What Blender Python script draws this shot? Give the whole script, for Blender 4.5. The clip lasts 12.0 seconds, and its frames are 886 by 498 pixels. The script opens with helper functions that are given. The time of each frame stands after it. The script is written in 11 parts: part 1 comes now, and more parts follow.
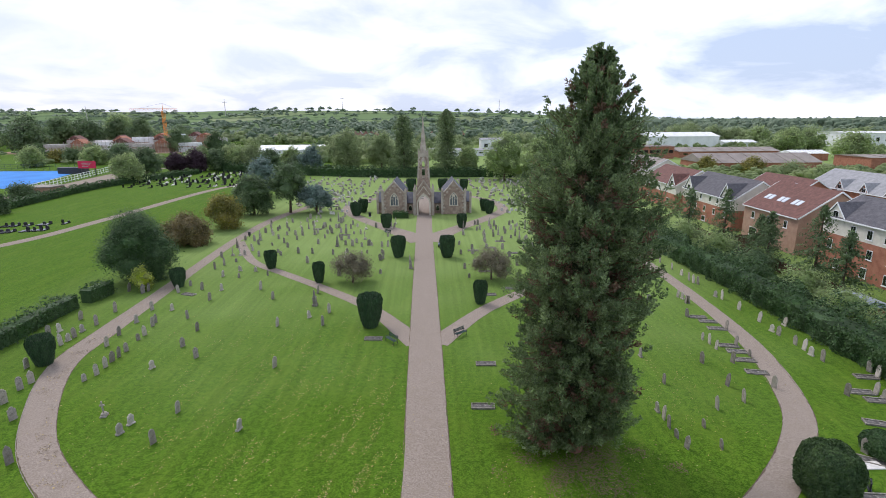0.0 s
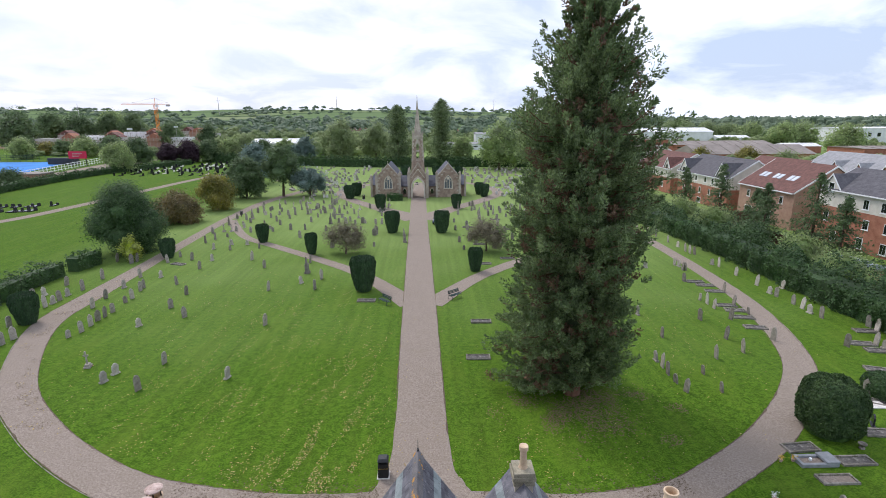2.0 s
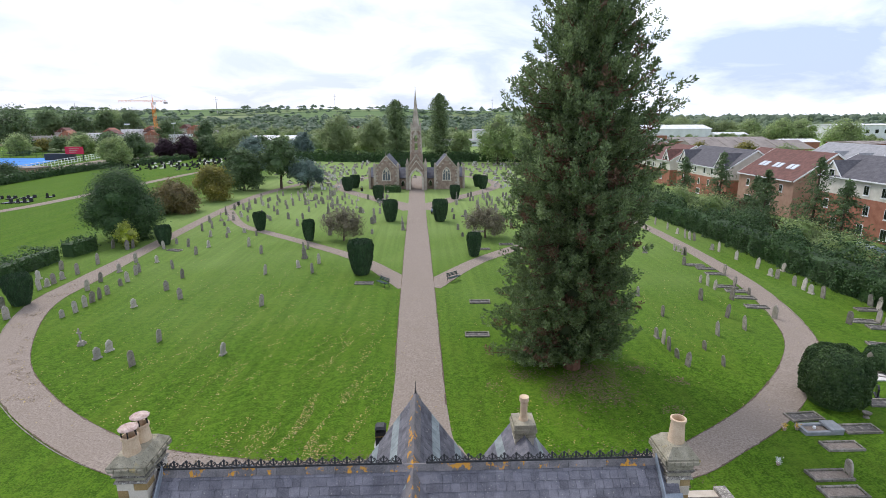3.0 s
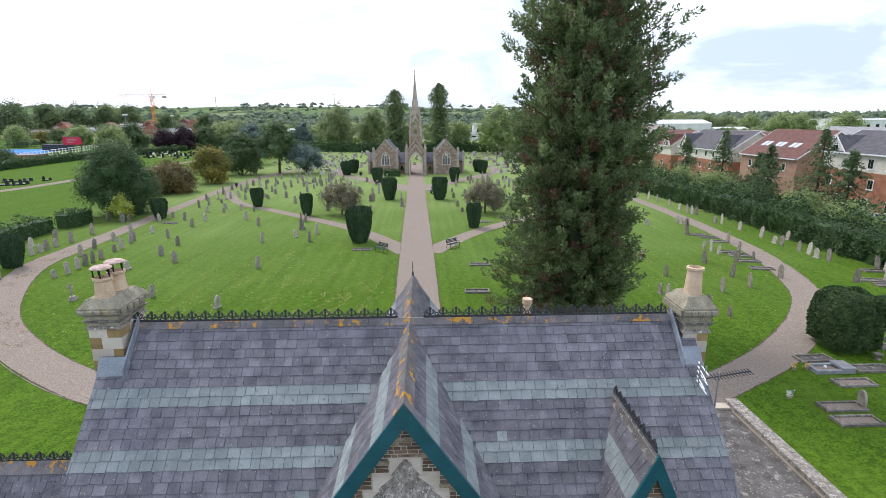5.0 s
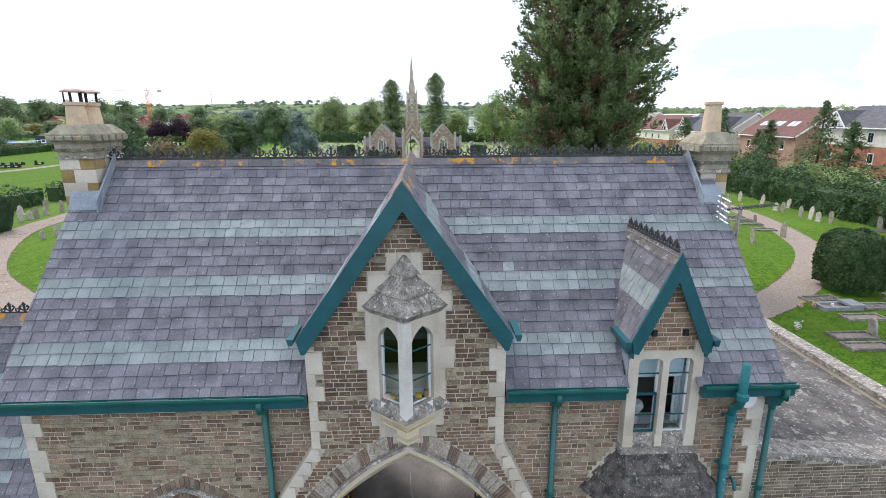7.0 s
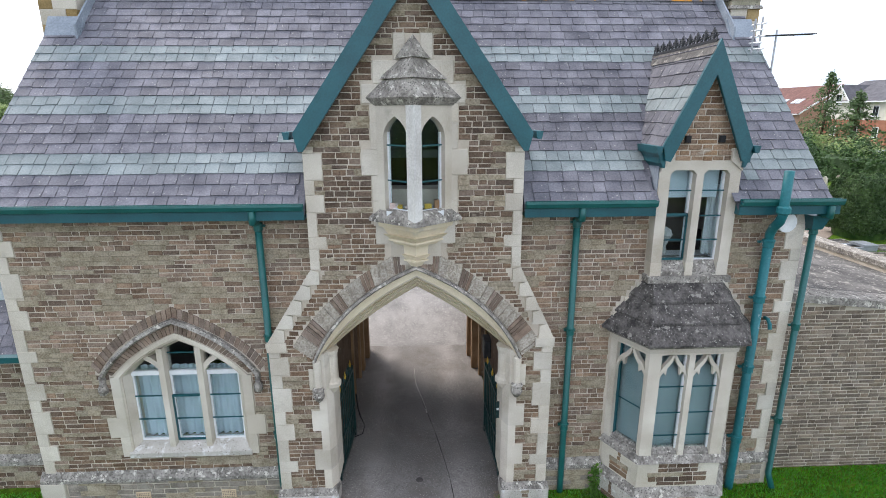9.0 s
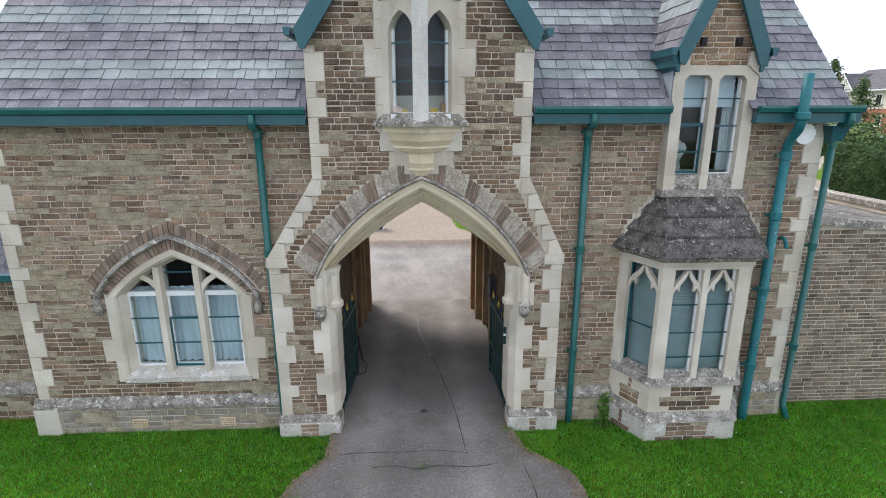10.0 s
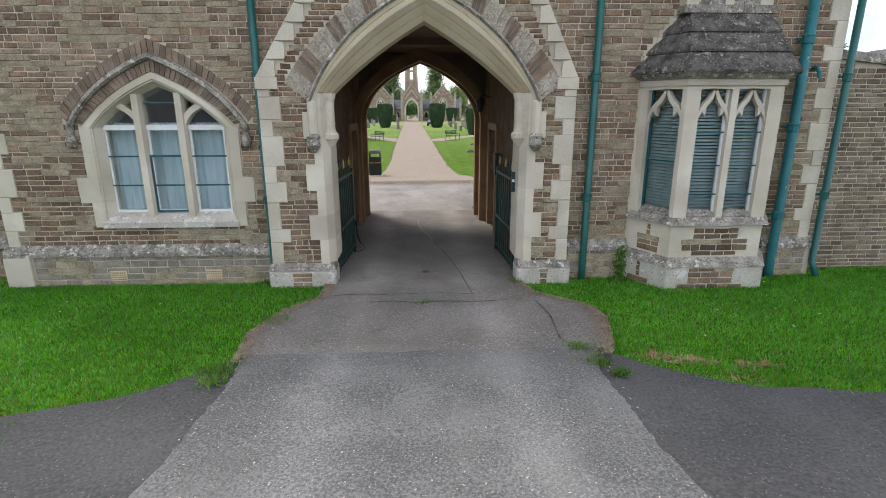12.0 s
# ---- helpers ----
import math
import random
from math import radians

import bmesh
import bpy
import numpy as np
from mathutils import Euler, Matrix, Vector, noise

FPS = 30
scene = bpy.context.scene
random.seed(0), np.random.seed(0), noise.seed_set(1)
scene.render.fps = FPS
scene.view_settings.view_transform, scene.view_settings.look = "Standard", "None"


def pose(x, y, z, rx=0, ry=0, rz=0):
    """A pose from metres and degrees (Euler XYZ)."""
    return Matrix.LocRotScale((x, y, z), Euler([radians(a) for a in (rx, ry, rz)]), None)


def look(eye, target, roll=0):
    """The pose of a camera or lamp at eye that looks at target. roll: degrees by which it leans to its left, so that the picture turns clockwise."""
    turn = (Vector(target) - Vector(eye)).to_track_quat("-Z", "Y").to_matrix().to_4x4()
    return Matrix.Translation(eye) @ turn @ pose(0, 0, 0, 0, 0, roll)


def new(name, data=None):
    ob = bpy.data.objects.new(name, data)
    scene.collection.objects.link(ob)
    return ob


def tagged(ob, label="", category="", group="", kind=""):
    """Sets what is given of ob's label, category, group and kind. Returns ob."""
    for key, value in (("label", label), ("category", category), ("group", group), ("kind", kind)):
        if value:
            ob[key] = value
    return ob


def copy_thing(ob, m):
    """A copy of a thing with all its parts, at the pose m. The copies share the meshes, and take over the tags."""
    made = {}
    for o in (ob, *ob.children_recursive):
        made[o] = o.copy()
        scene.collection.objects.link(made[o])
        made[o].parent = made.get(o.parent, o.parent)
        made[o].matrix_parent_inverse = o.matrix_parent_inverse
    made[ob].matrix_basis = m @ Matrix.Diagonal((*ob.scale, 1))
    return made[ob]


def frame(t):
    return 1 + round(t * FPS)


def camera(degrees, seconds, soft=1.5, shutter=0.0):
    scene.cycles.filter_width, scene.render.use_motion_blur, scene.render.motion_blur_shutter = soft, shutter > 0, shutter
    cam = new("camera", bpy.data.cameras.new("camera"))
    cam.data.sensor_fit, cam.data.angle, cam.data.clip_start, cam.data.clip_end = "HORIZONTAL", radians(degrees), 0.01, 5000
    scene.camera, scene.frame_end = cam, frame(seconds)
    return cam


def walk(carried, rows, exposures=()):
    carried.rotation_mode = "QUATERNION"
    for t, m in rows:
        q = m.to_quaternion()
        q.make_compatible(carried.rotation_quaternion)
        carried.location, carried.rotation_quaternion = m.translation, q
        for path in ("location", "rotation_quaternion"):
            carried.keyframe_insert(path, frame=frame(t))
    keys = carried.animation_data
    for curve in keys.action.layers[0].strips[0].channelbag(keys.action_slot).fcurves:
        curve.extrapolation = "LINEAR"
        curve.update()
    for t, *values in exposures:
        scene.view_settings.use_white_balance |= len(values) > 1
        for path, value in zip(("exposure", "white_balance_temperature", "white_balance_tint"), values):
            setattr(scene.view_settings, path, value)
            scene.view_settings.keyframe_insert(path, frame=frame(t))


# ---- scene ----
cam = camera(81.4, 12.0, 0.9)
METRES, EYE, TILT, LEAN, TURN = 20.0, 23.16, -14.2, 0.3, -1.2
ROWS = [
    (0.0, 0.0, 0.0, 0.0, 0.0, 0.0, -0.0),
    (0.5, -0.0018, 0.0129, -0.0562, -0.08, -0.01, -0.03),
    (1.0, -0.0016, 0.0218, -0.1112, -0.27, 0.06, -0.01),
    (1.5, 0.0014, 0.0347, -0.1651, -0.47, 0.08, 0.06),
    (2.0, 0.0026, 0.0474, -0.2165, -0.58, 0.09, 0.07),
    (2.5, 0.0042, 0.0602, -0.2651, -0.66, 0.05, 0.12),
    (3.0, 0.0034, 0.0715, -0.3103, -0.74, 0.06, 0.15),
    (5.0, 0.0044, 0.1143, -0.4845, -0.78, -0.02, 0.13),
    (5.5, 0.0037, 0.1232, -0.5267, -0.78, -0.05, 0.14),
    (6.0, 0.0027, 0.1328, -0.5681, -0.83, -0.08, 0.15),
    (6.5, 0.0014, 0.1428, -0.6088, -0.95, -0.11, 0.18),
    (7.0, 0.0006, 0.1524, -0.6483, -1.13, -0.16, 0.25),
    (9.0, -0.0086, 0.1889, -0.7887, -1.27, -0.76, 0.19),
    (9.5, -0.0103, 0.1961, -0.8206, -1.25, -0.88, 0.18),
    (10.0, -0.0128, 0.201, -0.8517, -1.25, -0.97, 0.16),
    (10.5, -0.0145, 0.2082, -0.8823, -1.23, -1.02, 0.15),
    (11.0, -0.0159, 0.2142, -0.9126, -1.25, -1.1, 0.15),
    (11.5, -0.0173, 0.2219, -0.9429, -1.28, -1.17, 0.13),
    (12.0, -0.0159, 0.2302, -0.9719, -1.35, -1.19, 0.14),
]
EXPOSURE = [(0, -0.05, 6150, 17), (3, 0.03, 6150, 16), (5, 0.21, 6200, 15), (7, 0.52, 6250, 14), (9, 0.74, 6350, 14), (10.5, 0.62, 6520, 14), (12, 0.50, 6680, 13)]
walk(cam, [(t, pose(0, 0, EYE, TILT, LEAN, TURN) @ pose(METRES * x, METRES * y, METRES * z, 90 + pitch, roll, yaw)) for t, x, y, z, yaw, pitch, roll in ROWS], EXPOSURE)

# ---- light ----
SUN_AZ, SUN_EL = radians(-38), radians(50)
world = bpy.data.worlds.new("sky")
scene.world = world
world.use_nodes = True


def node(nt, kind, **vals):
    n = nt.nodes.new(kind)
    for k, v in vals.items():
        if k.startswith("i_"):
            n.inputs[k[2:].replace("_", " ")].default_value = v
        elif k == "operation":
            n.operation = v
        elif k == "blend":
            n.blend_type = v
        elif k == "dtype":
            n.data_type = v
    return n


def build_sky():
    nt = world.node_tree
    nt.nodes.clear()
    out = nt.nodes.new("ShaderNodeOutputWorld")
    bg = nt.nodes.new("ShaderNodeBackground")
    sky = nt.nodes.new("ShaderNodeTexSky")
    sky.sky_type, sky.sun_disc = "NISHITA", False
    sky.sun_elevation, sky.sun_rotation = SUN_EL, SUN_AZ
    sky.dust_density = 2.0
    tc = nt.nodes.new("ShaderNodeTexCoord")
    sep = nt.nodes.new("ShaderNodeSeparateXYZ")
    nt.links.new(tc.outputs["Generated"], sep.inputs[0])
    up = node(nt, "ShaderNodeMath", operation="MAXIMUM")
    nt.links.new(sep.outputs[2], up.inputs[0])
    up.inputs[1].default_value = 0.0
    lift = node(nt, "ShaderNodeMath", operation="ADD")
    nt.links.new(up.outputs[0], lift.inputs[0])
    lift.inputs[1].default_value = 0.30
    comb = nt.nodes.new("ShaderNodeCombineXYZ")
    for k in (0, 1):
        d = node(nt, "ShaderNodeMath", operation="DIVIDE")
        nt.links.new(sep.outputs[k], d.inputs[0])
        nt.links.new(lift.outputs[0], d.inputs[1])
        nt.links.new(d.outputs[0], comb.inputs[k])
    n1 = nt.nodes.new("ShaderNodeTexNoise")
    n1.inputs["Scale"].default_value, n1.inputs["Detail"].default_value, n1.inputs["Roughness"].default_value = 1.7, 8.0, 0.55
    n1.inputs["Distortion"].default_value = 0.4
    nt.links.new(comb.outputs[0], n1.inputs["Vector"])
    # blue gaps brighten sunward; cloud away from the sun is brightened as unseen fill
    ramp = nt.nodes.new("ShaderNodeValToRGB")
    e = ramp.color_ramp.elements
    e[0].position, e[0].color = 0.40, (0.0, 0.0, 0.0, 1)
    e[1].position, e[1].color = 0.72, (1.0, 1.0, 1.0, 1)
    nt.links.new(n1.outputs["Fac"], ramp.inputs[0])
    dot = nt.nodes.new("ShaderNodeVectorMath")
    dot.operation = "DOT_PRODUCT"
    sunward = Vector((math.sin(SUN_AZ) * math.cos(SUN_EL), math.cos(SUN_AZ) * math.cos(SUN_EL), math.sin(SUN_EL)))
    dot.inputs[1].default_value = sunward
    nt.links.new(tc.outputs["Generated"], dot.inputs[0])
    glow = nt.nodes.new("ShaderNodeMapRange")
    glow.inputs["From Min"].default_value, glow.inputs["From Max"].default_value = 0.35, 0.85
    nt.links.new(dot.outputs["Value"], glow.inputs["Value"])
    thin = nt.nodes.new("ShaderNodeMix")
    thin.data_type = "RGBA"
    thin.inputs["A"].default_value, thin.inputs["B"].default_value = (1.45, 1.47, 1.52, 1), (1.12, 1.07, 1.10, 1)
    nt.links.new(glow.outputs[0], thin.inputs["Factor"])
    blue = nt.nodes.new("ShaderNodeMix")
    blue.data_type = "RGBA"
    blue.inputs["A"].default_value = (0.55, 0.66, 0.81, 1)
    blue.inputs["B"].default_value = (0.72, 0.78, 0.88, 1)
    nt.links.new(glow.outputs[0], blue.inputs["Factor"])
    cloud = nt.nodes.new("ShaderNodeMix")
    cloud.data_type = "RGBA"
    nt.links.new(ramp.outputs[0], cloud.inputs["Factor"])
    nt.links.new(blue.outputs["Result"], cloud.inputs["A"])
    nt.links.new(thin.outputs["Result"], cloud.inputs["B"])
    both = nt.nodes.new("ShaderNodeMix")
    both.data_type, both.blend_type = "RGBA", "ADD"
    both.inputs["Factor"].default_value = 1.0
    dim = nt.nodes.new("ShaderNodeVectorMath")
    dim.operation = "SCALE"
    dim.inputs["Scale"].default_value = 0.02
    nt.links.new(sky.outputs[0], dim.inputs[0])
    nt.links.new(cloud.outputs["Result"], both.inputs["A"])
    nt.links.new(dim.outputs[0], both.inputs["B"])
    nt.links.new(both.outputs["Result"], bg.inputs[0])
    bg.inputs[1].default_value = 1.03
    nt.links.new(bg.outputs[0], out.inputs[0])


build_sky()
sun = new("sun", bpy.data.lights.new("sun", "SUN"))
sun.data.energy, sun.data.angle, sun.data.color = 2.3, radians(18), (1.0, 0.95, 0.87)
sun.matrix_world = look((0, 0, 60), Vector((0, 0, 60)) - Vector((math.sin(SUN_AZ) * math.cos(SUN_EL), math.cos(SUN_AZ) * math.cos(SUN_EL), math.sin(SUN_EL))))

# ---- materials ----


def surface(name, dark, light, scale=4.0, rough=0.85, bump=0.25, fine=70.0, island=0.0, obj=0.0, metal=0.0, spots=None, spot_scale=9.0, spot_at=0.62, depth=0.02, spec=0.3, stretch=None, chips=None, soft=0.05, grain=0.7):
    """Two-scale procedural surface: broad stains from dark to light, fine grain, optional spots (lichen, wear) and per-piece variation."""
    m = bpy.data.materials.new(name)
    m.use_nodes = True
    nt = m.node_tree
    b = nt.nodes["Principled BSDF"]
    b.inputs["Roughness"].default_value, b.inputs["Metallic"].default_value = rough, metal
    b.inputs["Specular IOR Level"].default_value = spec
    tc = nt.nodes.new("ShaderNodeTexCoord")
    n1 = nt.nodes.new("ShaderNodeTexNoise")
    n1.inputs["Scale"].default_value, n1.inputs["Detail"].default_value = scale, 5.0
    nt.links.new(tc.outputs["Object"], n1.inputs["Vector"])
    n2 = nt.nodes.new("ShaderNodeTexNoise")
    n2.inputs["Scale"].default_value, n2.inputs["Detail"].default_value = fine, 3.0
    nt.links.new(tc.outputs["Object"], n2.inputs["Vector"])
    mixf = node(nt, "ShaderNodeMath", operation="MULTIPLY_ADD")
    nt.links.new(n2.outputs["Fac"], mixf.inputs[0])
    mixf.inputs[1].default_value, mixf.inputs[2].default_value = grain, -0.5 * grain
    add = node(nt, "ShaderNodeMath", operation="ADD")
    nt.links.new(n1.outputs["Fac"], add.inputs[0])
    nt.links.new(mixf.outputs[0], add.inputs[1])
    ramp = nt.nodes.new("ShaderNodeValToRGB")
    e = ramp.color_ramp.elements
    e[0].position, e[0].color = 0.28, (*dark, 1)
    e[1].position, e[1].color = 0.74, (*light, 1)
    nt.links.new(add.outputs[0], ramp.inputs[0])
    col = ramp.outputs[0]
    for amount, kind, out in ((island, "ShaderNodeNewGeometry", "Random Per Island"), (obj, "ShaderNodeObjectInfo", "Random")):
        if amount:
            g = nt.nodes.new(kind)
            mr = nt.nodes.new("ShaderNodeMapRange")
            mr.inputs["To Min"].default_value, mr.inputs["To Max"].default_value = 1 - amount, 1 + amount
            nt.links.new(g.outputs[out], mr.inputs["Value"])
            hsv = nt.nodes.new("ShaderNodeHueSaturation")
            nt.links.new(mr.outputs[0], hsv.inputs["Value"])
            mh = nt.nodes.new("ShaderNodeMath")
            mh.operation = "FRACT"
            mm = node(nt, "ShaderNodeMath", operation="MULTIPLY")
            mm.inputs[1].default_value = 7.31
            nt.links.new(g.outputs[out], mm.inputs[0])
            nt.links.new(mm.outputs[0], mh.inputs[0])
            ms = nt.nodes.new("ShaderNodeMapRange")
            ms.inputs["To Min"].default_value, ms.inputs["To Max"].default_value = 1 - 0.6 * amount, 1 + 0.15 * amount
            nt.links.new(mh.outputs[0], ms.inputs["Value"])
            nt.links.new(ms.outputs[0], hsv.inputs["Saturation"])
            nt.links.new(col, hsv.inputs["Color"])
            col = hsv.outputs["Color"]
    if spots:
        n3 = nt.nodes.new("ShaderNodeTexNoise")
        n3.inputs["Scale"].default_value, n3.inputs["Detail"].default_value, n3.inputs["Roughness"].default_value = spot_scale, 6.0, 0.65
        if stretch:
            mp = nt.nodes.new("ShaderNodeMapping")
            mp.inputs["Scale"].default_value = stretch
            nt.links.new(tc.outputs["Object"], mp.inputs["Vector"])
            nt.links.new(mp.outputs[0], n3.inputs["Vector"])
        else:
            nt.links.new(tc.outputs["Object"], n3.inputs["Vector"])
        sm = nt.nodes.new("ShaderNodeMapRange")
        sm.inputs["From Min"].default_value, sm.inputs["From Max"].default_value = spot_at, spot_at + soft
        nt.links.new(n3.outputs["Fac"], sm.inputs["Value"])
        mx = nt.nodes.new("ShaderNodeMix")
        mx.data_type = "RGBA"
        mx.inputs["B"].default_value = (*spots, 1)
        nt.links.new(sm.outputs[0], mx.inputs["Factor"])
        nt.links.new(col, mx.inputs["A"])
        col = mx.outputs["Result"]
    if chips:
        # small loose grains or lichen flecks of another colour
        tone, size, share = chips
        n4 = nt.nodes.new("ShaderNodeTexVoronoi")
        n4.inputs["Scale"].default_value = size
        nt.links.new(tc.outputs["Object"], n4.inputs["Vector"])
        sp4 = nt.nodes.new("ShaderNodeSeparateColor")
        nt.links.new(n4.outputs["Color"], sp4.inputs[0])
        gt = node(nt, "ShaderNodeMath", operation="LESS_THAN")
        nt.links.new(sp4.outputs[0], gt.inputs[0])
        gt.inputs[1].default_value = share
        small = node(nt, "ShaderNodeMath", operation="LESS_THAN")
        nt.links.new(n4.outputs["Distance"], small.inputs[0])
        small.inputs[1].default_value = 0.42
        both = node(nt, "ShaderNodeMath", operation="MULTIPLY")
        nt.links.new(gt.outputs[0], both.inputs[0])
        nt.links.new(small.outputs[0], both.inputs[1])
        mc = nt.nodes.new("ShaderNodeMix")
        mc.data_type = "RGBA"
        mc.inputs["B"].default_value = (*tone, 1)
        nt.links.new(both.outputs[0], mc.inputs["Factor"])
        nt.links.new(col, mc.inputs["A"])
        col = mc.outputs["Result"]
    nt.links.new(col, b.inputs["Base Color"])
    if bump:
        bp = nt.nodes.new("ShaderNodeBump")
        bp.inputs["Strength"].default_value, bp.inputs["Distance"].default_value = bump, depth
        nt.links.new(add.outputs[0], bp.inputs["Height"])
        nt.links.new(bp.outputs[0], b.inputs["Normal"])
    return m


def foliage(name, dark, light, scale=0.5, glow=0.25, vary=0.35):
    """Leaves: per-leaf variation, broad lighter and darker clumps, some light passing through."""
    m = surface(name, dark, light, scale=scale, rough=0.6, bump=0.0, fine=4.0, island=vary, spec=0.2)
    nt = m.node_tree
    b = nt.nodes["Principled BSDF"]
    tr = nt.nodes.new("ShaderNodeBsdfTranslucent")
    src = b.inputs["Base Color"].links[0].from_socket
    nt.links.new(src, tr.inputs["Color"])
    mx = nt.nodes.new("ShaderNodeMixShader")
    mx.inputs[0].default_value = glow
    nt.links.new(b.outputs[0], mx.inputs[1])
    nt.links.new(tr.outputs[0], mx.inputs[2])
    nt.links.new(mx.outputs[0], nt.nodes["Material Output"].inputs[0])
    return m


def glass(name, tint=(0.80, 0.885, 0.90)):
    m = bpy.data.materials.new(name)
    m.use_nodes = True
    b = m.node_tree.nodes["Principled BSDF"]
    b.inputs["Base Color"].default_value = (*tint, 1)
    b.inputs["Roughness"].default_value, b.inputs["Transmission Weight"].default_value, b.inputs["IOR"].default_value = 0.02, 1.0, 1.1
    b.inputs["Coat Weight"].default_value, b.inputs["Coat Roughness"].default_value = 0.22, 0.02
    return m


MAT = {}
MAT["grass"] = surface("grass", (0.034, 0.084, 0.004), (0.090, 0.172, 0.011), scale=2.6, rough=0.95, bump=0.7, fine=10.0, grain=1.6, depth=0.05, spec=0.1, spots=(0.098, 0.156, 0.015), spot_scale=0.35, spot_at=0.47, soft=0.4, stretch=(1.3, 0.45, 1.0), chips=((0.104, 0.152, 0.018), 14.0, 0.12))
MAT["gravel"] = surface("gravel", (0.182, 0.149, 0.120), (0.335, 0.284, 0.236), scale=9.0, rough=0.95, bump=0.5, fine=30.0, grain=0.9, depth=0.015, spec=0.1, spots=(0.235, 0.195, 0.152), spot_scale=0.8, spot_at=0.46, soft=0.40, chips=((0.37, 0.325, 0.28), 30.0, 0.05))
MAT["yard"] = surface("yard", (0.150, 0.143, 0.135), (0.280, 0.268, 0.252), scale=0.7, rough=0.95, bump=0.4, fine=24.0, grain=1.2, depth=0.012, spec=0.1, spots=(0.315, 0.300, 0.278), spot_scale=0.8, spot_at=0.50, soft=0.25, stretch=(1.6, 0.5, 1.0), chips=((0.38, 0.36, 0.33), 26.0, 0.12))
MAT["tarmac"] = surface("tarmac", (0.140, 0.130, 0.119), (0.250, 0.234, 0.216), scale=0.9, rough=0.92, bump=0.8, fine=38.0, grain=1.3, depth=0.014, spots=(0.165, 0.148, 0.131), spot_scale=1.4, spot_at=0.50, soft=0.2, spec=0.2, chips=((0.36, 0.34, 0.31), 70.0, 0.10))
MAT["chip_tarmac"] = surface("chip_tarmac", (0.105, 0.108, 0.108), (0.205, 0.207, 0.205), scale=1.2, rough=0.92, bump=1.0, fine=52.0, grain=1.7, depth=0.016, spots=(0.185, 0.184, 0.178), spot_scale=0.9, spot_at=0.50, soft=0.3, spec=0.2, stretch=(1.0, 0.3, 1.0), chips=((0.265, 0.262, 0.25), 75.0, 0.12))
MAT["new_tarmac"] = surface("new_tarmac", (0.045, 0.046, 0.047), (0.084, 0.085, 0.086), scale=0.9, rough=0.9, bump=0.6, fine=40.0, grain=1.2, depth=0.008, spec=0.25, chips=((0.15, 0.146, 0.14), 70.0, 0.04))
MAT["grey_stone"] = surface("grey_stone", (0.20, 0.172, 0.138), (0.38, 0.335, 0.275), scale=5.0, rough=0.95, bump=0.7, fine=45, island=0.15, obj=0.2, depth=0.012, spots=(0.22, 0.165, 0.12), spot_scale=9.0, spot_at=0.60, spec=0.1)
MAT["mortar"] = surface("mortar", (0.42, 0.365, 0.285), (0.60, 0.535, 0.44), scale=2.0, rough=0.95, bump=0.5, fine=60, depth=0.01, spec=0.1)
MAT["ironstone"] = surface("ironstone", (0.140, 0.087, 0.053), (0.282, 0.190, 0.120), scale=3.0, rough=0.95, bump=0.8, fine=40, grain=1.0, island=0.34, obj=0.28, depth=0.014, spots=(0.36, 0.305, 0.235), spot_scale=1.6, spot_at=0.64, soft=0.06, spec=0.1, stretch=(0.9, 1.0, 3.2))
MAT["smeared_stone"] = surface("smeared_stone", (0.222, 0.182, 0.122), (0.400, 0.342, 0.248), scale=7.0, rough=0.95, bump=0.9, fine=38, grain=1.2, island=0.10, obj=0.10, depth=0.012, spots=(0.27, 0.195, 0.135), spot_scale=5.0, spot_at=0.63, soft=0.05, spec=0.1)
MAT["rendered_stone"] = surface("rendered_stone", (0.270, 0.232, 0.182), (0.480, 0.432, 0.358), scale=9.0, rough=0.95, bump=1.0, fine=34, grain=1.4, obj=0.08, depth=0.016, spots=(0.24, 0.19, 0.14), spot_scale=8.0, spot_at=0.62, soft=0.06, spec=0.1)
# Outbuilding wall stone, a separate greyer-brown tone.
MAT["outbuilding_stone"] = surface("outbuilding_stone", (0.132, 0.102, 0.074), (0.262, 0.210, 0.158), scale=3.0, rough=0.95, bump=0.8, fine=40, island=0.3, depth=0.012, spots=(0.24, 0.21, 0.17), spot_scale=2.5, spot_at=0.60, soft=0.08, spec=0.1)
MAT["brown_stone"] = surface("brown_stone", (0.150, 0.106, 0.078), (0.285, 0.215, 0.162), scale=6.0, rough=0.95, bump=0.6, fine=55, obj=0.28, depth=0.012, spec=0.1)
MAT["limestone"] = surface("limestone", (0.44, 0.385, 0.30), (0.66, 0.61, 0.515), scale=1.6, rough=0.9, bump=0.3, fine=80, island=0.05, obj=0.10, depth=0.006, spec=0.15, spots=(0.40, 0.365, 0.30), spot_scale=3.0, spot_at=0.60, soft=0.15)
MAT["arch_stone"] = surface("arch_stone", (0.56, 0.465, 0.315), (0.76, 0.675, 0.51), scale=1.3, rough=0.9, bump=0.3, fine=80, depth=0.006, spec=0.15, spots=(0.50, 0.45, 0.36), spot_scale=2.5, spot_at=0.60, soft=0.15)
MAT["weathered"] = surface("weathered", (0.135, 0.122, 0.106), (0.42, 0.39, 0.34), scale=6.0, rough=0.95, bump=0.9, fine=32, island=0.2, depth=0.02, spots=(0.56, 0.53, 0.46), spot_scale=11, spot_at=0.57, spec=0.1, chips=((0.12, 0.11, 0.095), 42.0, 0.22))
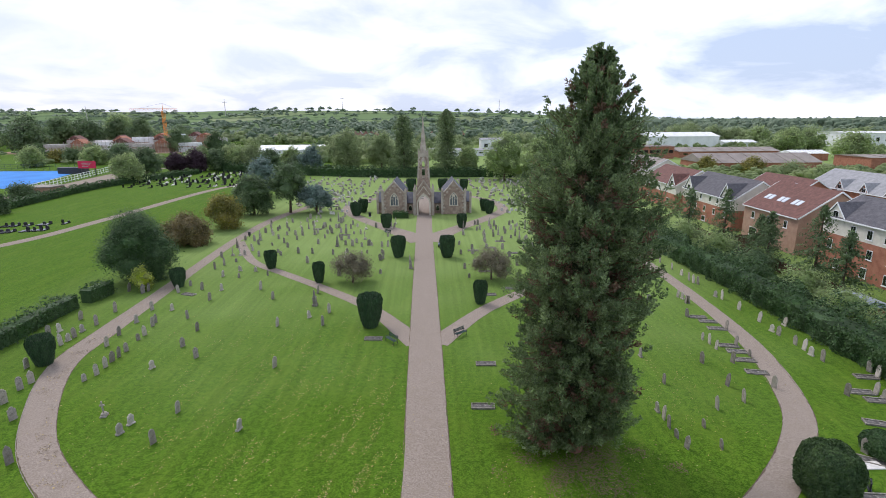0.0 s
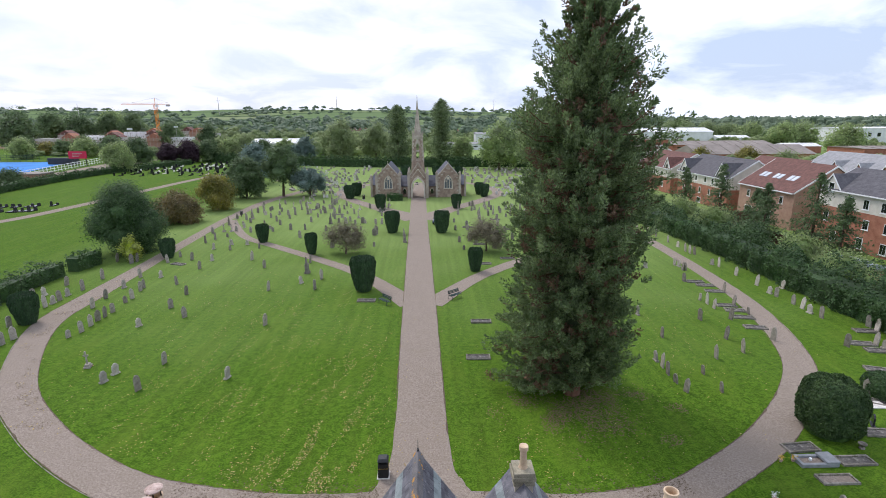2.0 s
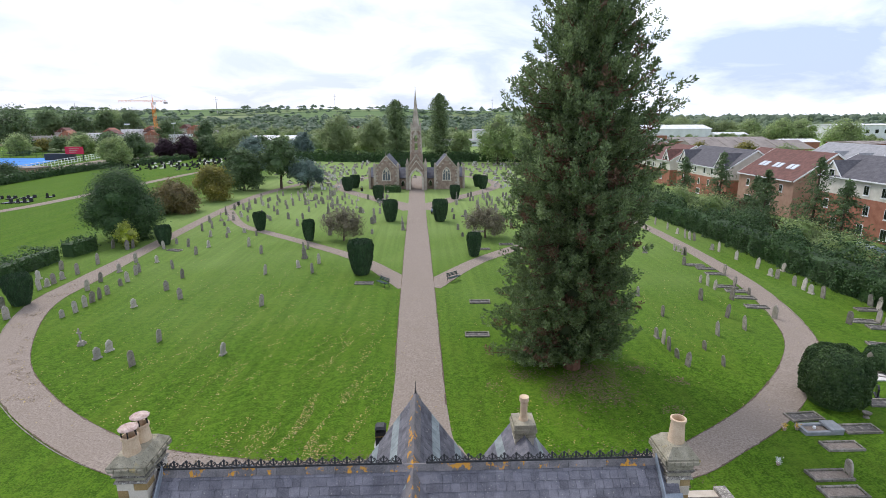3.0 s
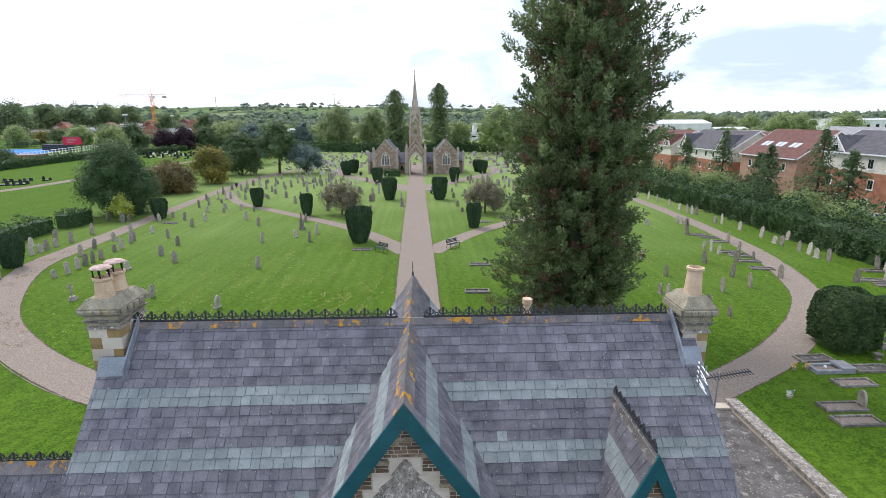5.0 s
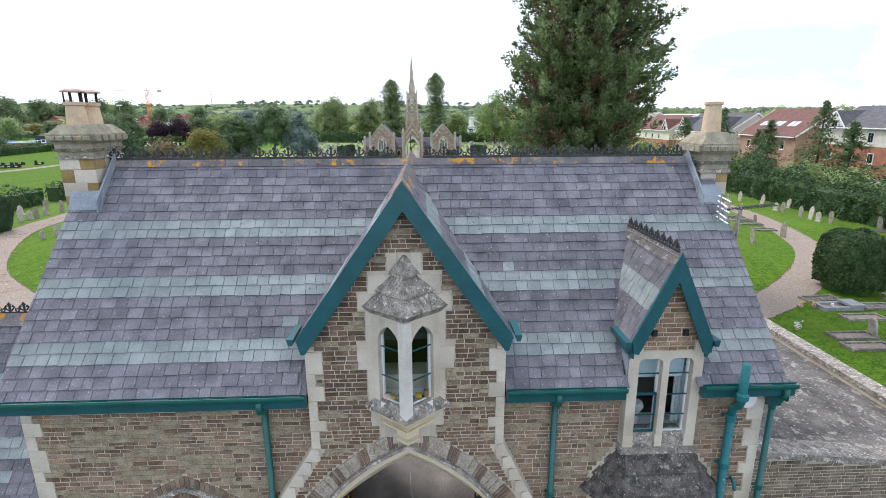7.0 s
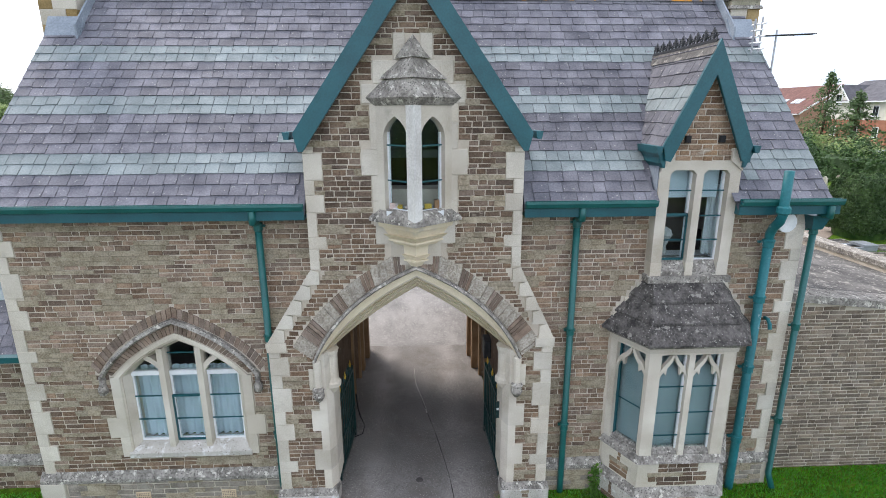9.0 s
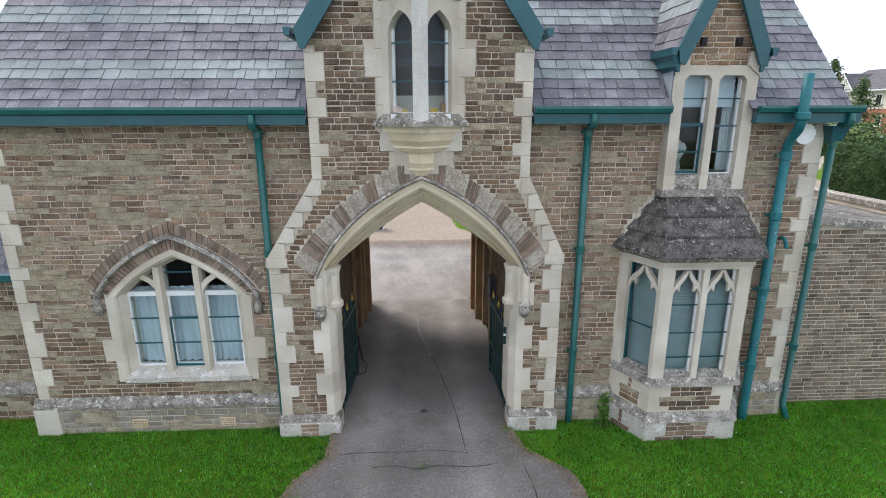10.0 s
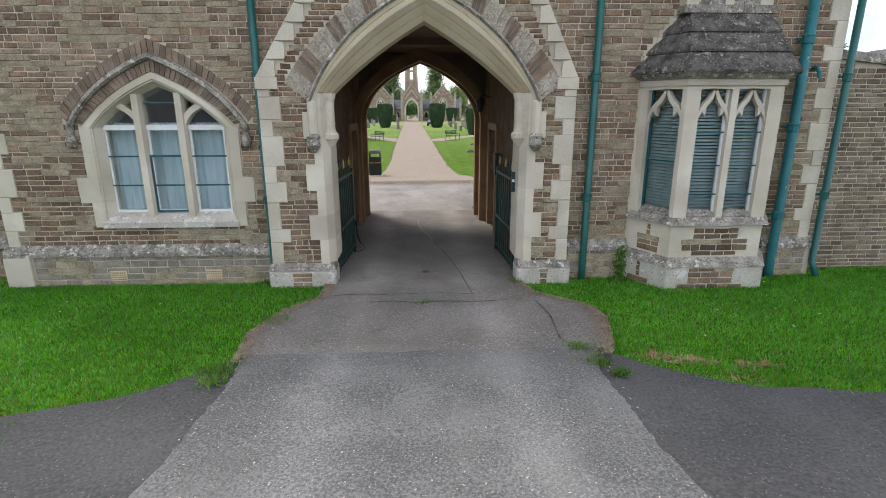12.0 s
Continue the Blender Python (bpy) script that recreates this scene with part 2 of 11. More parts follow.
MAT["stone_roof"] = surface("stone_roof", (0.050, 0.046, 0.043), (0.175, 0.16, 0.145), scale=7.0, rough=0.95, bump=1.0, fine=32, island=0.2, depth=0.025, spots=(0.27, 0.255, 0.225), spot_scale=10, spot_at=0.60, spec=0.1, chips=((0.34, 0.325, 0.285), 48.0, 0.07))
MAT["pier_stone"] = surface("pier_stone", (0.36, 0.335, 0.285), (0.56, 0.53, 0.475), scale=3.0, rough=0.95, bump=0.5, fine=45, depth=0.012, spots=(0.62, 0.61, 0.58), spot_scale=5, spot_at=0.58, spec=0.1, chips=((0.22, 0.20, 0.17), 45.0, 0.10))
MAT["ochre_stone"] = surface("ochre_stone", (0.24, 0.165, 0.070), (0.40, 0.285, 0.13), scale=3.0, rough=0.95, bump=0.4, fine=50, obj=0.15, depth=0.01, spec=0.1)
MAT["lichen"] = surface("lichen", (0.205, 0.190, 0.135), (0.38, 0.35, 0.265), scale=5.0, rough=0.95, bump=0.6, fine=45, spots=(0.36, 0.27, 0.09), spot_scale=4, spot_at=0.62, soft=0.12, depth=0.012, spec=0.1, chips=((0.15, 0.14, 0.11), 40.0, 0.12))
MAT["slate"] = surface("slate", (0.080, 0.080, 0.096), (0.172, 0.168, 0.188), scale=3.0, rough=0.72, bump=0.5, fine=40, island=0.17, obj=0.17, depth=0.010, spots=(0.30, 0.295, 0.275), spot_scale=11, spot_at=0.655, spec=0.3, chips=((0.34, 0.33, 0.30), 40.0, 0.018))
MAT["green_slate"] = surface("green_slate", (0.170, 0.205, 0.208), (0.275, 0.312, 0.308), scale=3.0, rough=0.75, bump=0.5, fine=40, island=0.12, obj=0.12, depth=0.010, spots=(0.15, 0.155, 0.165), spot_scale=8, spot_at=0.62, spec=0.25)
MAT["ridge"] = surface("ridge", (0.10, 0.098, 0.10), (0.22, 0.205, 0.205), scale=2.5, rough=0.8, bump=0.4, fine=40, island=0.2, spots=(0.50, 0.25, 0.04), spot_scale=3.4, spot_at=0.575, soft=0.03, spec=0.2)
MAT["lead"] = surface("lead", (0.17, 0.20, 0.23), (0.30, 0.34, 0.38), scale=3, rough=0.5, bump=0.15, fine=30, spec=0.4)
MAT["teal"] = surface("teal", (0.005, 0.066, 0.080), (0.012, 0.100, 0.118), scale=3, rough=0.38, bump=0.06, fine=40, spec=0.5)
MAT["pipe_green"] = surface("pipe_green", (0.004, 0.076, 0.070), (0.012, 0.120, 0.108), scale=3, rough=0.38, bump=0.06, fine=40, spec=0.5)
MAT["worn_teal"] = surface("worn_teal", (0.006, 0.115, 0.128), (0.02, 0.17, 0.185), scale=3, rough=0.5, bump=0.1, fine=30, spots=(0.30, 0.36, 0.36), spot_scale=7, spot_at=0.64, spec=0.4)
MAT["iron"] = surface("iron", (0.018, 0.02, 0.022), (0.05, 0.052, 0.056), scale=6, rough=0.6, bump=0.2, fine=60, spec=0.4)
MAT["gate"] = surface("gate", (0.006, 0.028, 0.026), (0.012, 0.05, 0.046), scale=5, rough=0.45, bump=0.1, fine=50, spec=0.5)
MAT["gold"] = surface("gold", (0.48, 0.30, 0.03), (0.62, 0.42, 0.06), scale=8, rough=0.45, bump=0.1, fine=50)
MAT["white_paint"] = surface("white_paint", (0.68, 0.70, 0.70), (0.82, 0.83, 0.82), scale=3, rough=0.4, bump=0.05, fine=30)
MAT["curtain"] = surface("curtain", (0.46, 0.52, 0.55), (0.66, 0.71, 0.74), scale=2, rough=0.9, bump=0.1, fine=90)
MAT["blind"] = surface("blind", (0.26, 0.32, 0.31), (0.38, 0.44, 0.425), scale=2, rough=0.6, bump=0.05, fine=60)
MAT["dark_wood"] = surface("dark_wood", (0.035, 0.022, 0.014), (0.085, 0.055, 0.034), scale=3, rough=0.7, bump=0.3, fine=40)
MAT["oak"] = surface("oak", (0.17, 0.098, 0.046), (0.33, 0.205, 0.105), scale=2, rough=0.7, bump=0.3, fine=40)
MAT["passage_plaster"] = surface("passage_plaster", (0.150, 0.092, 0.060), (0.235, 0.150, 0.100), scale=1.2, rough=0.9, bump=0.2, fine=30)
MAT["plaster"] = surface("plaster", (0.16, 0.13, 0.105), (0.26, 0.22, 0.18), scale=1.5, rough=0.95, bump=0.2, fine=40)
MAT["pot"] = surface("pot", (0.47, 0.34, 0.22), (0.66, 0.52, 0.36), scale=4, rough=0.8, bump=0.2, fine=40)
MAT["pot_cap"] = surface("pot_cap", (0.30, 0.20, 0.165), (0.62, 0.50, 0.44), scale=9, rough=0.8, bump=0.3, fine=40)
MAT["chrome"] = surface("chrome", (0.28, 0.29, 0.30), (0.42, 0.43, 0.44), scale=4, rough=0.45, bump=0.05, fine=40, metal=0.6)
MAT["glass"] = glass("glass")
MAT["dark"] = surface("dark", (0.012, 0.012, 0.013), (0.03, 0.03, 0.03), scale=3, rough=0.8, bump=0.1)
MAT["felt"] = surface("felt", (0.055, 0.052, 0.048), (0.16, 0.15, 0.138), scale=2.2, rough=0.95, bump=0.7, fine=22, depth=0.02, spots=(0.26, 0.245, 0.215), spot_scale=3.5, spot_at=0.58, chips=((0.30, 0.285, 0.25), 18.0, 0.10))
MAT["headstone"] = surface("headstone", (0.175, 0.154, 0.125), (0.405, 0.368, 0.312), scale=2.5, rough=0.95, bump=0.4, fine=40, obj=0.32, spots=(0.18, 0.175, 0.13), spot_scale=6, spot_at=0.60, spec=0.1)
MAT["buff_stone"] = surface("buff_stone", (0.30, 0.268, 0.22), (0.50, 0.46, 0.395), scale=2.5, rough=0.95, bump=0.4, fine=40, obj=0.25, spots=(0.24, 0.22, 0.18), spot_scale=6, spot_at=0.60, spec=0.1)
MAT["pale_stone"] = surface("pale_stone", (0.45, 0.43, 0.39), (0.66, 0.64, 0.60), scale=2.5, rough=0.9, bump=0.3, fine=40, obj=0.12)
MAT["kerb_stone"] = surface("kerb_stone", (0.120, 0.108, 0.088), (0.330, 0.305, 0.262), scale=2.5, rough=0.95, bump=0.5, fine=30, obj=0.25, spots=(0.12, 0.12, 0.08), spot_scale=4, spot_at=0.56, spec=0.1)
MAT["granite"] = surface("granite", (0.20, 0.215, 0.225), (0.31, 0.325, 0.335), scale=4, rough=0.45, bump=0.1, fine=90, spec=0.4)
MAT["black_granite"] = surface("black_granite", (0.008, 0.008, 0.010), (0.03, 0.03, 0.035), scale=30, rough=0.2, bump=0.0, fine=200, spec=0.5)
MAT["turf_earth"] = surface("turf_earth", (0.085, 0.066, 0.045), (0.165, 0.130, 0.092), scale=3.0, rough=0.95, bump=0.5, fine=30, depth=0.01, spec=0.1)
MAT["yew"] = foliage("yew", (0.02, 0.052, 0.02), (0.05, 0.1, 0.038), scale=1.2, glow=0.1)
MAT["yew_bush"] = foliage("yew_bush", (0.030, 0.066, 0.020), (0.082, 0.140, 0.040), scale=1.4, glow=0.2)
MAT["laurel"] = foliage("laurel", (0.034, 0.080, 0.026), (0.080, 0.145, 0.044), scale=0.8, glow=0.2)
MAT["sequoia"] = foliage("sequoia", (0.090, 0.145, 0.054), (0.235, 0.310, 0.122), scale=0.5, glow=0.32)
# Darker copy of the sequoia leaf: shade inside the crown put into the colour.
MAT["sequoia_shade"] = foliage("sequoia_shade", (0.030, 0.046, 0.022), (0.070, 0.090, 0.042), scale=0.8, glow=0.05)
MAT["sequoia_dry"] = foliage("sequoia_dry", (0.13, 0.075, 0.042), (0.22, 0.13, 0.075), scale=0.8, glow=0.15)
MAT["leaf"] = foliage("leaf", (0.220, 0.315, 0.115), (0.430, 0.520, 0.215), scale=0.35, glow=0.62)
MAT["leaf_dark"] = foliage("leaf_dark", (0.062, 0.115, 0.045), (0.150, 0.220, 0.085), scale=0.35, glow=0.38)
# Far leaf colour, paled in part for haze.
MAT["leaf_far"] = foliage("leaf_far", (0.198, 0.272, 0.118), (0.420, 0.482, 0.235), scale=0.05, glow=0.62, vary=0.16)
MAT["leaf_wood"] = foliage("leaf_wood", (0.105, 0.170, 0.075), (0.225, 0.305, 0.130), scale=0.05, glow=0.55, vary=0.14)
# Paler and bluer: distance haze is put into this leaf colour.
MAT["leaf_hazed"] = foliage("leaf_hazed", (0.125, 0.185, 0.120), (0.255, 0.320, 0.205), scale=0.02, glow=0.4, vary=0.10)
MAT["leaf_blue"] = foliage("leaf_blue", (0.110, 0.175, 0.150), (0.225, 0.310, 0.265), scale=0.4, glow=0.5)
MAT["leaf_gold"] = foliage("leaf_gold", (0.26, 0.33, 0.045), (0.50, 0.55, 0.085), scale=0.5, glow=0.4)
MAT["leaf_olive"] = foliage("leaf_olive", (0.110, 0.130, 0.026), (0.34, 0.29, 0.045), scale=0.3, glow=0.35)
MAT["leaf_brown"] = foliage("leaf_brown", (0.110, 0.100, 0.034), (0.235, 0.175, 0.065), scale=0.5, glow=0.3)
MAT["leaf_plum"] = foliage("leaf_plum", (0.120, 0.108, 0.066), (0.225, 0.200, 0.125), scale=0.5, glow=0.35)
MAT["leaf_purple"] = foliage("leaf_purple", (0.035, 0.018, 0.028), (0.075, 0.04, 0.055), scale=0.5)
MAT["bark"] = surface("bark", (0.06, 0.042, 0.03), (0.15, 0.11, 0.08), scale=3, rough=0.95, bump=0.8, fine=20, depth=0.03)
MAT["red_bark"] = surface("red_bark", (0.11, 0.055, 0.035), (0.20, 0.11, 0.07), scale=3, rough=0.95, bump=0.8, fine=20, depth=0.03)
MAT["needle_litter"] = surface("needle_litter", (0.115, 0.085, 0.045), (0.20, 0.135, 0.085), scale=0.8, rough=0.95, bump=0.5, fine=20)

def wheel_tracks(m, middle, half):
    """Two bands worn pale by wheels, either side of a middle line, uneven along their length."""
    nt = m.node_tree
    b = nt.nodes["Principled BSDF"]
    src = b.inputs["Base Color"].links[0].from_socket
    tc = nt.nodes.new("ShaderNodeTexCoord")
    xyz = nt.nodes.new("ShaderNodeSeparateXYZ")
    nt.links.new(tc.outputs["Object"], xyz.inputs[0])
    val = xyz.outputs["X"]
    for op, other in (("SUBTRACT", middle), ("ABSOLUTE", 0.0), ("SUBTRACT", half), ("ABSOLUTE", 0.0)):
        n = node(nt, "ShaderNodeMath", operation=op)
        n.inputs[1].default_value = other
        nt.links.new(val, n.inputs[0])
        val = n.outputs[0]
    ns = nt.nodes.new("ShaderNodeTexNoise")
    ns.inputs["Scale"].default_value, ns.inputs["Detail"].default_value = 1.3, 4.0
    nt.links.new(tc.outputs["Object"], ns.inputs["Vector"])
    add = node(nt, "ShaderNodeMath", operation="MULTIPLY_ADD")
    add.inputs[1].default_value = 0.5
    nt.links.new(ns.outputs["Fac"], add.inputs[0])
    nt.links.new(val, add.inputs[2])
    gain = nt.nodes.new("ShaderNodeMapRange")
    gain.interpolation_type = "SMOOTHSTEP"
    for k, v in (("From Min", 0.22), ("From Max", 0.68), ("To Min", 1.24), ("To Max", 0.93)):
        gain.inputs[k].default_value = v
    nt.links.new(add.outputs[0], gain.inputs["Value"])
    hsv = nt.nodes.new("ShaderNodeHueSaturation")
    nt.links.new(gain.outputs[0], hsv.inputs["Value"])
    nt.links.new(src, hsv.inputs["Color"])
    nt.links.new(hsv.outputs["Color"], b.inputs["Base Color"])


wheel_tracks(MAT["tarmac"], -0.42, 0.78)
wheel_tracks(MAT["chip_tarmac"], -0.42, 0.82)

# ---- building blocks ----


def thing(name, label, category, group="", kind="", at=(0, 0, 0), rz=0.0):
    ob = new(name)
    ob.matrix_basis = pose(*at, 0, 0, rz)
    return tagged(ob, label, category, group, kind)


def mesh_of(name, bm, material):
    me = bpy.data.meshes.new(name)
    bm.normal_update()
    bm.to_mesh(me)
    bm.free()
    me.materials.append(material if not isinstance(material, str) else MAT[material])
    return me


def part(name, bm, material, parent=None, label="", smooth=False):
    me = bm if isinstance(bm, bpy.types.Mesh) else mesh_of(name, bm, material)
    if smooth:
        me.polygons.foreach_set("use_smooth", [True] * len(me.polygons))
    ob = new(name, me)
    if parent is not None:
        ob.parent = parent
    if label:
        ob["label"] = label
    return ob


def pydata(name, verts, faces, material):
    me = bpy.data.meshes.new(name)
    me.from_pydata(verts, [], faces)
    me.materials.append(MAT[material])
    return me


def quads_mesh(name, V, material):
    """A mesh from an array of quads, n x 4 x 3."""
    V = np.asarray(V, np.float32).reshape(-1, 4, 3)
    n = len(V)
    me = bpy.data.meshes.new(name)
    me.vertices.add(4 * n)
    me.vertices.foreach_set("co", V.ravel())
    me.loops.add(4 * n)
    me.loops.foreach_set("vertex_index", np.arange(4 * n, dtype=np.int32))
    me.polygons.add(n)
    me.polygons.foreach_set("loop_start", np.arange(0, 4 * n, 4, dtype=np.int32))
    me.update(calc_edges=True)
    me.materials.append(MAT[material])
    return me


def B():
    return bmesh.new()


def box(bm, x0, x1, y0, y1, z0, z1, m=None):
    vs = [bm.verts.new((x, y, z)) for z in (z0, z1) for x, y in ((x0, y0), (x1, y0), (x1, y1), (x0, y1))]
    if m is not None:
        for v in vs:
            v.co = m @ v.co
    for f in ((3, 2, 1, 0), (4, 5, 6, 7), (0, 1, 5, 4), (1, 2, 6, 5), (2, 3, 7, 6), (3, 0, 4, 7)):
        bm.faces.new([vs[i] for i in f])
    return bm


def prism(bm, pts, y0, y1, m=None):
    """A polygon in x, z pushed from y0 to y1."""
    a = [bm.verts.new((x, y0, z)) for x, z in pts]
    b = [bm.verts.new((x, y1, z)) for x, z in pts]
    if m is not None:
        for v in a + b:
            v.co = m @ v.co
    n = len(pts)
    bm.faces.new(a)
    bm.faces.new(b[::-1])
    for i in range(n):
        bm.faces.new((a[i], b[i], b[(i + 1) % n], a[(i + 1) % n]))
    return bm


def plan_prism(bm, pts, z0, z1, pts1=None):
    """A polygon in x, y raised from z0 to z1; the top may have other corners."""
    a = [bm.verts.new((x, y, z0)) for x, y in pts]
    b = [bm.verts.new((x, y, z1)) for x, y in (pts1 or pts)]
    n = len(pts)
    bm.faces.new(a[::-1])
    bm.faces.new(b)
    for i in range(n):
        bm.faces.new((a[i], a[(i + 1) % n], b[(i + 1) % n], b[i]))
    return bm


def tube(bm, pts, r, sides=8, r1=None):
    """A round bar along points."""
    pts = [Vector(p) for p in pts]
    rings = []
    for i, p in enumerate(pts):
        d = (pts[min(i + 1, len(pts) - 1)] - pts[max(i - 1, 0)]).normalized()
        u = d.orthogonal().normalized() if i == 0 else (rings_u - d * rings_u.dot(d)).normalized()
        rings_u = u
        w = d.cross(u)
        rr = r if r1 is None else r + (r1 - r) * i / (len(pts) - 1)
        rings.append([bm.verts.new(p + rr * (math.cos(a) * u + math.sin(a) * w)) for a in (2 * math.pi * k / sides for k in range(sides))])
    for a, b in zip(rings, rings[1:]):
        for k in range(sides):
            bm.faces.new((a[k], a[(k + 1) % sides], b[(k + 1) % sides], b[k]))
    bm.faces.new(rings[0][::-1])
    bm.faces.new(rings[-1])
    return bm


def lathe(bm, profile, x=0, y=0, sides=16, square=False):
    """A turned shape from (radius, z) rows."""
    rings = []
    for r, z in profile:
        k = sides
        rings.append([bm.verts.new((x + r * math.cos(2 * math.pi * (i + 0.5) / k), y + r * math.sin(2 * math.pi * (i + 0.5) / k), z)) for i in range(k)])
    for a, b in zip(rings, rings[1:]):
        for i in range(sides):
            bm.faces.new((a[i], a[(i + 1) % sides], b[(i + 1) % sides], b[i]))
    bm.faces.new(rings[0][::-1])
    bm.faces.new(rings[-1])
    return bm


def strips(bm, xs, spans, y0, y1, m=None):
    """A wall in the x, z plane from y0 to y1: spans(x) gives the solid stretches (low, high) at x; between neighbouring xs they are joined."""
    for a, b in zip(xs, xs[1:]):
        sa, sb = spans(a + 1e-4), spans(b - 1e-4)
        for (la, ha), (lb, hb) in zip(sa, sb):
            if ha - la < 1e-3 and hb - lb < 1e-3:
                continue
            prism(bm, ((a, la), (b, lb), (b, max(hb, lb + 1e-4)), (a, max(ha, la + 1e-4))), y0, y1, m)
    bmesh.ops.remove_doubles(bm, verts=bm.verts, dist=0.0005)
    return bm


def arch_pts(cx, w, spring, apex, n=10, bx=0.93, bz=0.62):
    """A pointed arch from its left foot over the apex to its right foot."""
    c = (bx * w, spring + bz * (apex - spring))
    half = []
    for i in range(n + 1):
        t = i / n
        half.append(((1 - t) ** 2 * w + 2 * t * (1 - t) * c[0], (1 - t) ** 2 * spring + 2 * t * (1 - t) * c[1] + t * t * apex))
    return [(cx - x, z) for x, z in half] + [(cx + x, z) for x, z in half[-2::-1]]


def on_poly(pts, x):
    for (xa, za), (xb, zb) in zip(pts, pts[1:]):
        if xa <= x <= xb and xb > xa:
            return za + (zb - za) * (x - xa) / (xb - xa)
    return pts[0][1] if x < pts[0][0] else pts[-1][1]


def band(bm, inner, outer, y0, y1, m=None):
    """A bar of stone between two lines of equally many points."""
    for i in range(len(inner) - 1):
        prism(bm, (inner[i], inner[i + 1], outer[i + 1], outer[i]), y0, y1, m)
    bmesh.ops.remove_doubles(bm, verts=bm.verts, dist=0.0005)
    return bm


def moulding(bm, inner, outer, profile):
    """An arch moulding: rows (share of the way from the inner line to the outer, y) joined into one stepped surface."""
    rows = [[bm.verts.new((p[0] + (q[0] - p[0]) * t, y, p[1] + (q[1] - p[1]) * t)) for p, q in zip(inner, outer)] for t, y in profile]
    for r, s in zip(rows, rows[1:]):
        for i in range(len(r) - 1):
            bm.faces.new((r[i], r[i + 1], s[i + 1], s[i]))
    return bm


# ---- ground ----
RISE = ((-60, 1.0), (2.0, 0.90), (3.8, 0.84), (7.3, 0.60), (13.0, 0.50), (24.0, 0.10), (36.0, 0.0), (5000, 0.0))


def gz(y):
    return on_poly(RISE, y)


def paled_lawn(m):
    """The lawn pales from gatehouse to chapel: brighter, hazy light put into its colour."""
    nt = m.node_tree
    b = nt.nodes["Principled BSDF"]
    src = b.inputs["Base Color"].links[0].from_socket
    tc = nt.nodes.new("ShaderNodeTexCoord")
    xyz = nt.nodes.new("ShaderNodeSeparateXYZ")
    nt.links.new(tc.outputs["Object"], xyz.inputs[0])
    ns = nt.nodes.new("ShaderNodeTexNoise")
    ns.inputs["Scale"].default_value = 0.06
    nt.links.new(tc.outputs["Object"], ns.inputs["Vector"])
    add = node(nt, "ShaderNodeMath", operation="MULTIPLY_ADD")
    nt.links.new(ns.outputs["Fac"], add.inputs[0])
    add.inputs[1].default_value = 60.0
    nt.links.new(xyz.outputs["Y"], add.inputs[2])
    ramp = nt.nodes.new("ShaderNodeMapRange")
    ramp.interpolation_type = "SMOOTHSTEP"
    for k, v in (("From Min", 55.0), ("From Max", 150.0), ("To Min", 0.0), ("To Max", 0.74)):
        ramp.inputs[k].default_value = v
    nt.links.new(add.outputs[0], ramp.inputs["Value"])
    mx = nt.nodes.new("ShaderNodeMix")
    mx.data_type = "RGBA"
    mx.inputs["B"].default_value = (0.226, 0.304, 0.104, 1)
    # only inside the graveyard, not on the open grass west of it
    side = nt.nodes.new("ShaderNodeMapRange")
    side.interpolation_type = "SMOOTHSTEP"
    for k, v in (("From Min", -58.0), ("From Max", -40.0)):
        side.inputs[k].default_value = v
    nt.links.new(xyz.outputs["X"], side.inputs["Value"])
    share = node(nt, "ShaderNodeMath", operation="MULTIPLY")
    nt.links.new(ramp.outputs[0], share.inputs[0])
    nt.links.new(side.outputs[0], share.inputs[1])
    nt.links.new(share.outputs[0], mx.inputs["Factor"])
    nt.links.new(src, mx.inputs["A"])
    # long faint stripes left by the mower, side by side along the drive
    mp = nt.nodes.new("ShaderNodeMapping")
    mp.inputs["Scale"].default_value = (1.5, 0.035, 1.0)
    mp.inputs["Rotation"].default_value = (0, 0, radians(4))
    nt.links.new(tc.outputs["Object"], mp.inputs["Vector"])
    st = nt.nodes.new("ShaderNodeTexNoise")
    st.inputs["Scale"].default_value, st.inputs["Detail"].default_value = 1.0, 4.0
    nt.links.new(mp.outputs[0], st.inputs["Vector"])
    gain = nt.nodes.new("ShaderNodeMapRange")
    for k, v in (("From Min", 0.3), ("From Max", 0.7), ("To Min", 0.90), ("To Max", 1.12)):
        gain.inputs[k].default_value = v
    nt.links.new(st.outputs["Fac"], gain.inputs["Value"])
    hsv = nt.nodes.new("ShaderNodeHueSaturation")
    nt.links.new(gain.outputs[0], hsv.inputs["Value"])
    nt.links.new(mx.outputs["Result"], hsv.inputs["Color"])
    nt.links.new(hsv.outputs["Color"], b.inputs["Base Color"])


paled_lawn(MAT["grass"])


def build_ground():
    ys = [-60, 2.0, 3.8, 7.3, 13.0, 24.0, 36.0, 80, 140, 220, 400, 800, 1600, 4500]
    xs = [-4500, -1500, -600, -250, -120, -60, -20, 0, 20, 60, 120, 250, 600, 1500, 4500]
    verts = [(x, y, gz(y)) for y in ys for x in xs]
    n = len(xs)
    faces = [(j * n + i, j * n + i + 1, (j + 1) * n + i + 1, (j + 1) * n + i) for j in range(len(ys) - 1) for i in range(n - 1)]
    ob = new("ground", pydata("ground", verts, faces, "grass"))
    tagged(ob, "mown green grass scattered with fallen yellow leaves", "lawn", kind="structure")


build_ground()


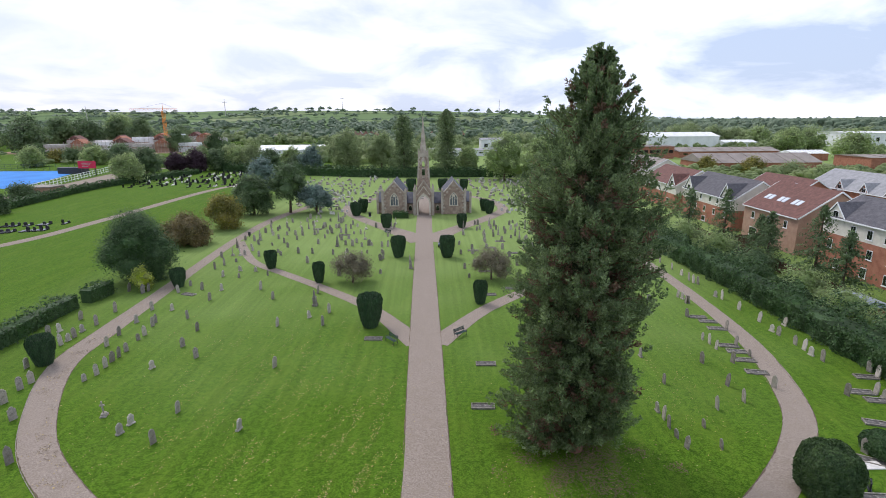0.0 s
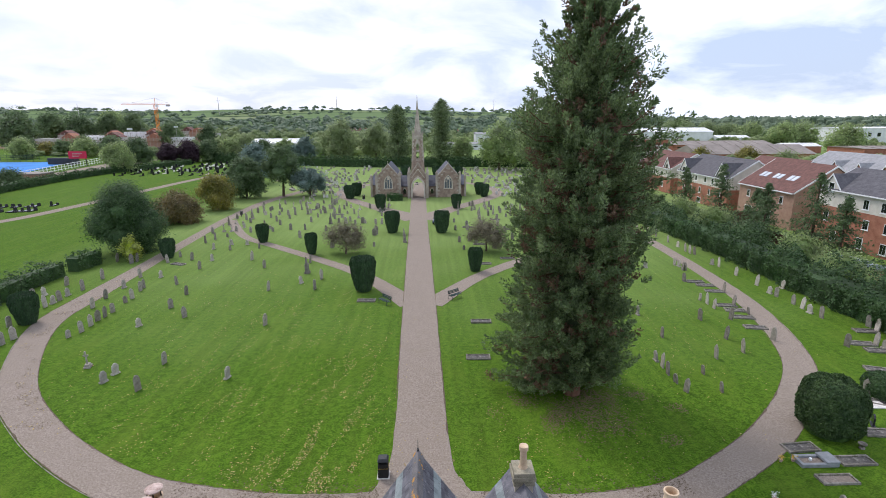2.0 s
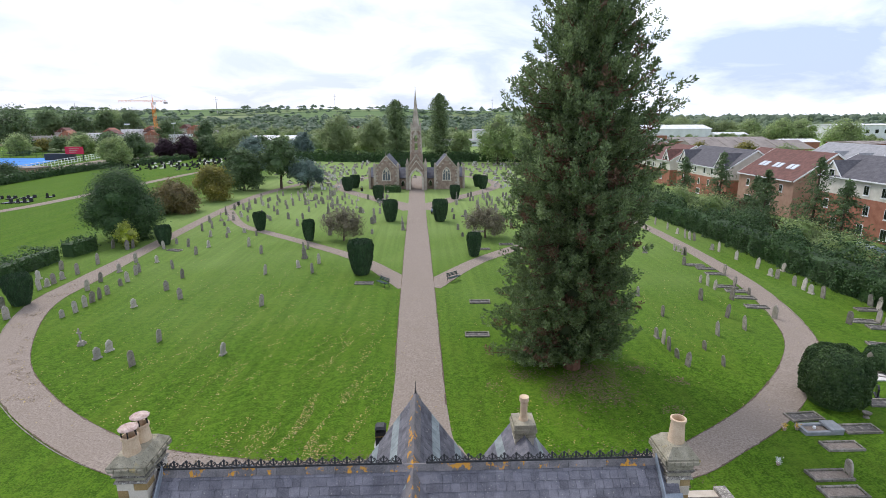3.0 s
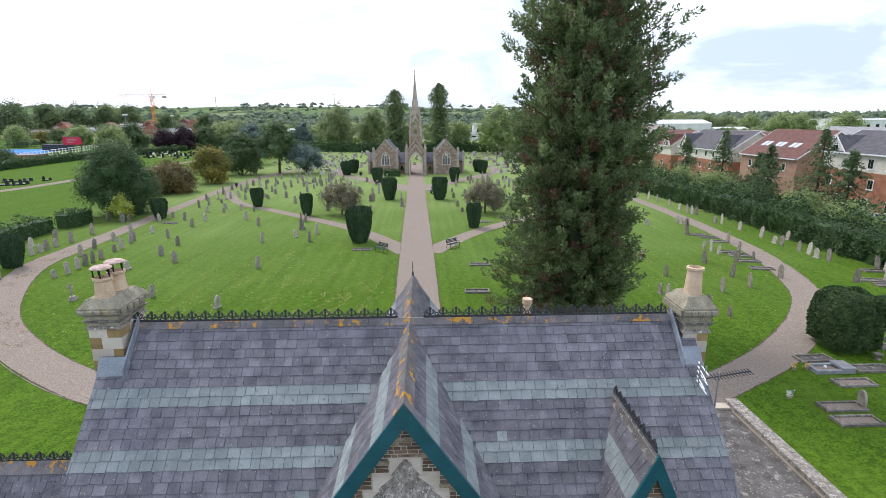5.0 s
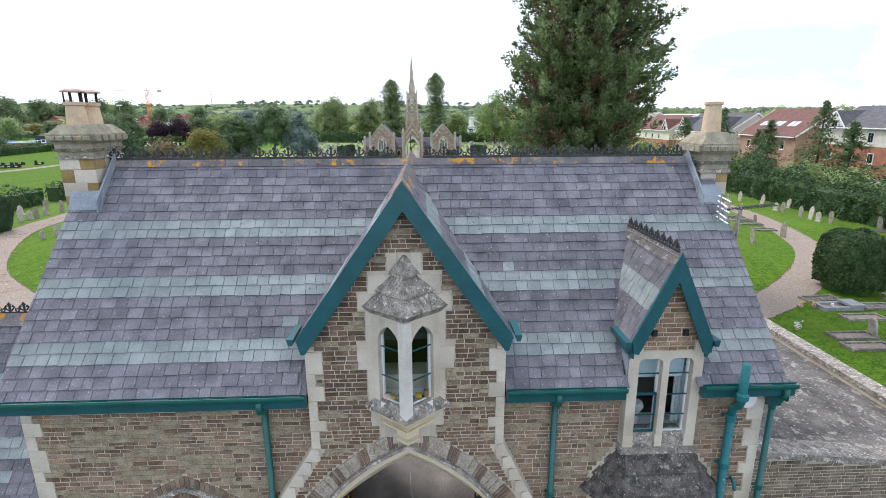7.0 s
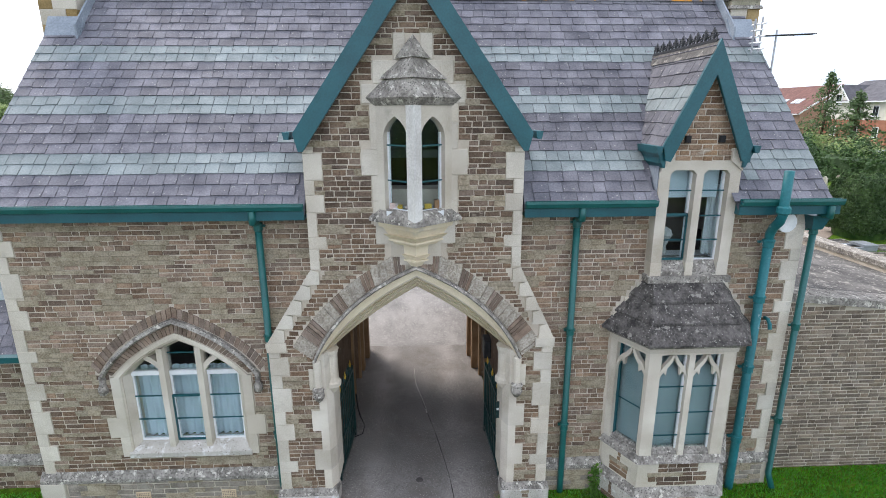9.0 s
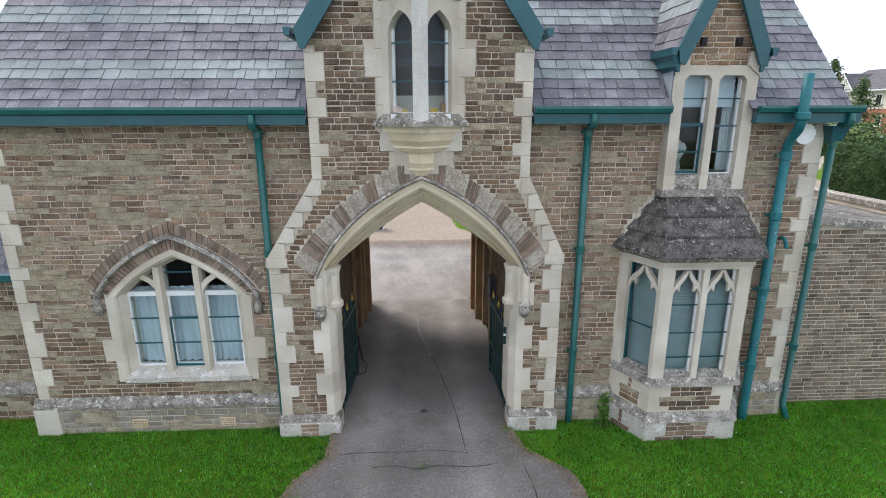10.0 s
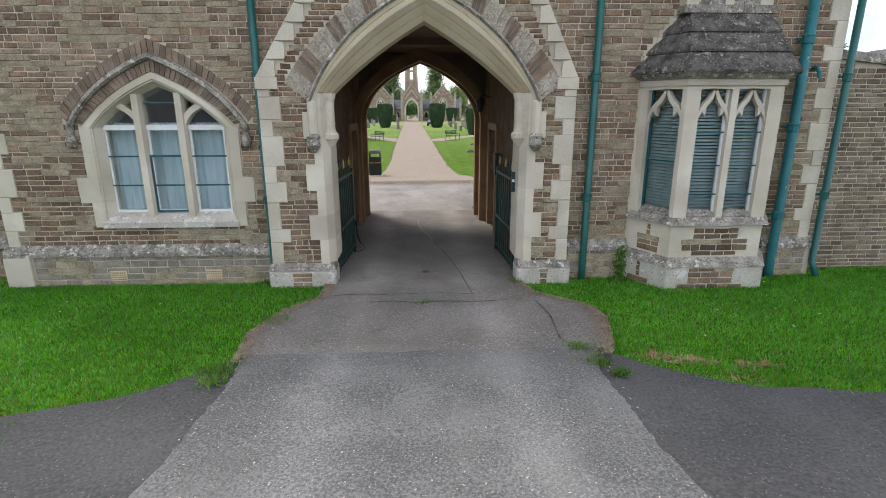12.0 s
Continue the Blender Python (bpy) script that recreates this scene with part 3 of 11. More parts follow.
def spline(pts, n=8):
    """A smooth line through points."""
    out = []
    P = [pts[0], *pts, pts[-1]]
    for i in range(1, len(P) - 2):
        for k in range(n):
            t = k / n
            out.append(tuple(0.5 * (2 * b + (c - a) * t + (2 * a - 5 * b + 4 * c - d) * t * t + (3 * b - a - 3 * c + d) * t ** 3) for a, b, c, d in zip(P[i - 1], P[i], P[i + 1], P[i + 2])))
    out.append(pts[-1])
    return out


def draped(name, left, right, lift, material, label, category, cross=2, ragged=0.0):
    """A strip of ground between two lines of equally many points, a little above the grass, split where the ground bends."""
    verts, faces = [], []
    for i, ((xa, ya), (xb, yb)) in enumerate(zip(left, right)):
        for k in range(cross + 1):
            t = k / cross
            x, y = xa + (xb - xa) * t, ya + (yb - ya) * t
            if ragged and (k in (0, cross) or i in (0, len(left) - 1)):
                x += ragged * (random.random() - 0.5)
                y += ragged * (random.random() - 0.5)
            verts.append((x, y, gz(y) + lift))
    n = cross + 1
    for i in range(len(left) - 1):
        for k in range(cross):
            faces.append((i * n + k, i * n + k + 1, (i + 1) * n + k + 1, (i + 1) * n + k))
    ob = new(name, pydata(name, verts, faces, material))
    return tagged(ob, label, category, kind="structure")


def path_line(name, mid, width, lift, material, label, category="path", n=10, ragged=0.06):
    pts = spline([(x, y, w) for (x, y), w in zip(mid, width if isinstance(width, (list, tuple)) else [width] * len(mid))], n)
    L, R = [], []
    for i, (x, y, w) in enumerate(pts):
        a, b = pts[max(i - 1, 0)], pts[min(i + 1, len(pts) - 1)]
        d = Vector((b[0] - a[0], b[1] - a[1])).normalized()
        L.append((x - d.y * w / 2, y + d.x * w / 2))
        R.append((x + d.y * w / 2, y - d.x * w / 2))
    return draped(name, L, R, lift, material, label, category, ragged=ragged)

# ---- paths ----
path_line("path_1", [(-0.5, 20.9), (-0.5, 23.2), (-0.54, 27.6), (-0.95, 52), (-1.6, 90), (-2.15, 129), (-2.2, 158)], [7.5, 4.6, 3.3, 3.45, 3.4, 3.6, 3.4], 0.028, "gravel", "pinkish gravel drive running straight to the chapel", "path", ragged=0.09)
path_line("path_2", [(-2.6, 20.9), (-5.5, 20.9), (-9, 21.3), (-14.7, 22.9), (-19.1, 25.2), (-24.2, 28.9), (-29.5, 34.1), (-34.2, 41.7), (-36.6, 48), (-37.0, 54.5), (-37.6, 67.5), (-38.5, 85), (-39, 103), (-37.5, 125), (-29, 156)], [3.4, 3.3, 3.0, 2.5, 2.3, 2.3, 2.4, 2.5, 2.6, 2.7, 2.2, 2.0, 2.1, 2.5, 2.5], 0.022, "gravel", "pale gravel path curving round the lawn", "path")
path_line("path_3", [(1.6, 20.8), (4.5, 20.7), (8, 20.8), (12.3, 21.6), (15.4, 23.2), (20.5, 26.6), (25.8, 31.7), (29.6, 37.1), (32.6, 46.1), (34.2, 57), (35, 76), (34.5, 100)], [3.4, 3.2, 2.6, 2.3, 2.2, 2.3, 2.2, 2.3, 2.2, 2, 1.9, 2], 0.017, "gravel", "pale gravel path curving round the lawn", "path")
path_line("path_4", [(-37.9, 99), (-30.5, 84.5), (-23.4, 77.2), (-15, 69), (-7.6, 60.8), (-1.8, 50.6)], [1.9, 1.5, 1.6, 1.7, 1.9, 2.6], 0.03, "gravel", "narrow gravel path winding between graves", "path")
path_line("path_5", [(0.3, 50.6), (4.9, 58.3), (9.2, 63.6), (20, 75), (34.5, 92)], [2.6, 2, 2, 1.9, 1.9], 0.032, "gravel", "narrow gravel path between graves", "path")
path_line("path_6", [(-1.8, 98), (-8.2, 108), (-15.5, 119), (-21, 130), (-22.5, 142), (-16, 156)], [6, 4, 3, 3, 2.8, 2.5], 0.034, "gravel", "gravel path sweeping round the chapel", "path")
path_line("path_7", [(-1.4, 98), (5.5, 110), (14, 123), (18.5, 134), (17, 147), (11, 158)], [6, 3.6, 3.2, 2.8, 2.6, 2.4], 0.036, "gravel", "gravel path sweeping round the chapel", "path")
path_line("path_8", [(-100, 66), (-83, 97), (-79, 123), (-75.3, 175), (-66, 205)], 3.0, 0.03, "gravel", "pale straight path across the open grass", "path")


def turf_edge(name, mid, width, lift, side, seed):
    """A worn strip of dark earth along one side of a path, where the turf is cut."""
    pts = spline([(x, y, w) for (x, y), w in zip(mid, width)], 60)
    L, R = [], []
    for i, (x, y, w) in enumerate(pts):
        a, b = pts[max(i - 1, 0)], pts[min(i + 1, len(pts) - 1)]
        d = Vector((b[0] - a[0], b[1] - a[1])).normalized()
        n = noise.noise(Vector((x * 0.9, y * 0.9, seed))) + 0.7 * noise.noise(Vector((x * 3.7, y * 3.7, seed)))
        wide = max(0.004, 0.05 + 0.10 * n)
        o = side * (w / 2 + 0.02 + 0.03 * n)
        i_ = o - side * wide
        L.append((x - d.y * o, y + d.x * o))
        R.append((x - d.y * i_, y + d.x * i_))
    draped(name, L, R, lift, "turf_earth", "dark earth along the cut turf edge of the path", "path edge", cross=1)


turf_edge("path_edge_1", [(-0.54, 27.6), (-0.95, 52), (-1.6, 90)], [3.3, 3.45, 3.4], 0.033, 1, 1)
turf_edge("path_edge_2", [(-0.54, 27.6), (-0.95, 52), (-1.6, 90)], [3.3, 3.45, 3.4], 0.033, -1, 2)
turf_edge("path_edge_3", [(-9, 21.3), (-14.7, 22.9), (-19.1, 25.2), (-24.2, 28.9), (-29.5, 34.1), (-34.2, 41.7), (-36.6, 48), (-37.0, 54.5)], [3.0, 2.5, 2.3, 2.3, 2.4, 2.5, 2.6, 2.7], 0.027, 1, 3)
turf_edge("path_edge_4", [(-9, 21.3), (-14.7, 22.9), (-19.1, 25.2), (-24.2, 28.9), (-29.5, 34.1), (-34.2, 41.7), (-36.6, 48), (-37.0, 54.5)], [3.0, 2.5, 2.3, 2.3, 2.4, 2.5, 2.6, 2.7], 0.027, -1, 4)
turf_edge("path_edge_5", [(8, 20.8), (12.3, 21.6), (15.4, 23.2), (20.5, 26.6), (25.8, 31.7), (29.6, 37.1), (32.6, 46.1)], [2.6, 2.3, 2.2, 2.3, 2.2, 2.3, 2.2], 0.022, 1, 5)
turf_edge("path_edge_6", [(8, 20.8), (12.3, 21.6), (15.4, 23.2), (20.5, 26.6), (25.8, 31.7), (29.6, 37.1), (32.6, 46.1)], [2.6, 2.3, 2.2, 2.3, 2.2, 2.3, 2.2], 0.022, -1, 6)


def path_edging(line, half, z=0.045):
    """A thin concrete edging strip standing just proud of the turf."""
    pts = spline(line, 12)
    bm = B()
    for (xa, ya), (xb, yb) in zip(pts, pts[1:]):
        d = Vector((xb - xa, yb - ya))
        if d.length < 1e-4:
            continue
        d.normalize()
        ax, ay, bx, by = xa - d.y * half, ya + d.x * half, xb - d.y * half, yb + d.x * half
        ox, oy = -d.y * 0.045, d.x * 0.045
        plan_prism(bm, [(ax, ay), (ax + ox, ay + oy), (bx + ox, by + oy), (bx, by)][::-1], gz(ya) - 0.1, gz(ya) + z)
    tagged(new("path_edging", mesh_of("path_edging", bm, "kerb_stone")), "thin weathered concrete edging along the gravel path", "edging", kind="structure")


path_edging([(-12.0, 22.0), (-14.7, 22.9), (-19.1, 25.2), (-24.2, 28.9), (-29.5, 34.1), (-34.2, 41.7), (-36.4, 47)], 1.22)
draped("forecourt", [(-11.5, 21.6), (-11.0, 17), (-10.5, 12.9)], [(11.5, 21.6), (11.2, 17), (10.8, 12.9)], 0.011, "yard", "worn grey tarmac and gravel yard behind the gatehouse", "forecourt", cross=8, ragged=0.3)


def kerb_line(x):
    """Where the verge grass ends and the footway begins."""
    d = abs(x + 0.35) - 1.75
    return 3.25 + 1.15 * math.exp(-max(d, 0) / 0.85) + 0.05 * math.sin(2.3 * x) + 0.03 * math.sin(7.1 * x)


def build_pavement():
    xs = [-40 + i * 0.25 for i in range(321)]
    rows = (1.0, 0.66, 0.33, 0.0, None)
    verts = []
    for t in rows:
        for x in xs:
            y = -18.0 if t is None else 2.0 + (kerb_line(x) - 2.0) * t
            verts.append((x, y, gz(y) + 0.024))
    n = len(xs)
    ob = new("pavement", pydata("pavement", verts, [(j * n + i, (j + 1) * n + i, (j + 1) * n + i + 1, j * n + i + 1) for j in range(len(rows) - 1) for i in range(n - 1)], "new_tarmac"))
    tagged(ob, "dark smooth tarmac footway beside the grass verge", "pavement", kind="structure")


build_pavement()
LEFT = [(-1.90, 13.2), (-1.90, 10), (-1.88, 7.6), (-1.84, 7.0), (-1.78, 6.3), (-2.12, 5.8), (-2.30, 5.0), (-2.22, 4.40)]
RIGHT = [(1.20, 13.2), (1.20, 10), (1.14, 7.6), (1.06, 7.0), (1.12, 6.4), (1.66, 5.8), (1.72, 5.3), (1.46, 4.36)]
draped("drive", spline(LEFT, 9), spline(RIGHT, 9), 0.0485, "tarmac", "worn cracked brown-grey tarmac drive through the archway", "drive", cross=20, ragged=0.07)
draped("road", spline([(-2.24, 4.85), (-2.12, 3.85), (-2.14, 3.3), (-2.2, 2.4), (-2.7, 0), (-5, -6), (-9.6, -17.9)], 16), spline([(1.50, 4.80), (1.20, 3.95), (1.20, 3.4), (1.26, 2.3), (1.7, 0), (4, -6), (8.6, -17.9)], 16), 0.046, "chip_tarmac", "worn pale grey chipped tarmac entrance road", "road", cross=16, ragged=0.03)

# ---- gatehouse ----
Z0, WY, BY = 0.55, 7.30, 13.0          # foot of the walls, front face, back face
XL, XR, CX = -6.45, 5.60, -0.345       # ends of the house, middle of the arch
EAVE, RIDGE, RY = 5.55, 9.0, 10.25     # wall head, ridge height and line
FY = 7.05                              # face of the middle bay
house = thing("gatehouse", "ironstone gatehouse with slate roof, pointed archway and teal woodwork", "gatehouse")

GATE = arch_pts(CX, 1.45, 3.39, 4.58, bx=0.63, bz=0.63)
WX = -4.08
WIN = arch_pts(WX, 0.92, 2.92, 3.54, bx=0.62, bz=0.64)
HOOD = arch_pts(CX, 1.60, 3.27, 4.76, bx=0.75, bz=0.66)
FAN = arch_pts(CX, 1.90, 3.52, 5.10, bx=0.70, bz=0.60)
WFAN = arch_pts(WX, 1.36, 3.12, 4.10, bx=0.68, bz=0.63)
PIER = {-1: 2.26, 1: 2.09}             # half widths of the arch piers


def half_at(line, cx, z):
    """Half the width of an arch line at height z."""
    for (xa, za), (xb, zb) in zip(line, line[1:]):
        if za <= z <= zb:
            return cx - (xa + (xb - xa) * (z - za) / max(zb - za, 1e-6))
    return 0.0


def spans_front(x):
    if WX - 0.92 < x < WX + 0.92:
        return [(Z0, 1.56), (on_poly(WIN, x), EAVE)]
    if CX - 1.45 < x < CX + 1.45:
        return [(on_poly(GATE, x), EAVE + 0.3)]
    if 3.25 < x < 4.35:
        return [(Z0, 1.66), (3.10, 4.72), (6.15, 6.2)]
    return [(Z0, EAVE)]


front_xs = sorted({XL, XR, WX - 0.92, WX + 0.92, CX - 1.45, CX + 1.45, 3.25, 4.35} | {x for x, z in GATE} | {x for x, z in WIN})
wall_f = part("wall_front", strips(B(), front_xs, spans_front, WY, WY + 0.42), "mortar", house, "coursed brown ironstone wall with pale mortar")

# middle bay with its gable, standing proud of the wall
GX0, GX1 = CX - 1.54, CX + 1.52
GABLE = 8.62


def bay_outer(x):
    d = abs(x - CX)
    if d <= 1.54:
        return 6.45 + (GABLE - 6.45) * (1 - d / 1.54)
    return 4.72 - (d - 1.54) / (PIER[1 if x > CX else -1] - 1.54) * 1.14


def spans_bay(x):
    lo = on_poly(GATE, x) if abs(x - CX) < 1.45 else Z0
    if abs(x - (CX + 0.0)) < 0.42:
        return [(lo, 5.50), (6.98, bay_outer(x))]
    return [(lo, bay_outer(x))]


bay_xs = sorted({CX - 2.26, CX + 2.09, GX0, CX + 1.54, CX - 0.42, CX + 0.42, CX} | {x for x, z in GATE})
wall_m = part("wall_gable", strips(B(), bay_xs, spans_bay, FY, WY - 0.003), "mortar", house, "gabled ironstone bay over the archway")

for s in ((XL, XL + 0.42), (XR - 0.42, XR)):
    bm = B()
    prism(bm, ((WY + 0.42, Z0), (BY - 0.42, Z0), (BY - 0.42, EAVE), (RY, RIDGE - 0.16), (WY + 0.42, EAVE)), *s, m=Matrix(((0, 1, 0, 0), (1, 0, 0, 0), (0, 0, 1, 0), (0, 0, 0, 1))))
    part("wall_end", bm, "mortar", house, "ironstone gable end wall")
REAR = arch_pts(CX - 0.05, 1.36, 2.95, 4.22)


def spans_rear(x):
    if abs(x - CX + 0.05) < 1.36:
        return [(on_poly(REAR, x), 5.5)]
    return [(Z0, 5.5)]


part("wall_back", strips(B(), sorted({XL, XR} | {x for x, z in REAR}), spans_rear, BY - 0.42, BY), "plaster", house, "rear wall with a pointed brown stone arch")
part("upper_floor", box(B(), XL + 0.42, XR - 0.42, WY + 0.42, BY - 0.42, 4.55, 4.7), "dark_wood", house)

# passage: side walls with doorways, ceiling with beams
SIDE = Matrix(((0, 1, 0, 0), (1, 0, 0, 0), (0, 0, 1, 0), (0, 0, 0, 1)))


def side_spans(y):
    if 10.4 < y < 11.35:
        return [(2.72, 4.5)]
    return [(Z0, 4.5)]


for x0, x1, nm in ((CX - 1.82, CX - 1.50, "wall_passage"), (CX + 1.50, CX + 1.82, "wall_passage")):
    bm = B()
    for a, b in ((WY + 0.42, 10.4), (10.4, 11.35), (11.35, BY - 0.42)):
        for lo, hi in side_spans((a + b) / 2):
            box(bm, x0, x1, a, b, lo, hi)
    wp = part(nm, bm, "ironstone", house, "shaded ironstone side wall of the passage")
    door = part("door", box(B(), (x0 + x1) / 2 - 0.03, (x0 + x1) / 2 + 0.03, 10.40, 11.35, 0.56, 2.72), "dark_wood", house, "plain dark wooden side door")
    face = x1 if x0 < CX else x0
    inn = 1 if x0 < CX else -1
    bm = B()
    for y0, y1, z0, z1 in ((10.26, 10.40, 0.56, 2.86), (11.35, 11.49, 0.56, 2.86), (10.40, 11.35, 2.72, 2.86)):
        box(bm, min(face, face + 0.05 * inn), max(face, face + 0.05 * inn), y0, y1, z0, z1)
    part("door_frame", bm, "oak", house, "brown wooden door frame")
bm = B()
box(bm, CX - 1.55, CX + 1.55, WY + 0.3, BY - 0.3, 4.42, 4.54)
box(bm, CX - 1.5, CX + 1.5, 9.9, 10.05, 4.30, 4.42)
part("passage_ceiling", bm, "passage_plaster", house, "plain brown plastered passage ceiling")
# inner brown arch ribs near the rear
for y in (11.75, 12.45):
    inner = arch_pts(CX - 0.05, 1.31 if y > 12 else 1.36, 2.95, 4.18)
    outer = arch_pts(CX - 0.05, 1.52, 3.0, 4.46)
    bm = band(B(), inner, outer, y, y + 0.22)
    for sx in (-1, 1):
        xa, xb = sorted((CX - 0.05 + sx * (1.31 if y > 12 else 1.36), CX - 0.05 + sx * 1.52))
        box(bm, xa, xb, y, y + 0.22, 0.52, 2.97)
    part("arch_rib", bm, "oak", house, "brown stone arch rib inside the passage")


# --- masonry ---
def stones(xmin, xmax, z0, z1, cuts, y, rng, h=(0.066, 0.104), w=(0.12, 0.30), gap=0.013):
    """Courses of stones on a wall face at y: quads of corners (x0, x1, z0, z1), left out where cuts(z) gives (from, to)."""
    out, z = [], z0
    while z < z1 - 0.03:
        hh = min(rng.uniform(*h), z1 - z)
        holes = sorted(cuts(z + hh / 2))
        free, x = [], xmin
        for a, b in holes:
            if a > x:
                free.append((x, a))
            x = max(x, b)
        if x < xmax:
            free.append((x, xmax))
        for a, b in free:
            x = a
            while x < b - 0.03:
                ww = rng.uniform(*w)
                if b - (x + ww) < 0.10:
                    ww = b - x
                out.append((x + gap / 2, min(x + ww, b) - gap / 2, z + gap / 2, z + hh - gap / 2))
                x += ww
        z += hh
    return out


def stone_verts(x0, x1, z0, z1, y, rng, smeared=False):
    p = rng.uniform(0.011, 0.014) if smeared else rng.uniform(0.005, 0.014)
    c = 0.003 if smeared else 0.007
    if smeared:
        x0, x1, z0, z1 = x0 - 0.011, x1 + 0.011, z0 - 0.005, z1 + 0.005
    j = lambda: rng.uniform(-0.005, 0.005)
    back = [(x0 + j(), y, z0 + j()), (x1 + j(), y, z0 + j()), (x1 + j(), y, z1 + j()), (x0 + j(), y, z1 + j())]
    front = [(x0 + c + j(), y - p + j(), z0 + c), (x1 - c + j(), y - p + j(), z0 + c), (x1 - c + j(), y - p + j(), z1 - c), (x0 + c + j(), y - p + j(), z1 - c)]
    return back + front


STONE_FACES = ((4, 5, 6, 7), (0, 1, 5, 4), (1, 2, 6, 5), (2, 3, 7, 6), (3, 0, 4, 7))


def smeared(x, z, y):
    """Whether old mortar is smeared over a stone: in runs along the courses, most at the west end."""
    lim = (0.06 if z > 3.6 else 0.13) if x < -2.2 else 0.26 if x < 0.9 else 0.10
    return noise.noise(Vector((x * 1.5, y, z * 9.5))) + 0.25 * noise.noise(Vector((x * 0.7, y + 9, z * 1.6))) > lim


def lay_stones(rows, y, parent, rng, single=None, turn=None, material="ironstone", old=True):
    """Stones in the plan stretch single = (x0, x1, z0, z1) are parts of their own; the rest are joined."""
    sets, made = {material: ([], []), "smeared_stone": ([], [])}, 0
    for r in rows:
        sm = old and smeared((r[0] + r[1]) / 2, (r[2] + r[3]) / 2, y)
        mt = "smeared_stone" if sm else material
        vs = stone_verts(*r, y, rng, sm)
        if turn is not None:
            vs = [tuple(turn @ Vector(v)) for v in vs]
        if single and made < 300 and single[0] < r[0] and r[1] < single[1] and single[2] < r[2] and r[3] < single[3]:
            part("brick", pydata("brick", vs, STONE_FACES, mt), None, parent)
            made += 1
        else:
            verts, faces = sets[mt]
            n = len(verts)
            verts += vs
            faces += [tuple(n + i for i in f) for f in STONE_FACES]
    for mt, (verts, faces) in sets.items():
        if verts:
            tagged(part("bricks", pydata("bricks", verts, faces, mt), None, parent), kind="stuff")


def quoin_z(k, step):
    return step * (k + (0.2 * math.sin(2.3 * k) if k else 0.0))


def quoin_k(z, step):
    k = 0
    while quoin_z(k + 1, step) <= z:
        k += 1
    return k


def cuts_front(z):
    c = [(CX - 2.28, CX + 2.11)] if z < 3.62 else [(CX - 1.54, CX + 1.54)]
    if 3.58 <= z < 4.72:
        d = (4.72 - z) / 1.14
        c = [(CX - 1.54 - d * 0.72, CX + 1.54 + d * 0.55)]
    # corner quoins, alternately long and short
    q = 0.255 if quoin_k(z - Z0, 0.29) % 2 else 0.14
    c.append((XL - 1, XL + q))
    q = 0.255 if z > 1.15 and quoin_k(z - 1.15, 0.29) % 2 else 0.14
    c.append((XR - q, XR + 1))
    if 1.50 < z < 2.95:
        k = int((z - 1.50) / 0.36)
        q = 1.26 if k % 3 == 1 else 1.10
        c.append((WX - q, WX + q))
    elif z < 3.12 and z > 1.5:
        c.append((WX - 1.30, WX + 1.30))
    elif 3.12 <= z < 4.10:
        h = half_at(WFAN, WX, z)
        c.append((WX - h, WX + h))
    if z < 3.9:
        c.append((2.72, 4.88))
    elif z < 4.55:
        c.append((2.72 + (z - 3.9) * 0.75, 4.88 - (z - 3.9) * 0.85))
    else:
        c.append((3.18, 4.40))
    return c


rng = random.Random(7)
front_rows = stones(XL, XR, 1.22, EAVE, cuts_front, WY, rng, h=(0.060, 0.096), w=(0.10, 0.28))
front_plinth = stones(XL, XR, Z0 - 0.05, 1.08, lambda z: [(CX - 2.32, CX + 2.15), (2.72, 4.88), (XL - 1, XL + 0.3)], WY, rng, h=(0.075, 0.115), w=(0.14, 0.34))


def cuts_bay(z):
    c = []
    for s in (-1, 1):
        w = 1.54 if z > 4.72 else PIER[s]
        q = 0.0
        if z > 6.45:
            w = 1.54 * max(0.0, (GABLE - z) / (GABLE - 6.45))
        elif 3.58 <= z <= 4.72:
            w = 1.54 + (4.72 - z) / 1.14 * (PIER[s] - 1.54)
            q = 0.24
        elif z < 3.58:
            q = 0.29 if quoin_k(z - 0.95, 0.3) % 2 else 0.17
        elif z < 6.45:
            q = 0.26 if quoin_k(z - 4.72, 0.27) % 2 else 0.14
        c.append((CX - 9, CX - w + q) if s < 0 else (CX + w - q, CX + 9))
    # gate arch with its rings
    if z < 3.38:
        q = 1.68 if int((z - 0.97) / 0.36) % 2 else 1.54
        c.append((CX - q, CX + q))
    elif z < 3.53:
        c.append((CX - 1.78, CX + 1.78))
    elif z < 5.08:
        h = half_at(FAN, CX, z) + 0.01
        c.append((CX - h, CX + h))
    # oriel
    if 4.75 < z < 5.5:
        c.append((CX - 0.45 - max(0, z - 5.25), CX + 0.45 + max(0, z - 5.25)))
    elif 5.5 <= z < 7.05:
        k = int((z - 5.5) / 0.36)
        c.append((CX - 0.61 - (0.14 if k == 2 else 0), CX + 0.61 + (0.14 if k == 2 else 0)))
    elif 7.05 <= z < 7.95:
        k = math.ceil((z - 7.05) / 0.3)
        w = (0.71, 0.71, 0.55, 0.27)[min(k, 3)]
        c.append((CX - w, CX + w))
    return c


bay_rows = stones(CX - 2.26, CX + 2.26, 0.95, GABLE - 0.06, cuts_bay, FY, rng, h=(0.056, 0.092), w=(0.09, 0.23))


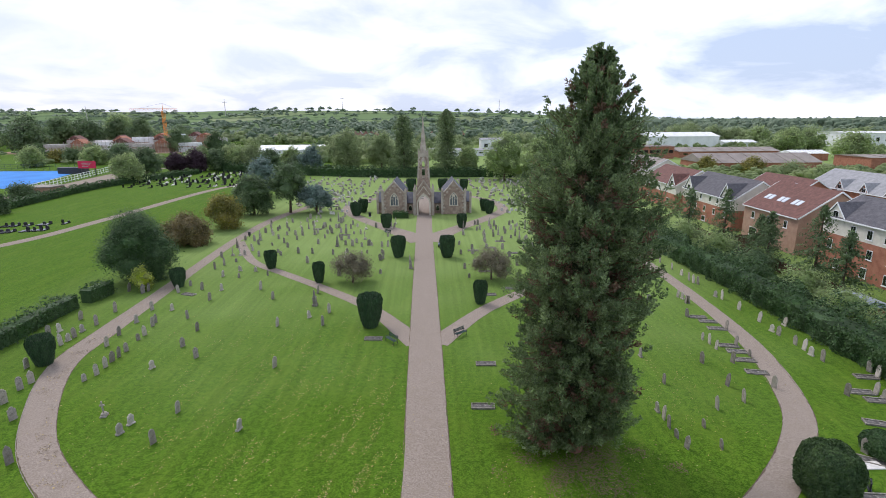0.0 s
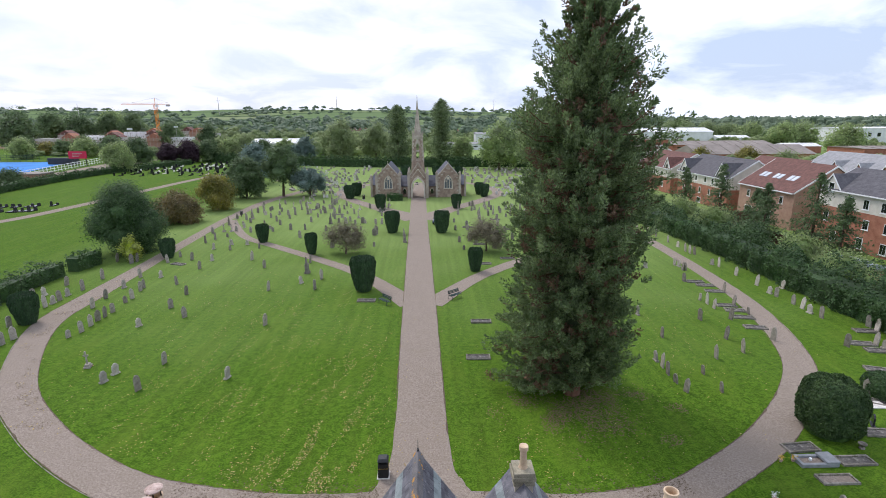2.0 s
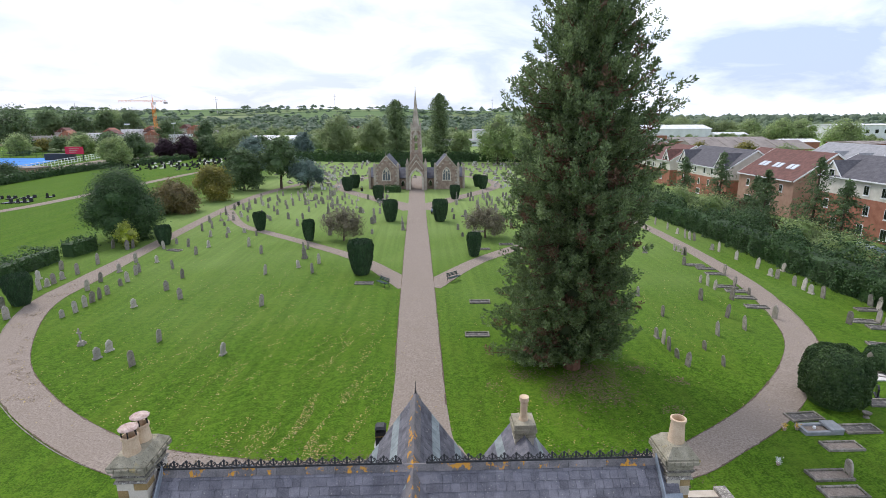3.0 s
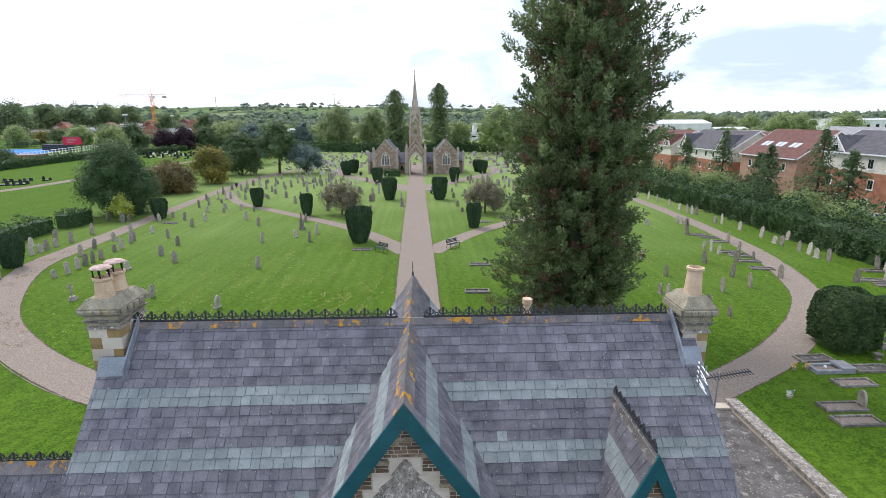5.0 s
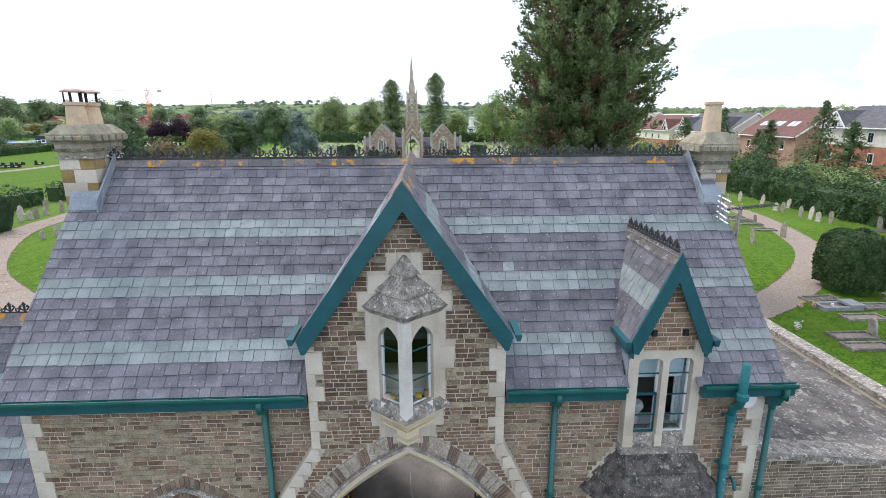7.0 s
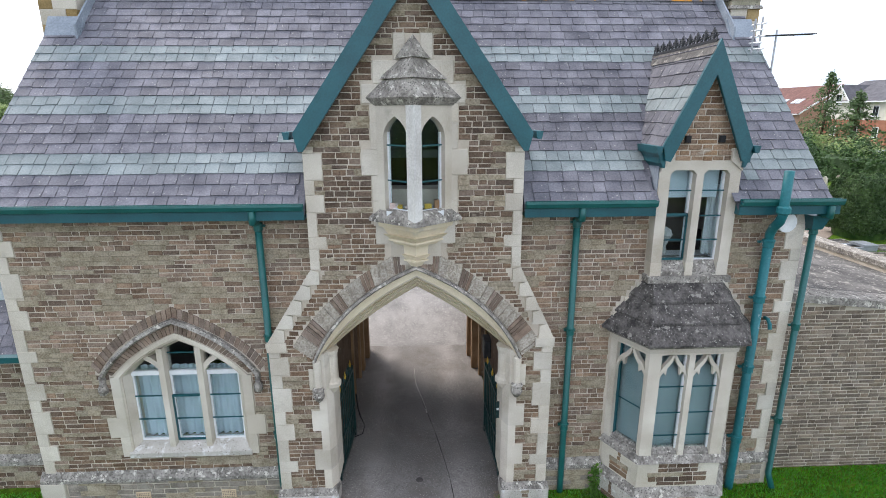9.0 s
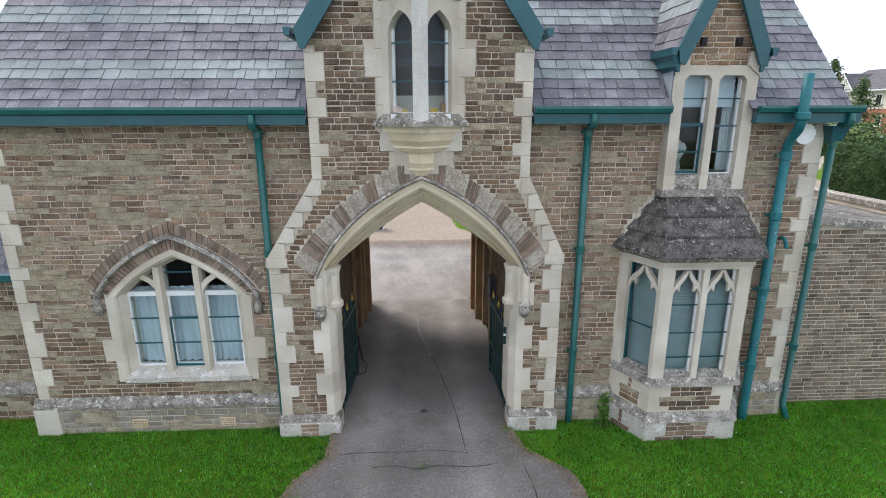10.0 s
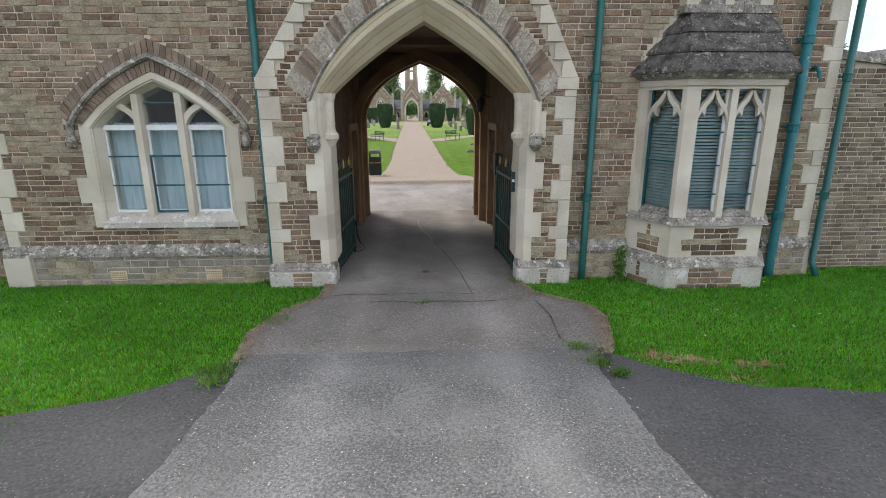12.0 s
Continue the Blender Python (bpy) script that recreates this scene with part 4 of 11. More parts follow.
def cap(bm, x0, x1, y0, y1, z0, z1, b=0.006):
    """A dressed block with a small chamfer on its face."""
    vs = [bm.verts.new(p) for p in ((x0, y1, z0), (x1, y1, z0), (x1, y1, z1), (x0, y1, z1), (x0, y0 + b, z0), (x1, y0 + b, z0), (x1, y0 + b, z1), (x0, y0 + b, z1), (x0 + b, y0, z0 + b), (x1 - b, y0, z0 + b), (x1 - b, y0, z1 - b), (x0 + b, y0, z1 - b))]
    for f in ((3, 2, 1, 0), (0, 1, 5, 4), (1, 2, 6, 5), (2, 3, 7, 6), (3, 0, 4, 7), (4, 5, 9, 8), (5, 6, 10, 9), (6, 7, 11, 10), (7, 4, 8, 11), (8, 9, 10, 11)):
        bm.faces.new([vs[i] for i in f])
    return bm


def block(x0, x1, z0, z1, y, proud, parent, material="limestone", name="quoin", back=0.0):
    g = 0.0015
    return part(name, cap(B(), x0 + g, x1 - g, y - proud, y + back, z0 + g, z1 - g), material, parent)


def quoins(parent, edge, inward, z0, z1, step, longer, shorter, y, proud=0.02, turned=None):
    k = 0
    while z0 + quoin_z(k, step) < z1 - 0.02:
        q = longer if k % 2 else shorter
        a, b = sorted((edge, edge + inward * q))
        block(a, b, z0 + quoin_z(k, step), min(z0 + quoin_z(k + 1, step), z1), y, proud + 0.004 * math.sin(5.1 * k), parent)
        k += 1


quoins(wall_f, XL - 0.03, 1, Z0, EAVE, 0.29, 0.285, 0.17, WY)
quoins(wall_f, XR + 0.03, -1, 1.15, EAVE, 0.29, 0.285, 0.17, WY)
for s in (-1, 1):
    PW = PIER[s]
    quoins(wall_m, CX + s * PW, -s, 0.95, 3.53, 0.3, 0.29, 0.17, FY)
    quoins(wall_m, CX + s * 1.54, -s, 4.72, 6.44, 0.27, 0.26, 0.14, FY)
    # stepped sloping stones
    n = 5
    for i in range(n):
        za, zb = 4.72 - 1.14 * i / n, 4.72 - 1.14 * (i + 1) / n
        xa, xb = 1.54 + (PW - 1.54) * i / n, 1.54 + (PW - 1.54) * (i + 1) / n
        pts = [(CX + s * xa, za), (CX + s * xb, zb), (CX + s * (xb - 0.25), zb), (CX + s * (xa - 0.12), zb + 0.02), (CX + s * (xa - 0.12), za - 0.03)]
        part("coping_stone", prism(B(), pts if s < 0 else pts[::-1], FY - 0.04, FY + 0.01), "limestone", wall_m)
    # foot of the slope, over the upper pier corner
    block(min(CX + s * (PW + 0.02), CX + s * (PW - 0.28)), max(CX + s * (PW + 0.02), CX + s * (PW - 0.28)), 3.42, 3.58, FY, 0.04, wall_m)
    # pier foot
    a, b = sorted((CX + s * 1.34, CX + s * (PW + 0.05)))
    part("pier_base", cap(B(), a, b, FY - 0.09, WY + 0.02, Z0 - 0.08, 0.88, 0.03), "pier_stone", house, "weathered pale stone pier foot")
    part("pier_course", plan_prism(B(), [(a, FY - 0.09), (b, FY - 0.09), (b, WY), (a, WY)], 0.88, 0.98, [(a + 0.02, FY - 0.02), (b - 0.03, FY - 0.02), (b - 0.03, WY), (a + 0.02, WY)]), "weathered", house, "sloping lichened top of the pier foot")
    lay_stones(stones(a + 0.34, b - 0.34, Z0 + 0.08, 0.86, lambda z: [], FY - 0.085, rng), FY - 0.088, house, rng)

    # jamb, in tall splayed blocks
    k, z = 0, 0.97
    while z < 3.36:
        q = 0.40 if k % 2 else 0.27
        pts = [(1.43, FY - 0.025), (1.28 + q, FY - 0.025), (1.28 + q, FY + 0.002), (1.455, FY + 0.002), (1.455, WY + 0.40), (1.345, WY + 0.40), (1.345, FY + 0.13)]
        pts = [(CX + s * x, y) for x, y in pts]
        part("jamb_stone", plan_prism(B(), pts if s > 0 else pts[::-1], z + 0.0008, min(z + 0.36, 3.38) - 0.0008), "limestone", wall_m)
        z += 0.36
        k += 1
    # short moulded shaft under the arch, on a bell-shaped corbel
    cx_ = CX + s * 1.36
    part("shaft", lathe(B(), ((0.03, 2.62), (0.07, 2.66), (0.115, 2.74), (0.135, 2.76), (0.135, 2.82), (0.105, 2.85), (0.09, 2.90), (0.09, 3.26), (0.11, 3.32), (0.125, 3.38)), cx_, FY + 0.17, 12), "limestone", house, "short moulded stone shaft under the arch", smooth=False)
    # straight leg of the hood and its stop
    a, b = sorted((CX + s * 1.48, CX + s * 1.60))
    part("hood_leg", cap(B(), a, b, FY - 0.09, FY, 2.80, 3.28, 0.03), "limestone", house)
    part("hood_stop", lathe(B(), ((0.02, 2.58), (0.06, 2.62), (0.095, 2.68), (0.08, 2.76), (0.10, 2.80), (0.06, 2.84)), CX + s * 1.54, FY - 0.05, 8), "weathered", house, "small carved leaf stop")

# arch: stepped limestone mouldings, a plain face, a projecting hood and a fan of narrow stones
G0, G1 = arch_pts(CX, 1.31, 3.38, 4.33, 14, bx=0.57, bz=0.57), arch_pts(CX, 1.46, 3.39, 4.60, 14, bx=0.63, bz=0.63)
part("arch_order", moulding(B(), G0, G1, ((0.9, WY + 0.42), (0.0, WY + 0.42), (0.0, FY + 0.30), (0.30, FY + 0.215), (0.33, FY + 0.225), (0.37, FY + 0.195), (0.40, FY + 0.20))), "arch_stone", house, "moulded pale limestone arch")
part("arch_order", moulding(B(), G0, G1, ((0.36, FY + 0.21), (0.40, FY + 0.19), (0.66, FY + 0.105), (0.70, FY + 0.12), (0.74, FY + 0.085), (1.0, FY - 0.002), (1.08, FY - 0.008))), "arch_stone", house)
H1 = arch_pts(CX, 1.545, 3.27, 4.71, 14, bx=0.74, bz=0.66)
H2 = arch_pts(CX, 1.60, 3.27, 4.76, 14, bx=0.75, bz=0.66)
part("arch_face", moulding(B(), G1, H1, ((0.0, FY - 0.008), (0.5, FY - 0.012), (0.55, FY - 0.03), (1.0, FY - 0.04), (1.02, FY + 0.01))), "arch_stone", house)
part("hood_mould", moulding(B(), H1, H2, ((0.0, FY + 0.01), (0.0, FY - 0.08), (0.4, FY - 0.11), (1.0, FY - 0.08), (1.0, FY + 0.01))), "weathered", house)


def fan(inner, outer, y, proud, parent, count, material="brown_stone", groups=0):
    """Narrow stones between two arch lines, set on edge."""
    L = [0.0]
    for p, q in zip(inner, inner[1:]):
        L.append(L[-1] + math.dist(p, q))

    def at(line, d):
        for k in range(len(L) - 1):
            if L[k] <= d <= L[k + 1] + 1e-6:
                t = (d - L[k]) / max(L[k + 1] - L[k], 1e-6)
                return tuple(a + (b - a) * t for a, b in zip(line[k], line[k + 1]))
        return line[-1]

    step = L[-1] / count
    k = 0
    while k < count:
        wide = groups and k % (groups + 3) < groups
        w = min(groups - k % (groups + 3), 2 + rng.randrange(3), count - k) if wide else 1
        a, b = k * step + 0.006, (k + w) * step - 0.006
        n = max(1, w)
        rim = [a + (b - a) * i / n for i in range(n + 1)]
        pts = [at(inner, d) for d in rim] + [at(outer, d) for d in rim[::-1]]
        part("voussoir", prism(B(), pts, y - proud * rng.uniform(0.6, 1.2), y + 0.005), "rendered_stone" if wide and rng.random() < 0.9 else material, parent)
        k += w


fan(arch_pts(CX, 1.61, 3.28, 4.77, 14, bx=0.75, bz=0.66), arch_pts(CX, 1.89, 3.50, 5.09, 14, bx=0.70, bz=0.60), FY, 0.02, wall_m, 78, groups=6)

# --- window with three lights ---
W0, W1 = arch_pts(WX, 0.84, 2.92, 3.47, bx=0.62, bz=0.64), arch_pts(WX, 1.04, 2.92, 3.66, bx=0.62, bz=0.64)
win = part("window", moulding(B(), W0, W1, ((0.0, WY + 0.42), (0.0, WY + 0.13), (0.55, WY - 0.02), (1.0, WY - 0.02), (1.0, WY + 0.01))), "limestone", house, "three-light pointed window in a pale stone surround")
for s in (-1, 1):
    k, z = 0, 1.50
    while z < 2.9:
        q = 1.24 if k % 3 == 1 else 1.09
        pts = [(0.95, WY - 0.025), (q, WY - 0.025), (q, WY + 0.002), (0.93, WY + 0.002), (0.93, WY + 0.42), (0.84, WY + 0.42), (0.84, WY + 0.13)]
        pts = [(WX + s * x, y) for x, y in pts]
        part("jamb_stone", plan_prism(B(), pts if s > 0 else pts[::-1], z + 0.0008, min(z + 0.36, 2.93) - 0.0008), "limestone", win)
        z += 0.36
        k += 1
part("window_sill", prism(B(), ((7.25, 1.49), (7.60, 1.49), (7.60, 1.69), (7.43, 1.69), (7.25, 1.57)), WX - 0.98, WX + 0.98, SIDE), "pier_stone", win, "lichened sloping stone window sill")
for x in (-4.39, -3.80):
    pts = [(x - 0.045, WY + 0.03), (x + 0.045, WY + 0.03), (x + 0.065, WY + 0.10), (x + 0.065, WY + 0.24), (x - 0.065, WY + 0.24), (x - 0.065, WY + 0.10)]
    part("mullion", plan_prism(B(), pts, 1.58, on_poly(W0, x) + 0.05), "limestone", win)
for s in (-1, 1):
    # slanting tracery bars
    lo = [(WX + s * x, z) for x, z in ((0.33, 2.93), (0.37, 3.02), (0.45, 3.11), (0.56, 3.18), (0.64, 3.22))]
    hi = [(WX + s * x, z) for x, z in ((0.25, 2.98), (0.31, 3.08), (0.40, 3.17), (0.50, 3.24), (0.57, 3.28))]
    part("tracery", band(B(), lo, hi, WY + 0.06, WY + 0.22), "limestone", win)


def sash(parent, x0, x1, z0, z1, y, rails, green=False, frame=0.035):
    """A white frame, a pane and thin teal bars."""
    bm = B()
    box(bm, x0, x0 + frame, y, y + 0.05, z0, z1)
    box(bm, x1 - frame, x1, y, y + 0.05, z0, z1)
    box(bm, x0 + frame, x1 - frame, y, y + 0.05, z0, z0 + frame)
    box(bm, x0 + frame, x1 - frame, y, y + 0.05, z1 - frame, z1)
    f = part("window_frame", bm, "teal" if green else "white_paint", parent)
    p = part("pane", box(B(), x0 + frame, x1 - frame, y + 0.02, y + 0.026, z0 + frame, z1 - frame), "glass", parent)
    p.visible_shadow = False
    for z in rails:
        part("glazing_bar", box(B(), x0 + 0.01, x1 - 0.01, y - 0.012, y - 0.001, z - 0.011, z + 0.011), "teal", parent)
    return f


for i, (a, b) in enumerate(((-4.93, -4.45), (-4.33, -3.86), (-3.74, -3.23))):
    sash(win, a, b, 1.69, 2.95, WY + 0.14, (2.51, 2.09))
    part("transom", box(B(), a, b, WY + 0.125, WY + 0.19, 2.88, 2.955), "white_paint", win)
    p = part("pane", box(B(), a, b, WY + 0.16, WY + 0.166, 2.955, 3.60), "glass", win)
    p.visible_shadow = False
    if i != 1:
        continue
    part("glazing_bar", box(B(), a, b, WY + 0.14, WY + 0.155, 3.25, 3.27), "teal", win)
bm = B()
box(bm, -4.335, -4.31, WY + 0.10, WY + 0.14, 1.70, 2.53)
box(bm, -3.88, -3.855, WY + 0.10, WY + 0.14, 1.70, 2.53)
box(bm, -4.31, -3.88, WY + 0.10, WY + 0.14, 2.50, 2.53)
box(bm, -4.31, -3.88, WY + 0.10, WY + 0.14, 1.70, 1.72)
part("casement", bm, "teal", win, "teal opening casement")


def curtain(parent, x0, x1, y, z0, z1, material="curtain", waves=9):
    verts, faces, n = [], [], waves * 6
    for i in range(n + 1):
        t = i / n
        x = x0 + (x1 - x0) * t
        dy = 0.03 * math.sin(t * waves * 6.28 + 0.6 * math.sin(t * 9))
        verts += [(x, y + dy, z0), (x + 0.01 * math.sin(i), y + dy * 0.6, z1)]
    faces = [(2 * i, 2 * i + 2, 2 * i + 3, 2 * i + 1) for i in range(n)]
    return part("curtain", pydata("curtain", verts, faces, material), None, parent, "pale net curtain drawn behind the glass", smooth=True)


curtain(win, -4.93, -3.22, WY + 0.30, 1.69, 2.98, waves=14)
# hood and fan over the window
H1, H2 = arch_pts(WX, 1.16, 2.95, 3.82, bx=0.68, bz=0.66), arch_pts(WX, 1.235, 2.95, 3.91, bx=0.70, bz=0.66)
part("hood_mould", moulding(B(), H1, H2, ((0.0, WY + 0.01), (0.0, WY - 0.05), (0.3, WY - 0.09), (1.0, WY - 0.07), (1.0, WY + 0.01))), "weathered", house)
for s in (-1, 1):
    a, b = sorted((WX + s * 1.16, WX + s * 1.235))
    part("hood_leg", cap(B(), a, b, WY - 0.085, WY, 2.80, 2.96, 0.02), "weathered", house)
    part("hood_stop", lathe(B(), ((0.02, 2.64), (0.06, 2.67), (0.075, 2.74), (0.05, 2.82)), WX + s * 1.20, WY - 0.05, 8), "weathered", house, "small carved head stop")
fan(arch_pts(WX, 1.05, 2.96, 3.67, bx=0.62, bz=0.64), arch_pts(WX, 1.155, 2.98, 3.81, bx=0.68, bz=0.66), WY, 0.02, wall_f, 40)
fan(arch_pts(WX, 1.245, 3.0, 3.92, bx=0.70, bz=0.66), arch_pts(WX, 1.35, 3.13, 4.09, bx=0.68, bz=0.63), WY, 0.02, wall_f, 38)

# plinth with a weathered slope
for a, b in ((XL - 0.09, CX - 2.31), (CX + 2.14, 2.74), (4.86, XR + 0.09)):
    part("plinth_course", prism(B(), ((WY - 0.09, 1.06), (WY, 1.06), (WY, 1.24), (WY - 0.09, 1.12)), a, b, SIDE), "weathered", house)
    part("plinth", box(B(), a, b, WY - 0.05, WY - 0.001, Z0 - 0.15, 1.06), "mortar", house)
part("plinth_corner", cap(B(), XL - 0.10, XL + 0.28, WY - 0.10, WY, Z0 - 0.1, 1.06), "limestone", house)
for x in (-4.95, -3.55):
    v = part("air_brick", cap(B(), x - 0.12, x + 0.12, WY - 0.066, WY, 0.68, 0.84), "pot", house, "terracotta air brick grille")
    # flush dark blocks: the shade of the openings is put into their colour
    bm = B()
    for i in range(7):
        for j in range(4):
            box(bm, x - 0.10 + i * 0.03, x - 0.088 + i * 0.03, WY - 0.069, WY - 0.06, 0.70 + j * 0.034, 0.714 + j * 0.034)
    part("holes", bm, "dark", v)

lay_stones(front_plinth, WY - 0.05, house, rng, material="grey_stone")

# --- roofs ---
EY, EZ = 7.02, 5.66                     # eave line of the main roof
SLOPE = (RIDGE - EZ) / (RY - EY)
VX0, VX1 = XL - 0.17, XR + 0.17
GR, GH, GE = 8.95, 1.62, 6.60           # gable ridge, half width, eave
DX, DR, DH, DE = 3.75, 7.82, 0.64, 6.42  # dormer


def main_z(y):
    return EZ + (y - EY) * SLOPE


def gable_z(x):
    return GR - (GR - GE) * abs(x - CX) / GH


def dormer_z(x):
    return DR - (DR - DE) * abs(x - DX) / DH


def slate_run(origin, along, up, length, rise, course, width, keep, bands, parent, single=0, seed=1):
    """Slates on a slope: origin at the lower left, along and up unit vectors in the slope. keep(point) says where they lie."""
    r = random.Random(seed)
    along, up, origin = Vector(along), Vector(up), Vector(origin)
    nrm = along.cross(up).normalized()
    rows = int(rise / course + 0.5)
    step = rise / rows
    verts, faces, gverts, gfaces, made = [], [], [], [], 0
    for i in range(rows):
        u = -r.uniform(0, width)
        while u < length:
            w = width * r.uniform(0.75, 1.25)
            a, b = max(u, 0), min(u + w, length)
            u += w
            if b - a < 0.03:
                continue
            mid = origin + along * (a + b) / 2 + up * step * (i + 0.5)
            if not keep(mid):
                continue
            v0, v1 = step * i - r.uniform(0, 0.014), step * (i + 1) + 0.02
            lo, hi = 0.017 + r.uniform(0, 0.009), 0.007
            g = 0.0045
            P = lambda uu, vv, nn: tuple(origin + along * uu + up * vv + nrm * nn)
            tw = r.uniform(-0.004, 0.004)
            vs = [P(a + g, v0 + tw, lo), P(b - g, v0 - tw, lo), P(b - g, v1, hi), P(a + g, v1, hi), P(a + g, v0 + tw, lo - 0.014), P(b - g, v0 - tw, lo - 0.014)]
            fs = ((0, 1, 2, 3), (4, 5, 1, 0), (4, 0, 3), (5, 2, 1))
            green = (rows - 1 - i) in bands
            if r.random() < 0.004:
                green = not green
            if made < single and 2 < i < rows - 4 and abs(mid.x - CX) < 3.4:
                part("slate", pydata("slate", vs, fs, "green_slate" if green else "slate"), None, parent)
                made += 1
                continue
            V, F = (gverts, gfaces) if green else (verts, faces)
            n = len(V)
            V += vs
            F += [tuple(n + k for k in f) for f in fs]
    for V, F, mt in ((verts, faces, "slate"), (gverts, gfaces, "green_slate")):
        if V:
            tagged(part("slate_rest", pydata("slate_rest", V, F, mt), None, parent), kind="stuff")


def slab(name, a, b, c, d, t, material, parent, label=""):
    """A thin sloping slab under four corners."""
    a, b, c, d = (Vector(p) for p in (a, b, c, d))
    n = (b - a).cross(d - a).normalized() * t
    n = -n if n.z < 0 else n
    bm = B()
    top = [bm.verts.new(p) for p in (a, b, c, d)]
    bot = [bm.verts.new(p - n) for p in (a, b, c, d)]
    bm.faces.new(top)
    bm.faces.new(bot[::-1])
    for i in range(4):
        bm.faces.new((top[i], bot[i], bot[(i + 1) % 4], top[(i + 1) % 4]))
    return part(name, bm, material, parent, label)


def roof_section(name, xa, xb, ya, label=""):
    return part(name, prism(B(), ((ya, main_z(ya)), (RY, RIDGE), (RY, RIDGE - 0.12), (ya, main_z(ya) - 0.12)), xa, xb, SIDE), "slate", house, label)


roof = roof_section("roof", VX0, CX - 1.56, EY, "purple-grey slate roof with pale green slate bands")
for xa, xb, ya in ((CX - 1.56, CX + 1.56, 7.72), (CX + 1.56, DX - 0.61, EY), (DX - 0.61, DX + 0.61, 7.34), (DX + 0.61, VX1, EY)):
    roof_section("roof_section", xa, xb, ya)
rise = math.hypot(RY - EY, RIDGE - EZ)
up = Vector((0, RY - EY, RIDGE - EZ)).normalized()


def keep_main(p):
    if p.y < 7.36 and (abs(p.x - CX) < 1.56 or abs(p.x - DX) < 0.62):
        return False
    if abs(p.x - CX) < GH and p.z < gable_z(p.x) - 0.10:
        return False
    if abs(p.x - DX) < DH and p.z < dormer_z(p.x) - 0.10:
        return False
    return True


slate_run((VX0, EY, EZ), (1, 0, 0), up, VX1 - VX0, rise, 0.196, 0.215, keep_main, (7, 8, 13, 14, 19, 20), roof, single=300, seed=3)
rear = slab("roof_rear", (VX1, BY + 0.3, EZ), (VX0, BY + 0.3, EZ), (VX0, RY, RIDGE), (VX1, RY, RIDGE), 0.10, "slate", house)

gable = new("roof_gable")
gable.parent = house
gable["label"] = "steep slate gable roof with lichened ridge"
bmg = B()
for s in (-1, 1):
    def corner(d, y):
        return (CX + s * d, y, GR - (GR - GE) * d / GH)

    e = [corner(GH, 6.93), corner(0, 6.93), corner(0, RY), corner(GH, EY + (GE - EZ) / SLOPE)]
    slab("gable_slope", *(e if s > 0 else [e[1], e[0], e[3], e[2]]), 0.06, "slate", gable)
    run = math.hypot(GH, GR - GE)
    upv = Vector((-s * GH, 0, GR - GE)).normalized()
    org = (CX + s * GH, 6.91, GE) if s > 0 else (CX + s * GH, RY, GE)
    slate_run(org, (0, s, 0), upv, RY - 6.91, run, 0.196, 0.215, lambda p: p.z > main_z(p.y) - 0.02, (3, 4, 9, 10), gable, seed=5 + s)
    # bargeboard
    pts = [(CX, 8.98), (CX + s * 1.62, 6.66), (CX + s * 1.56, 6.42), (CX + s * 1.50, 6.42), (CX, 8.57)]
    part("bargeboard", prism(B(), pts, 6.88, 6.94), "teal", gable, "teal painted bargeboard")
    # stub gutter at the kneeler
    x = CX + s * 1.70
    bm = B()
    prism(bm, ((x - 0.05, 6.68), (x - 0.03, 6.58), (x + 0.03, 6.58), (x + 0.05, 6.68)), 6.86, 7.45)
    part("gutter_stub", bm, "teal", gable)
    # cheek wall
    bm = B()
    a, b = sorted((CX + s * 1.54, CX + s * 1.40))
    prism(bm, ((7.06, 5.66), (7.8, 6.42), (7.06, 6.44)), a, b, SIDE)
    part("cheek", bm, "ironstone", gable)
    # soffit
    part("soffit", prism(B(), [(CX, 8.86), (CX + s * 1.56, 6.62), (CX + s * 1.50, 6.60), (CX, 8.78)], 6.94, FY + 0.05), "dark_wood", gable)
bm = B()
prism(bm, ((CX - 0.16, GR - 0.17), (CX, GR + 0.05), (CX + 0.16, GR - 0.17), (CX, GR - 0.05)), 6.90, RY + 0.02)
part("ridge_tile", bm, "ridge", gable, "stone ridge spotted with orange lichen")

# rear gable and rear wing seen over the ridge
rg = new("roof_rear_gable")
rg.parent = house
for s in (-1, 1):
    e = [(CX + s * 2.1, 13.55, 5.9), (CX, 13.55, 8.95), (CX, RY, 8.95), (CX + s * 2.1, RY, 5.9)]
    slab("gable_slope", *(e if s < 0 else [e[1], e[0], e[3], e[2]]), 0.06, "slate", rg)
    upv = Vector((-s * 2.1, 0, 3.05)).normalized()
    org = (CX + s * 2.1, RY, 5.9) if s > 0 else (CX + s * 2.1, 13.56, 5.9)
    slate_run(org, (0, s, 0), upv, 13.56 - RY, math.hypot(2.1, 3.05), 0.196, 0.215, lambda p: True, (4, 5, 10, 11), rg, seed=11 + s)
    part("gable_wall", prism(B(), [(CX + s * 2.0, 5.5), (CX, 5.5), (CX, 8.75), (CX + s * 2.0, 5.9)], 12.9, 13.3), "ironstone", rg)
part("ridge_tile", prism(B(), ((CX - 0.16, 8.78), (CX, 9.02), (CX + 0.16, 8.78), (CX, 8.9)), RY + 0.02, 13.6), "ridge", rg)
part("finial", lathe(B(), ((0.03, 8.98), (0.03, 9.08), (0.012, 9.12), (0.009, 9.36), (0.003, 9.40)), CX, 13.5, 8), "iron", rg, "thin iron finial")
rw = new("rear_wing")
rw.parent = house
rw["label"] = "lower slate-roofed rear wing with its own chimney"
